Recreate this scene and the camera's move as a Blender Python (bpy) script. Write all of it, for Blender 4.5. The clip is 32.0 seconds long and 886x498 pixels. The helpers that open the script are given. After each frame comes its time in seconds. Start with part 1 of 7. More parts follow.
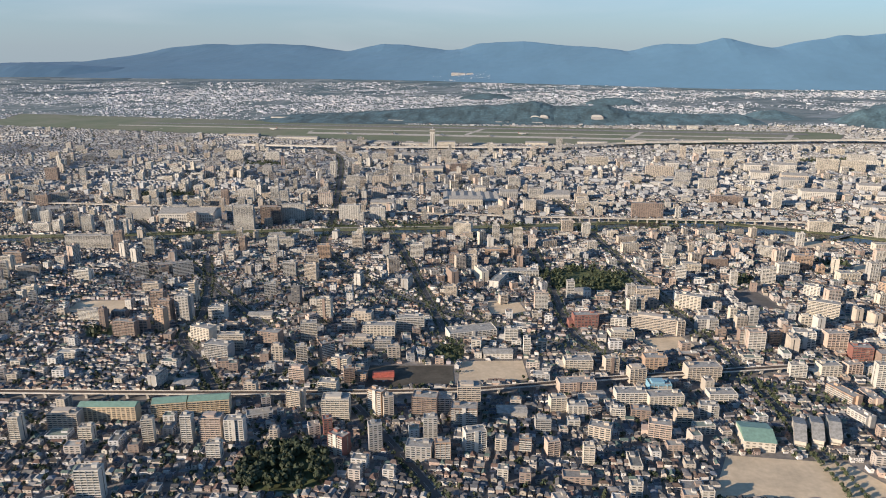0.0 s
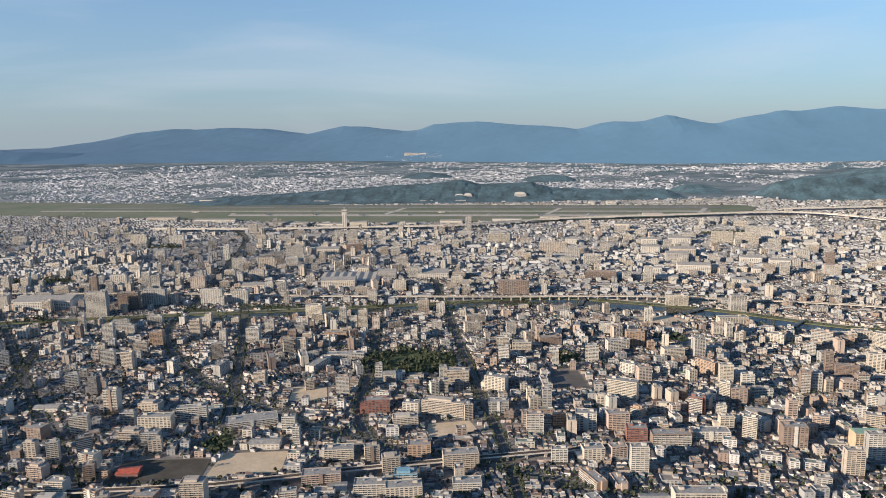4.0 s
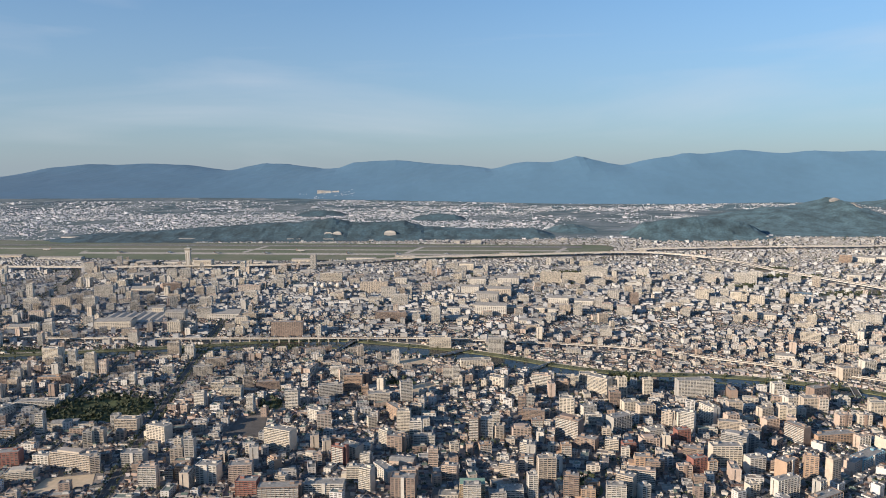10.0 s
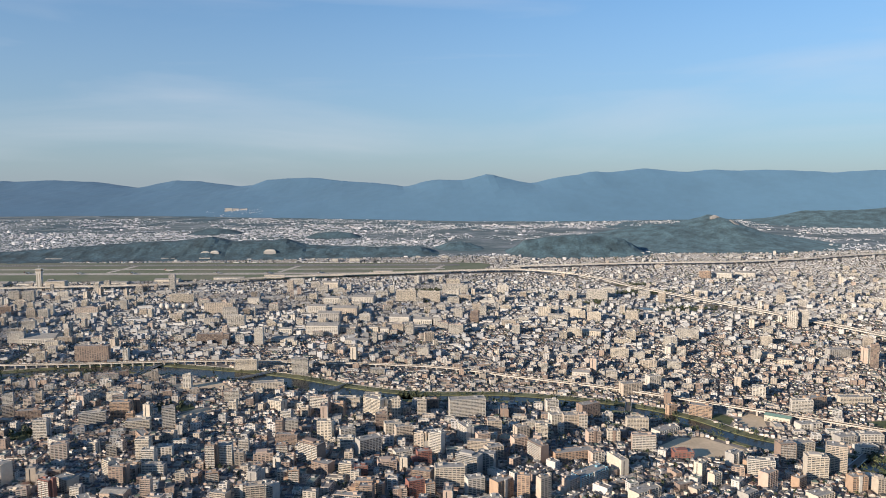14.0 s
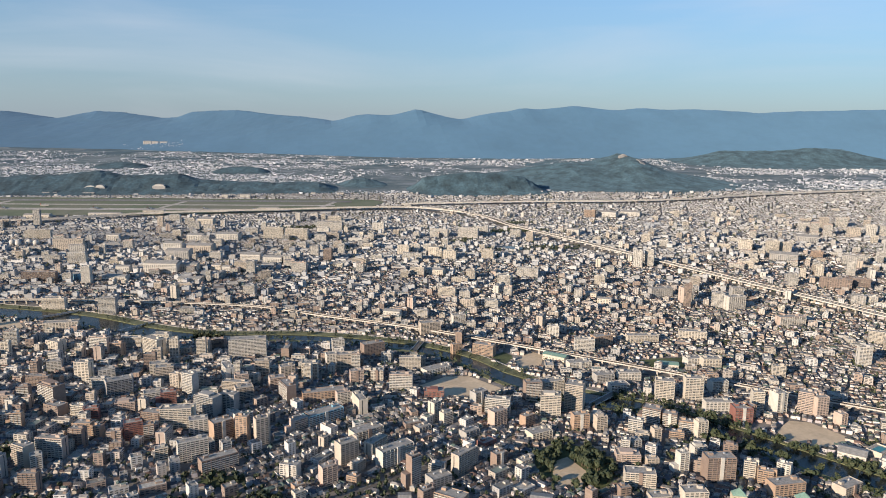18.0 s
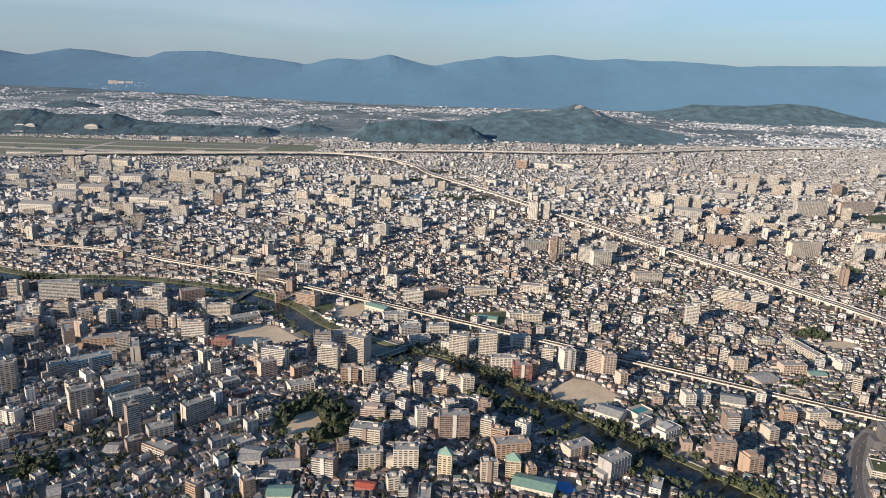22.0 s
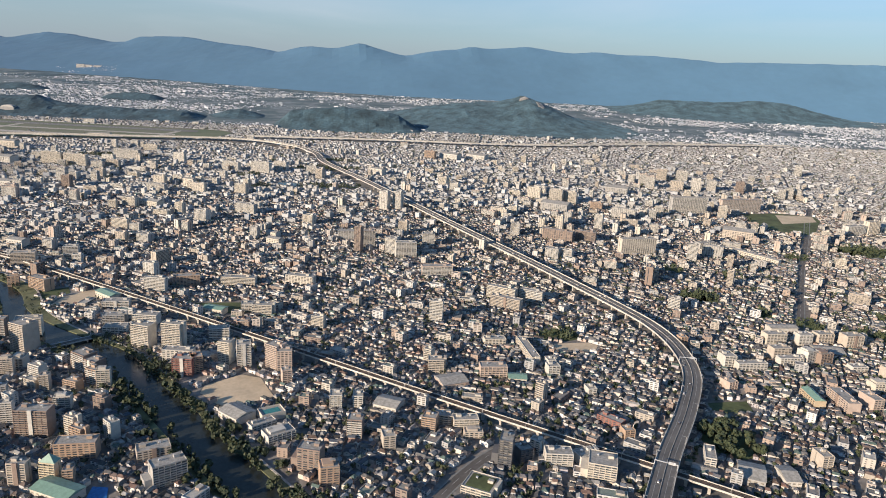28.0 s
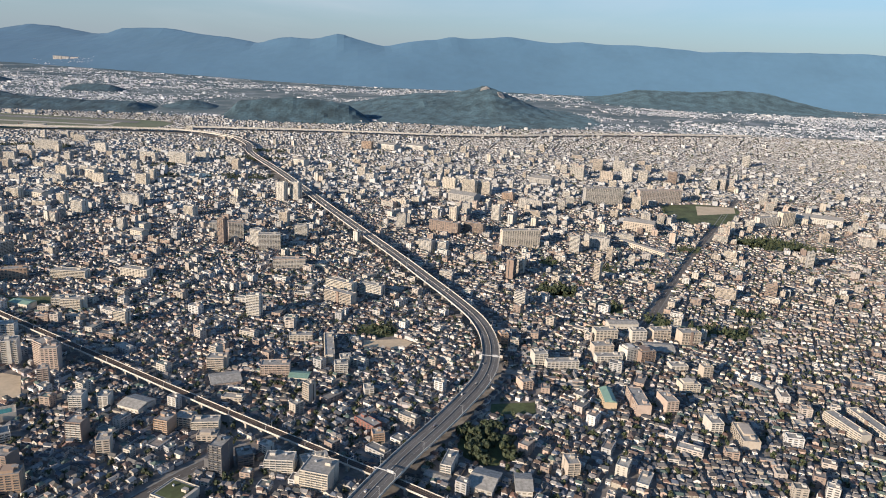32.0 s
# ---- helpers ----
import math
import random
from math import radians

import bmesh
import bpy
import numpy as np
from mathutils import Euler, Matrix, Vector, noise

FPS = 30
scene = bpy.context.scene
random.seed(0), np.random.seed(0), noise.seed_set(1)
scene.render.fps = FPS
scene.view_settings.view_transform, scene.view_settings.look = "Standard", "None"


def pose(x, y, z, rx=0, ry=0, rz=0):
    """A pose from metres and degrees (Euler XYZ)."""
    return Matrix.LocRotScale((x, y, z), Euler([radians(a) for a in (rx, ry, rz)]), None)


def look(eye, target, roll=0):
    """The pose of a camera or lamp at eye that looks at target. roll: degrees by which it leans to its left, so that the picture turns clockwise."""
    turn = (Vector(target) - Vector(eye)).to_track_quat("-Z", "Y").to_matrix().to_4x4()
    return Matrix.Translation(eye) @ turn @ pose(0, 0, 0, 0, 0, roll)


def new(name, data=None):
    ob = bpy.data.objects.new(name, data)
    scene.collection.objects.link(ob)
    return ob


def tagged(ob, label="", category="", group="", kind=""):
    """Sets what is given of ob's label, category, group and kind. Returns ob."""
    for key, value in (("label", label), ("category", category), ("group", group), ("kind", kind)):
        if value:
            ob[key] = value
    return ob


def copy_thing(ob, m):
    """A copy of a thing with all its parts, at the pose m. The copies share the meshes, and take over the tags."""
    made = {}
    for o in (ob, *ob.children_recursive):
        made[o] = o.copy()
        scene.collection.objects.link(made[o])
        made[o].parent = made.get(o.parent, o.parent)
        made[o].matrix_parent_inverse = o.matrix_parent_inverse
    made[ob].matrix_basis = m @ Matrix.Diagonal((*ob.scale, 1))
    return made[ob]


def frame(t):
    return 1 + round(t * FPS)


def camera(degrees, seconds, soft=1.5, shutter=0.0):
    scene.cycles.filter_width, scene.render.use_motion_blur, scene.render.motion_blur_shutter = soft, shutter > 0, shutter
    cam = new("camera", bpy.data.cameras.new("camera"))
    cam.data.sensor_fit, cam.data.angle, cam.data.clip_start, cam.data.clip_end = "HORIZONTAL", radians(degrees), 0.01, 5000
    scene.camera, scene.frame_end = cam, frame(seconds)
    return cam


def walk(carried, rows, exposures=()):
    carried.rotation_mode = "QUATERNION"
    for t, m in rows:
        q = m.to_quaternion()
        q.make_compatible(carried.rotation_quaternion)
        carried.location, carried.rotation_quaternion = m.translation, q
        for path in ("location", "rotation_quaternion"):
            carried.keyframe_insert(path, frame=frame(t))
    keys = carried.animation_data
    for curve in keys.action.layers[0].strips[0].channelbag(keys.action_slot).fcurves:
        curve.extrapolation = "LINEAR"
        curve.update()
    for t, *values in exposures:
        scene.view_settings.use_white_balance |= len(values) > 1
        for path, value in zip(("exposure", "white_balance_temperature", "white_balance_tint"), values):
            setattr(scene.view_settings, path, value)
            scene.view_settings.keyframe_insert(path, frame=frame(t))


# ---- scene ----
cam = camera(63.7, 32.0, soft=1.0)
PATH = [
    (0, (-573.356, -43.943, 196.593), (-573.448, -42.021, 196.046), -0.0),
    (0.5, (-555.116, -42.761, 196.776), (-555.213, -40.837, 196.237), 0.0),
    (1, (-537.42, -41.568, 197.083), (-537.52, -39.639, 196.562), 0.1),
    (1.5, (-520.029, -40.429, 197.384), (-520.129, -38.494, 196.887), 0.1),
    (2, (-502.711, -39.14, 197.83), (-502.806, -37.198, 197.363), -0.1),
    (2.5, (-485.146, -37.687, 198.269), (-485.237, -35.738, 197.83), -0.3),
    (3, (-467.436, -36.14, 198.544), (-467.52, -34.184, 198.135), -0.7),
    (3.5, (-449.692, -34.329, 198.741), (-449.762, -32.366, 198.367), -0.8),
    (4, (-431.979, -32.399, 198.836), (-432.031, -30.428, 198.497), -1.0),
    (4.5, (-414.415, -30.486, 198.815), (-414.453, -28.51, 198.51), -1.0),
    (6.5, (-343.643, -23.888, 198.123), (-343.63, -21.903, 197.879), -1.2),
    (7, (-325.755, -22.329, 197.881), (-325.735, -20.344, 197.637), -1.2),
    (7.5, (-307.596, -20.829, 197.594), (-307.573, -18.844, 197.349), -1.1),
    (8, (-289.683, -19.598, 197.346), (-289.659, -17.613, 197.103), -0.9),
    (8.5, (-271.725, -18.61, 197.075), (-271.701, -16.625, 196.834), -0.7),
    (9, (-254.002, -17.801, 196.779), (-253.971, -15.816, 196.54), -0.6),
    (9.5, (-236.311, -17.117, 196.525), (-236.263, -15.132, 196.289), -0.4),
    (10, (-218.554, -16.512, 196.387), (-218.487, -14.527, 196.152), -0.3),
    (10.5, (-200.87, -16.097, 196.28), (-200.786, -14.113, 196.044), -0.1),
    (11, (-183.128, -15.718, 196.282), (-183.025, -13.734, 196.05), -0.1),
    (11.5, (-165.351, -15.459, 196.25), (-165.228, -13.475, 196.028), -0.2),
    (12, (-147.753, -15.578, 196.175), (-147.608, -13.595, 195.963), -0.2),
    (12.5, (-130.158, -16.165, 196.239), (-129.993, -14.182, 196.039), -0.1),
    (13, (-112.382, -17.087, 196.465), (-112.19, -15.106, 196.274), 0.0),
    (13.5, (-94.169, -18.108, 196.718), (-93.956, -16.128, 196.531), -0.1),
    (15.5, (-21.028, -22.104, 197.554), (-20.746, -20.135, 197.347), -0.0),
    (16, (-2.858, -23.269, 197.637), (-2.558, -21.305, 197.408), 0.1),
    (16.5, (15.1, -24.462, 197.77), (15.417, -22.504, 197.514), 0.2),
    (17, (33.609, -25.707, 197.838), (33.936, -23.756, 197.546), 0.4),
    (17.5, (52.346, -26.576, 197.897), (52.681, -24.632, 197.569), 0.6),
    (18, (71.083, -27.524, 197.871), (71.425, -25.588, 197.508), 0.7),
    (18.5, (89.847, -28.589, 197.763), (90.191, -26.658, 197.368), 0.9),
    (19, (108.081, -29.435, 197.676), (108.422, -27.511, 197.249), 1.1),
    (19.5, (126.113, -30.241, 197.622), (126.452, -28.323, 197.166), 1.3),
    (20, (144.703, -31.183, 197.504), (145.043, -29.271, 197.026), 1.5),
    (20.5, (163.299, -32.075, 197.271), (163.64, -30.167, 196.779), 1.6),
    (21, (181.733, -32.811, 196.937), (182.072, -30.904, 196.439), 1.7),
    (21.5, (199.936, -33.468, 196.605), (200.275, -31.561, 196.106), 2.0),
    (22, (218.064, -34.152, 196.277), (218.402, -32.246, 195.777), 2.1),
    (22.5, (236.154, -34.747, 195.946), (236.494, -32.84, 195.447), 2.1),
    (23, (254.361, -35.271, 195.527), (254.7, -33.364, 195.029), 2.2),
    (23.5, (272.413, -35.564, 195.131), (272.748, -33.657, 194.632), 2.3),
    (24, (290.518, -35.689, 194.802), (290.849, -33.781, 194.302), 2.4),
    (24.5, (308.679, -35.808, 194.431), (309.008, -33.902, 193.922), 2.5),
    (25, (326.784, -35.852, 194.049), (327.112, -33.948, 193.533), 2.6),
    (25.5, (344.963, -35.799, 193.706), (345.286, -33.895, 193.186), 2.9),
    (27.5, (417.225, -34.945, 192.879), (417.53, -33.038, 192.358), 3.1),
    (28, (435.054, -34.786, 192.914), (435.354, -32.878, 192.395), 3.2),
    (28.5, (452.711, -34.799, 193.042), (453.007, -32.891, 192.52), 3.1),
    (29, (470.455, -34.687, 193.145), (470.75, -32.779, 192.623), 3.2),
    (29.5, (488.186, -34.487, 193.173), (488.477, -32.58, 192.647), 3.1),
    (30, (505.942, -34.087, 193.19), (506.226, -32.181, 192.655), 3.1),
    (30.5, (523.655, -33.402, 193.236), (523.932, -31.496, 192.697), 3.0),
    (31, (541.054, -32.447, 193.277), (541.33, -30.541, 192.738), 2.9),
    (31.5, (558.095, -31.405, 193.352), (558.37, -29.499, 192.812), 2.9),
    (32, (575.037, -30.271, 193.465), (575.311, -28.365, 192.924), 3.0),
]
EXPOSURES = [(0, 0.80, 6150, 10), (9, 0.66, 6150, 10), (17, 0.68, 6150, 10), (32, 0.72, 6150, 10)]
walk(cam, [(t, look(eye, target, roll)) for t, eye, target, roll in PATH], EXPOSURES)

# ---------------------------------------------------------------- light
SUN_TURN, SUN_HEIGHT = 239.0, 16.0     # low evening sun behind the flight path
world = bpy.data.worlds.new("world")
scene.world = world
world.use_nodes = True
wn = world.node_tree
sky = wn.nodes.new("ShaderNodeTexSky")
sky.sky_type, sky.sun_disc = "NISHITA", False
sky.sun_elevation, sky.sun_rotation = radians(SUN_HEIGHT), radians(SUN_TURN)
sky.altitude, sky.air_density, sky.dust_density, sky.ozone_density = 900, 0.85, 0.35, 3.4
clear = wn.nodes.new("ShaderNodeMix")     # clear evening air, a little towards cyan
clear.data_type, clear.blend_type = "RGBA", "MULTIPLY"
clear.inputs[0].default_value, clear.inputs[7].default_value = 1.0, (0.77, 0.88, 0.835, 1)
wn.links.new(sky.outputs[0], clear.inputs[6])
haze = wn.nodes.new("ShaderNodeMix")     # and veiled low down
haze.data_type = "RGBA"
haze.inputs[7].default_value = (1.60, 1.83, 2.10, 1)
low_sky = wn.nodes.new("ShaderNodeMapRange")     # thicker towards the horizon all round
for k, v in zip(("From Min", "From Max", "To Min", "To Max"), (0.0, 0.30, 0.86, 0.04)):
    low_sky.inputs[k].default_value = v
up = wn.nodes.new("ShaderNodeSeparateXYZ")
wn.links.new(wn.nodes.new("ShaderNodeTexCoord").outputs["Generated"], up.inputs[0])
wn.links.new(up.outputs[2], low_sky.inputs[0])
wn.links.new(low_sky.outputs[0], haze.inputs[0])
wn.links.new(clear.outputs[2], haze.inputs[6])
wisp = wn.nodes.new("ShaderNodeTexNoise")    # thin high cloud all over the sky
wisp.inputs["Scale"].default_value, wisp.inputs["Detail"].default_value, wisp.inputs["Distortion"].default_value = 1.7, 8, 0.5
spread_out = wn.nodes.new("ShaderNodeMapping")
spread_out.inputs["Scale"].default_value = (1, 1, 7)
wn.links.new(wn.nodes.new("ShaderNodeTexCoord").outputs["Generated"], spread_out.inputs[0])
wn.links.new(spread_out.outputs[0], wisp.inputs["Vector"])
thin = wn.nodes.new("ShaderNodeMapRange")
for k, v in zip(("From Min", "From Max", "To Min", "To Max"), (0.52, 0.80, 0.0, 0.36)):
    thin.inputs[k].default_value = v
cloud = wn.nodes.new("ShaderNodeMix")
cloud.data_type = "RGBA"
cloud.inputs[7].default_value = (3.6, 3.65, 3.8, 1)
wn.links.new(wisp.outputs[0], thin.inputs[0])
wn.links.new(thin.outputs[0], cloud.inputs[0])
wn.links.new(haze.outputs[2], cloud.inputs[6])
wn.links.new(cloud.outputs[2], wn.nodes["Background"].inputs[0])
wn.nodes["Background"].inputs[1].default_value = 0.125
sun_data = bpy.data.lights.new("sun", "SUN")
sun_data.energy, sun_data.angle, sun_data.color = 4.9, radians(0.6), (1.0, 0.80, 0.585)
sun = new("sun", sun_data)
sun_way = Vector((math.sin(radians(SUN_TURN)), math.cos(radians(SUN_TURN)), math.tan(radians(SUN_HEIGHT))))
sun.matrix_world = look(sun_way * 400, (0, 0, 0))

# ---------------------------------------------------------------- materials


def ramp(tree, fac, colours):
    """A stepped choice between colours."""
    node = tree.nodes.new("ShaderNodeValToRGB")
    node.color_ramp.interpolation = "CONSTANT"
    els = node.color_ramp.elements
    while len(els) < len(colours):
        els.new(0.5)
    for i, c in enumerate(colours):
        els[i].position = i / len(colours)
        els[i].color = (*c, 1)
    tree.links.new(fac, node.inputs[0])
    return node.outputs[0]


def material(name, colours, rough=0.8, metal=0.0, by=None, stain=0.25, size=0.6, bump=0.15, fine=6.0):
    """A surface of one colour, or of colours chosen by 'object' or 'island', with stains at two scales and a fine relief."""
    m = bpy.data.materials.new(name)
    m.use_nodes = True
    tree = m.node_tree
    link, nodes = tree.links.new, tree.nodes
    shade = nodes["Principled BSDF"]
    shade.inputs["Roughness"].default_value = rough
    shade.inputs["Metallic"].default_value = metal
    place = nodes.new("ShaderNodeTexCoord").outputs["Object"]
    if by == "object":
        base = ramp(tree, nodes.new("ShaderNodeObjectInfo").outputs["Random"], colours)
    elif by == "island":
        base = ramp(tree, nodes.new("ShaderNodeNewGeometry").outputs["Random Per Island"], colours)
    else:
        rgb = nodes.new("ShaderNodeRGB")
        rgb.outputs[0].default_value = (*colours[0], 1)
        base = rgb.outputs[0]
    for scale, amount in ((size, stain), (size * fine, stain * 0.6)):
        tex = nodes.new("ShaderNodeTexNoise")
        tex.inputs["Scale"].default_value, tex.inputs["Detail"].default_value = scale, 4
        link(place, tex.inputs["Vector"])
        spread = nodes.new("ShaderNodeMapRange")
        for k, v in zip(("From Min", "From Max", "To Min", "To Max"), (0.3, 0.7, 1 - amount, 1 + amount)):
            spread.inputs[k].default_value = v
        link(tex.outputs[0], spread.inputs[0])
        mul = nodes.new("ShaderNodeMix")
        mul.data_type, mul.blend_type = "RGBA", "MULTIPLY"
        mul.inputs[0].default_value = 1
        link(base, mul.inputs[6]), link(spread.outputs[0], mul.inputs[7])
        base = mul.outputs[2]
    link(base, shade.inputs["Base Color"])
    if bump:
        relief = nodes.new("ShaderNodeBump")
        relief.inputs["Strength"].default_value = bump
        link(tex.outputs[0], relief.inputs["Height"])
        link(relief.outputs[0], shade.inputs["Normal"])
    return m


WALL = {
    "white": (0.492, 0.468, 0.424), "cream": (0.500, 0.455, 0.385), "tan": (0.425, 0.372, 0.312), "orange": (0.365, 0.262, 0.190),
    "brown": (0.240, 0.182, 0.150), "pink": (0.435, 0.348, 0.292), "red": (0.23, 0.105, 0.085), "grey": (0.328, 0.318, 0.302),
    "dark": (0.109, 0.108, 0.113), "blue": (0.184, 0.348, 0.446), "green": (0.502, 0.431, 0.308), "greenslab": (0.485, 0.389, 0.267)}
wall_mat = {k: material("wall " + k, [c], 0.85, stain=0.12, size=0.3) for k, c in WALL.items()}
house_wall = material("house walls", [(0.582, 0.556, 0.536), (0.502, 0.448, 0.396), (0.664, 0.647, 0.624), (0.341, 0.307, 0.260), (0.524, 0.476, 0.426),
                                      (0.423, 0.418, 0.418), (0.542, 0.507, 0.446), (0.280, 0.229, 0.208), (0.442, 0.337, 0.287), (0.393, 0.367, 0.386)], 0.85, by="island", stain=0.12)
house_roof = material("house roofs", [(0.082, 0.082, 0.086), (0.107, 0.107, 0.116), (0.063, 0.062, 0.067), (0.145, 0.140, 0.134), (0.116, 0.086, 0.071),
                                      (0.231, 0.224, 0.221), (0.096, 0.102, 0.116), (0.137, 0.107, 0.096), (0.077, 0.091, 0.116), (0.124, 0.121, 0.116),
                                      (0.088, 0.086, 0.091), (0.155, 0.150, 0.150), (0.267, 0.262, 0.252), (0.142, 0.096, 0.081), (0.067, 0.073, 0.074), (0.096, 0.133, 0.119), (0.056, 0.053, 0.050)],
                      0.85, by="island", stain=0.25)
house_roof.node_tree.nodes["Principled BSDF"].inputs["Specular IOR Level"].default_value = 0.2
flat_wall = material("low block walls", [(0.493, 0.484, 0.465), (0.437, 0.409, 0.363), (0.372, 0.335, 0.288), (0.465, 0.446, 0.419), (0.344, 0.344, 0.344),
                                         (0.251, 0.195, 0.167), (0.428, 0.381, 0.344), (0.530, 0.521, 0.512), (0.335, 0.260, 0.214)], 0.85, by="island", stain=0.1)
flat_roof = material("flat roofs", [(0.270, 0.258, 0.230), (0.210, 0.201, 0.186), (0.330, 0.308, 0.270), (0.165, 0.165, 0.152), (0.250, 0.217, 0.187),
                                    (0.180, 0.217, 0.187), (0.385, 0.368, 0.330)], 0.8, by="island", stain=0.25)
roof_grey = material("roof slab", [(0.292, 0.281, 0.259)], 0.85, stain=0.3)
roof_green = material("green sheet roof", [(0.19, 0.30, 0.24)], 0.5, stain=0.15)
roof_red = material("red roof", [(0.42, 0.10, 0.06)], 0.6)
glass = material("window glass", [(0.05, 0.06, 0.075), (0.04, 0.05, 0.06), (0.11, 0.11, 0.11), (0.06, 0.07, 0.08), (0.24, 0.22, 0.19), (0.05, 0.055, 0.065), (0.15, 0.14, 0.125)], 0.22, by="island", stain=0.4, bump=0)
pane_glass = material("pane glass", [(0.05, 0.06, 0.075), (0.04, 0.05, 0.06), (0.11, 0.11, 0.11), (0.06, 0.07, 0.08), (0.24, 0.22, 0.19), (0.05, 0.055, 0.065), (0.15, 0.14, 0.125)], 0.22, by="object", stain=0.4, bump=0)
metal = material("painted metal", [(0.55, 0.56, 0.57)], 0.45, metal=0.4)
concrete = material("concrete", [(0.40, 0.37, 0.33)], 0.85, stain=0.25, size=0.15)
pier_grey = material("weathered grey concrete", [(0.25, 0.24, 0.225)], 0.9, stain=0.25, size=0.15)
kerb = material("kerb stone", [(0.20, 0.20, 0.19)], 0.9)
asphalt = material("asphalt", [(0.105, 0.096, 0.088)], 0.9, stain=0.25, size=0.08)
road_deck = material("worn grey road deck", [(0.125, 0.120, 0.115)], 0.9, stain=0.2, size=0.08)
rail_wall = material("pale railway parapet", [(0.50, 0.47, 0.42)], 0.85, stain=0.2, size=0.15)
bank_grass = material("dry bank grass", [(0.125, 0.130, 0.066)], 0.95, stain=0.35, size=0.06)
pond_water = material("green pond water", [(0.07, 0.12, 0.12)], 0.25, stain=0.2, size=0.05, bump=0.03)
runway_grey = material("runway asphalt", [(0.17, 0.165, 0.16)], 0.9, stain=0.2, size=0.03)
ballast = material("ballast", [(0.055, 0.048, 0.043)], 0.95, stain=0.3, size=0.8)
girder = material("rusty brown girders", [(0.12, 0.09, 0.078)], 0.9, stain=0.3, size=0.2)
sleeper = material("track bed", [(0.06, 0.05, 0.044)], 0.95, stain=0.3, size=1.0)
paint = material("road paint", [(0.45, 0.44, 0.42)], 0.7, stain=0.2)
sand = material("sand", [(0.53, 0.425, 0.295)], 0.95, stain=0.16, size=0.06)
# brown soil made darker still: the shade over this ground is in its colour
dirt = material("soil darkened for shade", [(0.068, 0.060, 0.046)], 0.95, stain=0.3, size=0.08)
grass = material("grass", [(0.075, 0.092, 0.036)], 0.95, stain=0.4, size=0.07)
leaf = material("leaves", [(0.042, 0.056, 0.027), (0.055, 0.070, 0.032), (0.046, 0.063, 0.032), (0.066, 0.076, 0.035)], 0.8, by="island", stain=0.3, bump=0)
bark = material("bark", [(0.10, 0.075, 0.05)], 0.95)
water = material("river water", [(0.026, 0.030, 0.027)], 0.25, stain=0.3, size=0.1, bump=0.05)
water.node_tree.nodes["Principled BSDF"].inputs["Specular IOR Level"].default_value = 0.25
land = material("streets and yards", [(0.180, 0.166, 0.152)], 0.95, stain=0.45, size=0.05)
# green shifted to blue: air haze over the hills is painted into this colour
hazed_woods = material("wooded hill", [(0.044, 0.080, 0.102)], 0.95, stain=0.45, size=0.03, bump=0.8)


def fields_material(name, colours, size):
    """Patches of woods, fields and built land with soft borders and a finer grain."""
    m = bpy.data.materials.new(name)
    m.use_nodes = True
    tree = m.node_tree
    shade = tree.nodes["Principled BSDF"]
    shade.inputs["Roughness"].default_value = 0.95
    place = tree.nodes.new("ShaderNodeTexCoord").outputs["Object"]
    tex = tree.nodes.new("ShaderNodeTexNoise")
    tex.inputs["Scale"].default_value, tex.inputs["Detail"].default_value = size, 9
    tex.inputs["Roughness"].default_value = 0.7
    tree.links.new(place, tex.inputs["Vector"])
    pick = tree.nodes.new("ShaderNodeValToRGB")
    els = pick.color_ramp.elements
    while len(els) < len(colours):
        els.new(0.5)
    for i, (at, c) in enumerate(colours):
        els[i].position, els[i].color = at, (*c, 1)
    tree.links.new(tex.outputs[0], pick.inputs[0])
    tree.links.new(pick.outputs[0], shade.inputs["Base Color"])
    return m


# pale blue-grey tones: distance haze is mixed into these ground colours
far_fields = fields_material("woods and fields of the plain, haze tinted", [(0.38, (0.070, 0.105, 0.118)), (0.47, (0.098, 0.135, 0.142)), (0.54, (0.15, 0.18, 0.188)), (0.62, (0.22, 0.245, 0.262))], 0.012)
air_fields = fields_material("airfield grass in strips", [(0.36, (0.105, 0.13, 0.080)), (0.48, (0.13, 0.152, 0.095)), (0.58, (0.165, 0.168, 0.120)), (0.68, (0.125, 0.143, 0.092))], 0.009)
# cool tones of low contrast: thin haze over the middle distance is painted in
mid_wall = material("walls of the plain, haze tinted", [(0.387, 0.394, 0.403), (0.331, 0.326, 0.318), (0.429, 0.437, 0.445), (0.294, 0.298, 0.303), (0.355, 0.346, 0.326), (0.316, 0.331, 0.356), (0.477, 0.479, 0.475)], 0.9, by="island", stain=0.1)
mid_roof = material("roofs of the plain, haze tinted", [(0.184, 0.180, 0.176), (0.214, 0.205, 0.195), (0.146, 0.146, 0.151), (0.263, 0.253, 0.244), (0.195, 0.161, 0.137), (0.332, 0.332, 0.322)], 0.9, by="island", stain=0.2)
# suburb colours paled and blued, with the haze before them put in
far_wall = material("far walls, haze tinted", [(0.43, 0.46, 0.50), (0.32, 0.35, 0.39), (0.38, 0.40, 0.44), (0.29, 0.32, 0.36), (0.64, 0.65, 0.67), (0.34, 0.36, 0.39), (0.38, 0.39, 0.42), (0.52, 0.52, 0.53)], 0.9, by="island", stain=0.1)
far_roof = material("far roofs, haze tinted", [(0.28, 0.31, 0.35), (0.34, 0.36, 0.39), (0.23, 0.26, 0.30), (0.48, 0.49, 0.51), (0.30, 0.29, 0.30)], 0.85, by="island", stain=0.1)
# the range's blue is distance haze painted on as its base colour
mountain = material("wooded mountains painted haze blue", [(0.070, 0.149, 0.238)], 1.0, stain=0.06, size=0.004, bump=0.05)
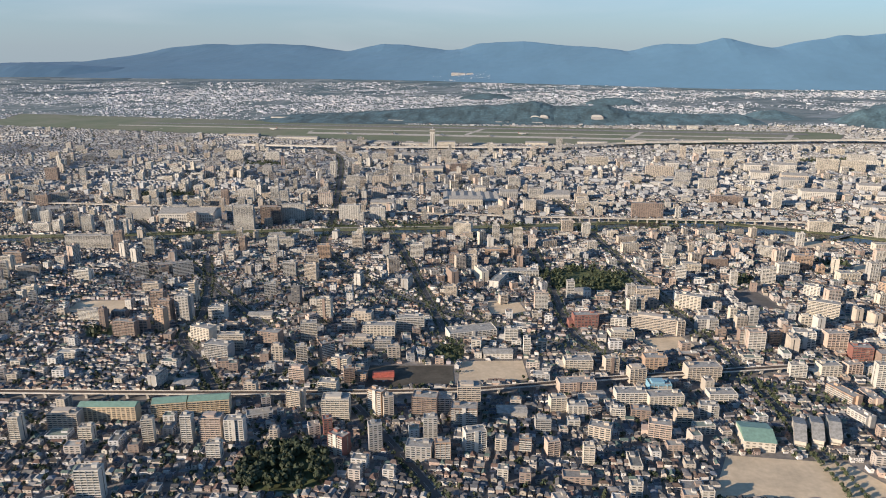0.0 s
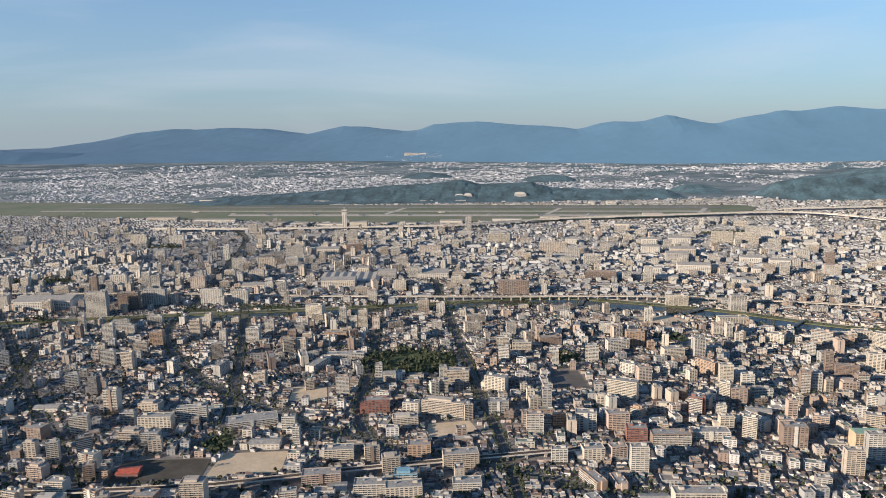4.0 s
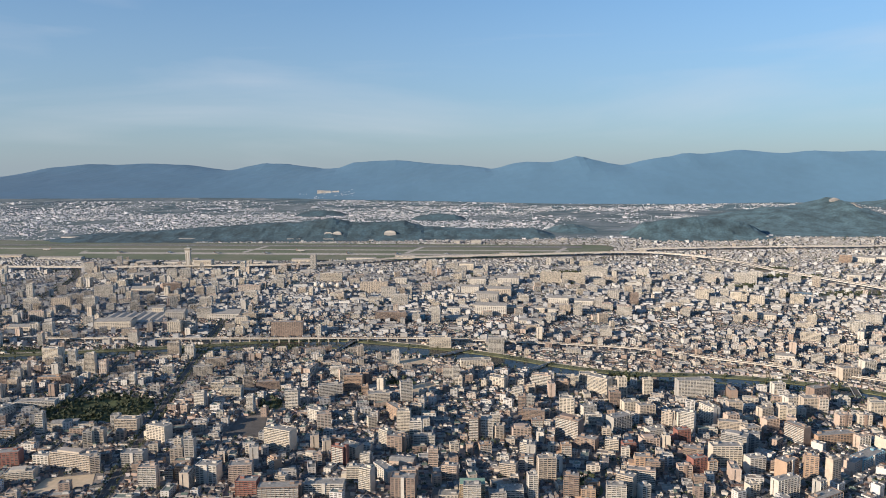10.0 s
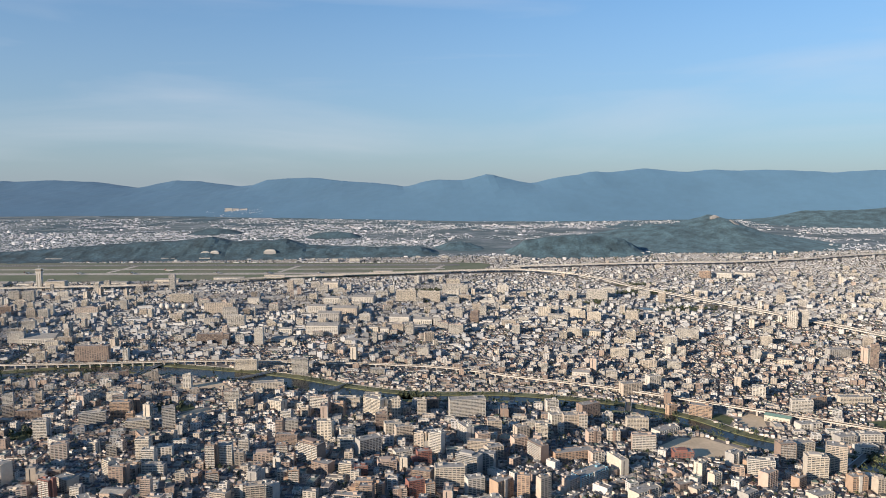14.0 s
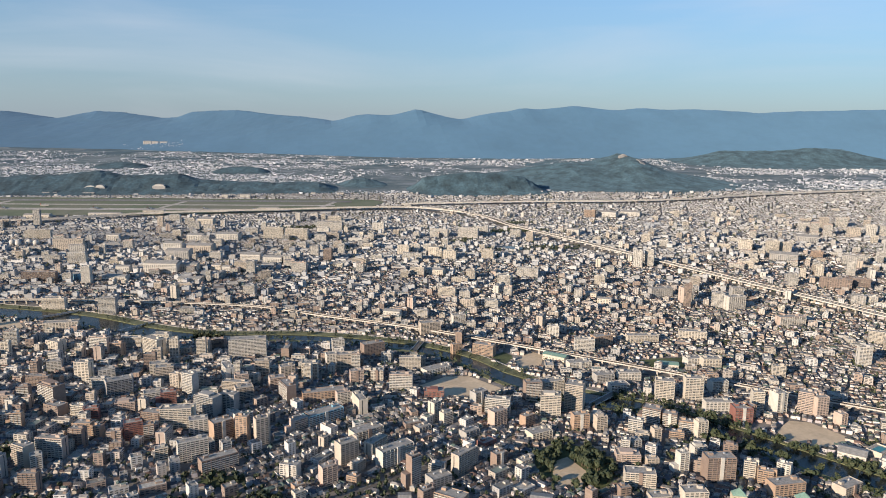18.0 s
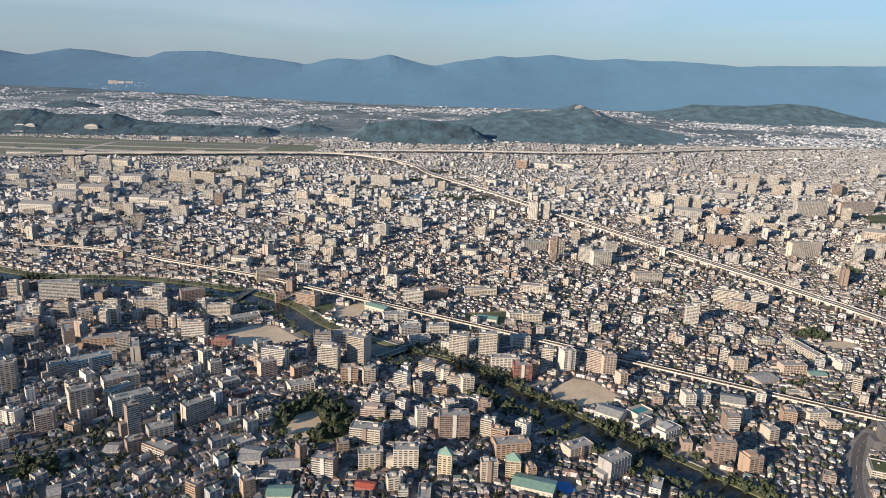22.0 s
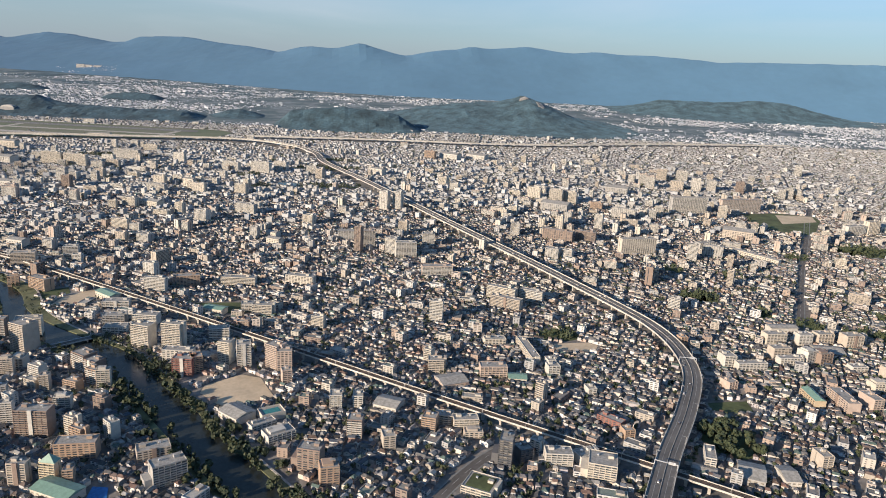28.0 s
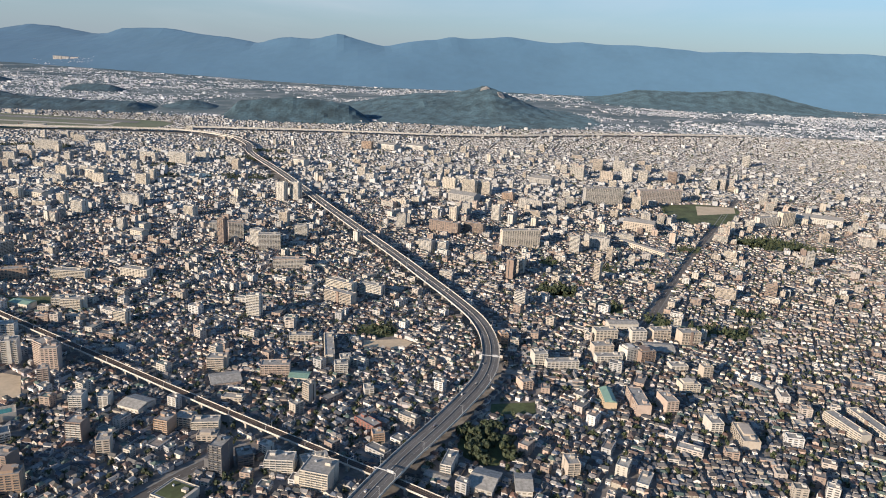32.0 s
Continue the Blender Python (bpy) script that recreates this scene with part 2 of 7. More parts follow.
for m in (mountain, hazed_woods, leaf):     # woods scatter light back evenly
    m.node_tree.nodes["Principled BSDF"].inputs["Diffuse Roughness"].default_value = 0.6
car_paint = material("car paint", [(0.7, 0.7, 0.7), (0.05, 0.05, 0.06), (0.4, 0.41, 0.43), (0.8, 0.8, 0.78), (0.12, 0.14, 0.25)], 0.3, by="object", stain=0.03, bump=0)
rubber = material("tyre rubber", [(0.03, 0.03, 0.03)], 0.9)

# ---------------------------------------------------------------- mesh tools


class Solid:
    """Collects quads and triangles in arrays and becomes one mesh."""

    def __init__(self):
        self.v, self.f3, self.f4, self.m3, self.m4, self.n = [], [], [], [], [], 0

    def add(self, verts, faces, mats=0):
        verts = np.asarray(verts, float).reshape(-1, 3)
        if isinstance(mats, int):
            mats = [mats] * len(faces)
        for f, m in zip(faces, mats):
            if len(f) == 3:
                self.f3.append(np.array([f]) + self.n), self.m3.append(np.array([m]))
            else:
                self.f4.append(np.array([f]) + self.n), self.m4.append(np.array([m]))
        self.v.append(verts)
        self.n += len(verts)
        return self

    def box(self, x0, x1, y0, y1, z0, z1, m=0, top=None, bottom=False):
        v = [(x0, y0, z0), (x1, y0, z0), (x1, y1, z0), (x0, y1, z0), (x0, y0, z1), (x1, y0, z1), (x1, y1, z1), (x0, y1, z1)]
        f = [(0, 1, 5, 4), (1, 2, 6, 5), (2, 3, 7, 6), (3, 0, 4, 7), (4, 5, 6, 7)] + ([(3, 2, 1, 0)] if bottom else [])
        return self.add(v, f, [m] * 4 + [m if top is None else top] + [m] * bottom)

    def many(self, other, place, turn, scale):
        """Copies of another Solid: place (N, 3), turn (N), scale (N, 3)."""
        v, f3, f4, m3, m4 = other.arrays()
        n, k = len(place), len(v)
        if not n:
            return self
        p = v[None] * np.asarray(scale)[:, None, :]
        c, s = np.cos(turn)[:, None], np.sin(turn)[:, None]
        q = np.stack((p[..., 0] * c - p[..., 1] * s, p[..., 0] * s + p[..., 1] * c, p[..., 2]), -1) + np.asarray(place)[:, None, :]
        step = (np.arange(n) * k + self.n)[:, None, None]
        if len(f3):
            self.f3.append((f3[None] + step).reshape(-1, 3)), self.m3.append(np.tile(m3, n))
        if len(f4):
            self.f4.append((f4[None] + step).reshape(-1, 4)), self.m4.append(np.tile(m4, n))
        self.v.append(q.reshape(-1, 3))
        self.n += n * k
        return self

    def arrays(self):
        def join(items, w):
            return np.concatenate(items) if items else np.zeros((0, w) if w else 0, int)
        return np.concatenate(self.v), join(self.f3, 3), join(self.f4, 4), join(self.m3, 0), join(self.m4, 0)

    def mesh(self, name, mats, smooth=False):
        v, f3, f4, m3, m4 = self.arrays()
        me = bpy.data.meshes.new(name)
        me.vertices.add(len(v))
        me.vertices.foreach_set("co", v.astype(np.float32).ravel())
        loops = np.concatenate((f3.ravel(), f4.ravel())).astype(np.int32)
        me.loops.add(len(loops))
        me.loops.foreach_set("vertex_index", loops)
        starts = np.concatenate((np.arange(len(f3)) * 3, len(f3) * 3 + np.arange(len(f4)) * 4)).astype(np.int32)
        me.polygons.add(len(starts))
        me.polygons.foreach_set("loop_start", starts)
        me.polygons.foreach_set("material_index", np.concatenate((m3, m4)).astype(np.int32))
        me.polygons.foreach_set("use_smooth", np.full(len(starts), smooth))
        me.update(calc_edges=True)
        me.validate()
        for m in mats if isinstance(mats, (list, tuple)) else [mats]:
            me.materials.append(m)
        return me


def part(name, mesh, parent, at=(0, 0, 0), label="", turn=0.0):
    ob = new(name, mesh)
    ob.parent = parent
    ob.location = at
    ob.rotation_euler[2] = turn
    return tagged(ob, label)


def smooth_line(points, step=12.0):
    """Points along a smooth curve through the given ones."""
    p = np.array(points, float)
    q = np.vstack((2 * p[0] - p[1], p, 2 * p[-1] - p[-2]))
    out = []
    for i in range(1, len(q) - 2):
        k = max(2, int(np.linalg.norm(q[i + 1] - q[i]) / step))
        for u in np.arange(k) / k:
            out.append(0.5 * (2 * q[i] + (q[i + 1] - q[i - 1]) * u + (2 * q[i - 1] - 5 * q[i] + 4 * q[i + 1] - q[i + 2]) * u * u
                              + (3 * q[i] - q[i - 1] - 3 * q[i + 1] + q[i + 2]) * u ** 3))
    return np.array(out + [p[-1]])


def sides(line):
    d = np.gradient(line[:, :2], axis=0)
    d /= np.linalg.norm(d, axis=1)[:, None]
    return np.stack((-d[:, 1], d[:, 0]), -1), d


def strip(line, a, b, z0, z1, closed=True):
    """A bar that follows a line, from offset a to b across it and from z0 to z1. A flat sheet where z0 equals z1."""
    n, _ = sides(line)
    base = np.zeros(len(line)) if line.shape[1] == 2 else line[:, 2]
    s = Solid()
    flat = z0 == z1
    ring = [(b, z1), (a, z1)] if flat else [(a, z0), (b, z0), (b, z1), (a, z1)]
    k = len(ring)
    v = np.concatenate([np.column_stack((line[:, :2] + n * (np.zeros(len(line)) + o)[:, None], base + z)) for o, z in ring]).reshape(k, len(line), 3).transpose(1, 0, 2).reshape(-1, 3)
    i = np.arange(len(line) - 1)[:, None] * k
    if flat:
        f = np.concatenate([i + 0, i + 1, i + k + 1, i + k], 1)[:, ::-1]
    else:
        f = np.concatenate([np.concatenate([i + j, i + (j + 1) % k, i + k + (j + 1) % k, i + k + j], 1) for j in range(k)])[:, ::-1]
        if closed:
            f = np.vstack((f, [[0, 1, 2, 3]], (np.array([[3, 2, 1, 0]]) + k * (len(line) - 1))))
    s.v, s.n = [v], len(v)
    s.f4, s.m4 = [f], [np.zeros(len(f), int)]
    return s


def polygon(points, z):
    s = Solid()
    me = bpy.data.meshes.new("sheet")
    me.from_pydata([(x, y, z) for x, y in points], [], [tuple(range(len(points)))])
    return me

# ---------------------------------------------------------------- plan


def rise(x, y):
    """Height of the land: flat under the city, climbing from the airfield on."""
    return np.interp(y, (1400, 1620, 2300, 3000, 3600), (0, 17, 28, 38, 46))


RIVER = smooth_line([(-1250, 640), (-1000, 668), (-780, 700), (-600, 722), (-470, 742), (-340, 760), (-238, 728), (-160, 691), (-97, 648), (-28, 618),
                     (61, 603), (143, 566), (185, 529), (209, 485), (232, 458), (262, 432), (298, 405), (323, 372), (347, 336), (371, 299), (398, 260), (424, 222), (455, 175)], 8)
RAIL = smooth_line([(-1500, 850), (-1000, 815), (-769, 803), (-602, 783), (-400, 770), (-250, 765), (-152, 749), (-3, 709), (76, 660), (160, 607), (237, 546), (310, 487),
                    (427, 390), (508, 323), (563, 279), (618, 235), (700, 165)], 8)
BRANCH = smooth_line([(-900, 318), (-720, 324), (-593, 333), (-553, 340), (-491, 354), (-423, 367), (-330, 384)], 8)
EXPRESS = smooth_line([(362, 1401), (398, 1312), (410, 1233), (430, 1165), (484, 1018), (568, 763), (622, 604), (645, 532), (661, 480),
                       (671, 438), (671, 396), (660, 353), (634, 308), (602, 262), (578, 224), (545, 170)], 7)
LINK = smooth_line([(250, 1500), (358, 1505), (497, 1512), (626, 1512), (753, 1510), (946, 1530), (1136, 1575), (1573, 1640)], 30)
AIRWAY = smooth_line([(-1050, 1368), (-947, 1356), (-787, 1345), (-665, 1352), (-443, 1361), (-262, 1421), (30, 1449), (210, 1460), (291, 1444), (340, 1417), (362, 1401)], 14)
EXPRESS, LINK, AIRWAY = (np.column_stack((p, rise(p[:, 0], p[:, 1]))) for p in (EXPRESS, LINK, AIRWAY))
AVENUES = [smooth_line(a, 12) for a in (
    [(-1100, 900), (-960, 740), (-814, 547), (-744, 454), (-684, 380), (-654, 338), (-610, 270), (-570, 200)],
    [(-470, 900), (-438, 625), (-426, 534), (-417, 457), (-405, 360), (-398, 200)],
    [(-900, 1400), (-824, 1240), (-770, 950), (-741, 763), (-725, 642), (-650, 520), (-560, 440), (-470, 385), (-340, 330), (-200, 300)],
    [(770, 405), (820, 476), (849, 519), (883, 568), (912, 610), (975, 697), (1025, 766), (1084, 850), (1150, 940)],
    [(463, 212), (479, 238), (491, 254), (506, 271), (516, 280), (528, 288)],
    [(-24, 262), (44, 301), (112, 338), (142, 354)],
    [(-690, 790), (-650, 650), (-640, 612), (-618, 525), (-598, 441), (-596, 422)],
    [(-520, 700), (-514, 614), (-509, 526), (-506, 442), (-494, 400)],
    [(-830, 600), (-800, 520), (-778, 447), (-779, 422), (-775, 405), (-755, 378), (-728, 335)])]
FIELDS = {   # school grounds and squares
    "school_a": [(-447, 277), (-390, 272), (-370, 236), (-464, 242)], "school_b": [(-582, 381), (-542, 384), (-540, 357), (-583, 349)],
    "school_c": [(-565, 496), (-538, 494), (-533, 468), (-561, 464)], "school_d": [(-456, 424), (-428, 429), (-422, 411), (-457, 398)],
    "river_ground": [(143, 474), (166, 490), (184, 488), (203, 460), (184, 447), (156, 447)], "bank_ground": [(360, 352), (361, 362), (380, 376), (392, 371), (402, 346), (390, 340), (375, 334)],
    "river_school": [(230, 518), (249, 540), (257, 528), (246, 501), (227, 497)], "square": [(199, 330), (204, 344), (214, 348), (219, 330), (209, 311), (198, 313)], "school_e": [(589, 421), (616, 423), (622, 417), (615, 406), (588, 407)],
    "school_f": [(-262, 690), (-215, 694), (-200, 668), (-248, 664)], "school_l": [(-189, 756), (-161, 759), (-158, 746), (-178, 743)], "school_g": [(-235, 586), (-219, 610), (-201, 609), (-219, 578)],
    "school_h": [(-890, 480), (-850, 484), (-846, 455), (-888, 452)], "school_k": [(-359, 299), (-340, 307), (-324, 306), (-327, 294), (-349, 287)], "school_i": [(1058, 886), (1112, 881), (1094, 844), (1032, 828)]}
LAWNS = {"park_lawn": [(-497, 561), (-480, 567), (-474, 555), (-489, 546)], "river_lawn": [(208, 531), (226, 541), (232, 527), (216, 508)], "ball_ground": [(327, 505), (373, 507), (387, 486), (338, 481)],
         "small_lawn": [(659, 329), (685, 330), (682, 317), (656, 317)], "plain_lawn": [(1005, 885), (1061, 898), (1115, 880), (1105, 852), (1037, 767), (994, 773), (983, 814)]}
PARKS = [((1047, 684), 36, 28), ((752, 523), 17, 15), ((842, 436), 12, 11), ((788, 481), 8, 10), ((896, 466), 12, 9), ((818, 581), 8, 10), ((-478, 552), 42, 34), ((-342, 556), 9, 14), ((-664, 254), 24, 20), ((214, 337), 22, 28), ((648, 284), 15, 17), ((-30, 620), 14, 10), ((769, 606), 9, 10),
         ((16, 349), 13, 6), ((80, 299), 13, 7), ((40, 320), 10, 6), ((-6, 318), 12, 8), ((-590, 395), 10, 14), ((814, 454), 10, 13), ((863, 428), 12, 12), ((-238, 612), 16, 10), ((-120, 395), 12, 14), ((599, 437), 15, 11), ((-1000, 900), 40, 20),
         ((60, 1250), 60, 14), ((420, 1180), 60, 12), ((1023, 685), 18, 9), ((1069, 662), 22, 8), ((1103, 656), 14, 7), ((425, 1012), 48, 9), ((330, 1004), 16, 7), ((293, 1092), 30, 9), ((444, 1276), 40, 10), ((-940, 1175), 36, 16), ((-890, 697), 26, 7), ((-655, 746), 46, 6), ((-730, 737), 24, 6), ((-541, 746), 30, 5), ((-460, 730), 26, 6), ((-363, 742), 20, 5), ((751, 522), 16, 8), ((1000, 834), 14, 12), ((936, 657), 16, 10), ((-840, 420), 12, 12)]
POND = [(366 + 17 * math.cos(a), 1026 + 15 * math.sin(a)) for a in np.linspace(0, 6.2832, 19)[:-1]]
AIRFIELD = [(-1744, 1613), (-1176, 1522), (-672, 1439), (-209, 1433), (59, 1463), (183, 1490), (217, 1545), (186, 1573), (-188, 1598), (-711, 1649), (-1288, 1749), (-1805, 1849)]


def inside(points, x, y):
    p = np.array(points)
    hit = np.zeros(np.shape(x), bool)
    for (x0, y0), (x1, y1) in zip(p, np.roll(p, -1, 0)):
        if y0 != y1:
            hit ^= ((y0 > y) != (y1 > y)) & (x < (x1 - x0) * (y - y0) / (y1 - y0) + x0)
    return hit


# map of what is taken, in cells of 1.5 m
CELL, X0, Y0, X1, Y1 = 1.5, -1900.0, 170.0, 2150.0, 1800.0
GX, GY = np.meshgrid(np.arange(X0, X1, CELL), np.arange(Y0, Y1, CELL), indexing="ij")
taken = np.zeros(GX.shape, bool)


def cells(x, y):
    i = np.clip(((np.asarray(x) - X0) / CELL).astype(int), 0, taken.shape[0] - 1)
    j = np.clip(((np.asarray(y) - Y0) / CELL).astype(int), 0, taken.shape[1] - 1)
    return i, j


def take_line(line, half):
    for (ax, ay), (bx, by) in zip(line[:-1, :2], line[1:, :2]):
        i0, j0 = cells(min(ax, bx) - half, min(ay, by) - half)
        i1, j1 = cells(max(ax, bx) + half, max(ay, by) + half)
        x, y = GX[i0:i1 + 1, j0:j1 + 1], GY[i0:i1 + 1, j0:j1 + 1]
        l2 = (bx - ax) ** 2 + (by - ay) ** 2
        u = np.clip(((x - ax) * (bx - ax) + (y - ay) * (by - ay)) / l2, 0, 1)
        taken[i0:i1 + 1, j0:j1 + 1] |= (x - ax - u * (bx - ax)) ** 2 + (y - ay - u * (by - ay)) ** 2 < half * half


def take_polygon(points):
    p = np.array(points)
    i0, j0 = cells(*p.min(0))
    i1, j1 = cells(*p.max(0))
    s = np.s_[i0:i1 + 1, j0:j1 + 1]
    taken[s] |= inside(points, GX[s], GY[s])


def rectangle(x, y, w, d, turn, grow=0.0):
    c, s = math.cos(turn), math.sin(turn)
    return [(x + u * c - v * s, y + u * s + v * c) for u, v in ((-w / 2 - grow, -d / 2 - grow), (w / 2 + grow, -d / 2 - grow), (w / 2 + grow, d / 2 + grow), (-w / 2 - grow, d / 2 + grow))]


def free(x, y, w, d, turn):
    u, v = np.meshgrid(np.linspace(-0.5, 0.5, max(3, int(w / 1.5) + 1)) * w, np.linspace(-0.5, 0.5, max(3, int(d / 1.5) + 1)) * d)
    c, s = math.cos(turn), math.sin(turn)
    return not taken[cells(x + u * c - v * s, y + u * s + v * c)].any()


take_line(RIVER, 14.5)
take_polygon([(-330, 782), (-259, 772), (-220, 750), (-190, 728), (-142, 712), (-89, 673), (-42, 644), (-42, 612), (-71, 616), (-92, 628), (-128, 650), (-151, 668), (-219, 704), (-330, 738)])
take_line(RIVER[RIVER[:, 1] < 440], 17.5)
take_line(RIVER[RIVER[:, 1] > 520] + np.array((1.5, 5.0)), 14.5)
take_line(RAIL, 3.6)
take_line(BRANCH, 4.5)
take_line(EXPRESS, 4.6)
take_line(LINK, 4.5)
take_line(AIRWAY, 4.5)
for k, a in enumerate(AVENUES):
    take_line(a, 3.2 if k == 3 else 4.4)
for p in (*FIELDS.values(), *LAWNS.values(), AIRFIELD, POND):
    take_polygon(p)
take_polygon([(-640, 372), (-587, 374), (-585, 346), (-640, 342)])
for (px, py), ra, rb in PARKS:
    if ra:
        take_polygon([(px + ra * math.cos(a), py + rb * math.sin(a)) for a in np.linspace(0, 6.28, 16)[:-1]])


def street_turn(x, y):
    """How the streets lie: square to the view by the small railway, slanting by the river bend and beyond."""
    base = np.interp(x, (-900, -500, -250, 50, 300, 600, 900), (0.06, 0.02, -0.12, -0.28, -0.52, -0.62, -0.55))
    old_town = (np.abs(x - 100) < 110) & (np.abs(y - 330) < 115)      # an older grid of its own
    return np.where(old_town, 0.5, base)

# ---------------------------------------------------------------- ground, water, roads


def structure(name, mesh, label, category="ground"):
    return tagged(new(name, mesh), label, category, kind="structure")


gx = np.linspace(-6500, 6500, 131)
gy = np.sort(np.append(np.linspace(-1500, 5600, 143), (1620, 3000)))
px, py = np.meshgrid(gx, gy, indexing="ij")
g = Solid()
g.v, g.n = [np.column_stack((px.ravel(), py.ravel(), rise(px, py).ravel()))], px.size
i, j = np.meshgrid(np.arange(len(gx) - 1), np.arange(len(gy) - 1), indexing="ij")
q = (i * len(gy) + j).ravel()[:, None]
g.f4, g.m4 = [np.concatenate((q, q + len(gy), q + len(gy) + 1, q + 1), 1)], [np.zeros(len(q), int)]
structure("ground", g.mesh("ground", land, True), "grey brown streets and yards of a flat city")

low_reach = np.interp(RIVER[:, 1], (420, 490), (1, 0))     # wider below the bend
broad = np.interp(RIVER[:, 0], (-420, -300, -120, -45), (0, 1, 1, 0))     # and above it, with a meadow
structure("river", strip(RIVER, -7.5 - 5.5 * low_reach - 6 * broad, 7.5 + 2 * low_reach + 6 * broad, 0.10, 0.10).mesh("river", water), "dark slow river winding through the city", "river")
for k, (a, b) in enumerate(((-12.5 - 4 * low_reach - 5 * broad, -7.5 - 5.5 * low_reach - 6 * broad), (7.5 + 2 * low_reach + 6 * broad, 18.0 - 5 * low_reach + 7 * broad))):
    structure("river_bank", strip(RIVER, a, b, -0.5, 0.55 + 0.05 * k).mesh("river_bank", bank_grass), "green grassy river bank", "bank")
structure("bank_path", strip(RIVER, 18.2 - 5.1 * low_reach + 7 * broad, 19.4 - 5.2 * low_reach + 7 * broad, -0.5, 0.8).mesh("bank_path", concrete), "pale concrete path on the river bank", "path")
for k, a in enumerate(AVENUES):
    structure("road", strip(a, -2.7, 2.7, 0.05 + 0.012 * k, 0.05 + 0.012 * k).mesh("road", asphalt), "dark asphalt avenue between buildings", "road")
    for o in (-3.2, 3.2):
        structure("pavement", strip(a, o - 0.46, o + 0.46, -0.1, 0.13 + 0.004 * k).mesh("pavement", kerb), "pale pavement with kerb beside an avenue", "pavement")
    dash = Solid()
    for n in range(0, len(a) - 1):
        seg = a[n:n + 2].copy()
        seg[1] = seg[0] + (seg[1] - seg[0]) * 0.5
        one = strip(seg, -0.09, 0.09, 0.19, 0.19)
        dash.v.append(one.v[0]), dash.f4.append(one.f4[0] + dash.n), dash.m4.append(one.m4[0])
        dash.n += one.n
    part("lane_marking", dash.mesh("lane_marking", paint), bpy.data.objects["road" if k == 0 else "road.%03d" % k])
for name, p in FIELDS.items():
    me = polygon(p, 0.16)
    me.materials.append(sand)
    structure("sports_ground", me, "bare sand school sports ground", "sports ground")
for name, p in LAWNS.items():
    me = polygon(p, 0.14)
    me.materials.append(grass)
    structure("lawn", me, "mown green lawn between houses", "lawn")
for (cx, cy), ra, rb in PARKS:
    if ra:
        me = polygon([(cx + ra * math.cos(a), cy + rb * math.sin(a)) for a in np.linspace(0, 6.2832, 25)[:-1]], 0.10)
        me.materials.append(grass)
        structure("park_ground", me, "shaded green ground under park trees", "park")
me = polygon(POND, 0.18)
me.materials.append(pond_water)
structure("pond", me, "still green pond with trees on its bank", "pond")
me = polygon([(-364, 486), (-361, 529), (-339, 528), (-335, 486)], 0.13)
me.materials.append(asphalt)
structure("car_park", me, "dark asphalt car park between buildings", "car park")
take_polygon([(-364, 486), (-361, 529), (-339, 528), (-335, 486)])
me = polygon([(-640, 372), (-587, 374), (-585, 346), (-640, 342)], 0.15)
me.materials.append(dirt)
structure("soil_ground", me, "dark bare soil ground, deepened in colour for shade", "ground")

# ---------------------------------------------------------------- viaducts


def viaduct(name, line, half, deck, thick, lanes, label, category, pier_step, rails=False, until=None):
    """A raised way: deck, parapets, surface, piers and, on a road, lane lines."""
    top = tagged(new(name, strip(line, -half, half, deck - thick, deck).mesh("deck", girder if rails else pier_grey)), label, category, kind="structure")
    part("surface", strip(line, -half + 0.35, half - 0.35, deck + 0.03, deck + 0.03).mesh("surface", ballast if rails else road_deck), top)
    for s in (-1, 1):
        part("parapet", strip(line, s * half - (0.09 if rails else 0.12), s * half + (0.09 if rails else 0.12), deck - thick * (0.7 if rails else 0.9), deck + (0.45 if rails else 0.72)).mesh("parapet", rail_wall), top)
    if rails:
        for o in (-0.9, 0.9):
            part("track_slab", strip(line, o - 0.5, o + 0.5, deck + 0.03, deck + 0.12).mesh("track_slab", sleeper), top)
            for r in (-0.36, 0.36):
                part("rail", strip(line, o + r - 0.04, o + r + 0.04, deck + 0.16, deck + 0.25).mesh("rail", girder), top)
    else:
        part("median", strip(line, -0.12, 0.12, deck, deck + 0.38).mesh("median", concrete), top)
        for o in lanes:
            part("lane_line", strip(line, o - 0.05, o + 0.05, deck + 0.05, deck + 0.05).mesh("lane_line", paint), top)
    n, d = sides(line)
    run = np.concatenate(([0], np.cumsum(np.linalg.norm(np.diff(line, axis=0), axis=1))))
    pier = Solid().box(-0.7, 0.7, -0.9, 0.9, 0, deck - thick - 0.6).box(-0.75, 0.75, -half * 0.85, half * 0.85, deck - thick - 0.7, deck - thick + 0.02, bottom=True).mesh("pier", concrete)
    for s in np.arange(pier_step / 2, run[-1], pier_step):
        x, y = np.interp(s, run, line[:, 0]), np.interp(s, run, line[:, 1])
        a = math.atan2(np.interp(s, run, d[:, 1]), np.interp(s, run, d[:, 0]))
        if y < 1000:
            part("pier", pier, top, (x, y, 0), turn=a)
    return top, run, d


express, ex_run, ex_d = viaduct("expressway", EXPRESS, 5.6, 7.5, 0.55, (-5.0, -2.6, 2.6, 5.0), "curving raised expressway on concrete piers with grey asphalt", "expressway", 18)
railway, rl_run, rl_d = viaduct("railway_viaduct", RAIL, 2.2, 4.6, 0.7, (), "raised railway viaduct with pale concrete parapets", "railway", 11, rails=True)
viaduct("branch_viaduct", BRANCH, 2.0, 3.6, 0.6, (), "narrow raised railway crossing low houses", "railway", 12, rails=True)
viaduct("airport_road", AIRWAY, 5.0, 7.5, 1.6, (-2.4, 2.4), "pale raised expressway in front of the airfield", "expressway", 60)
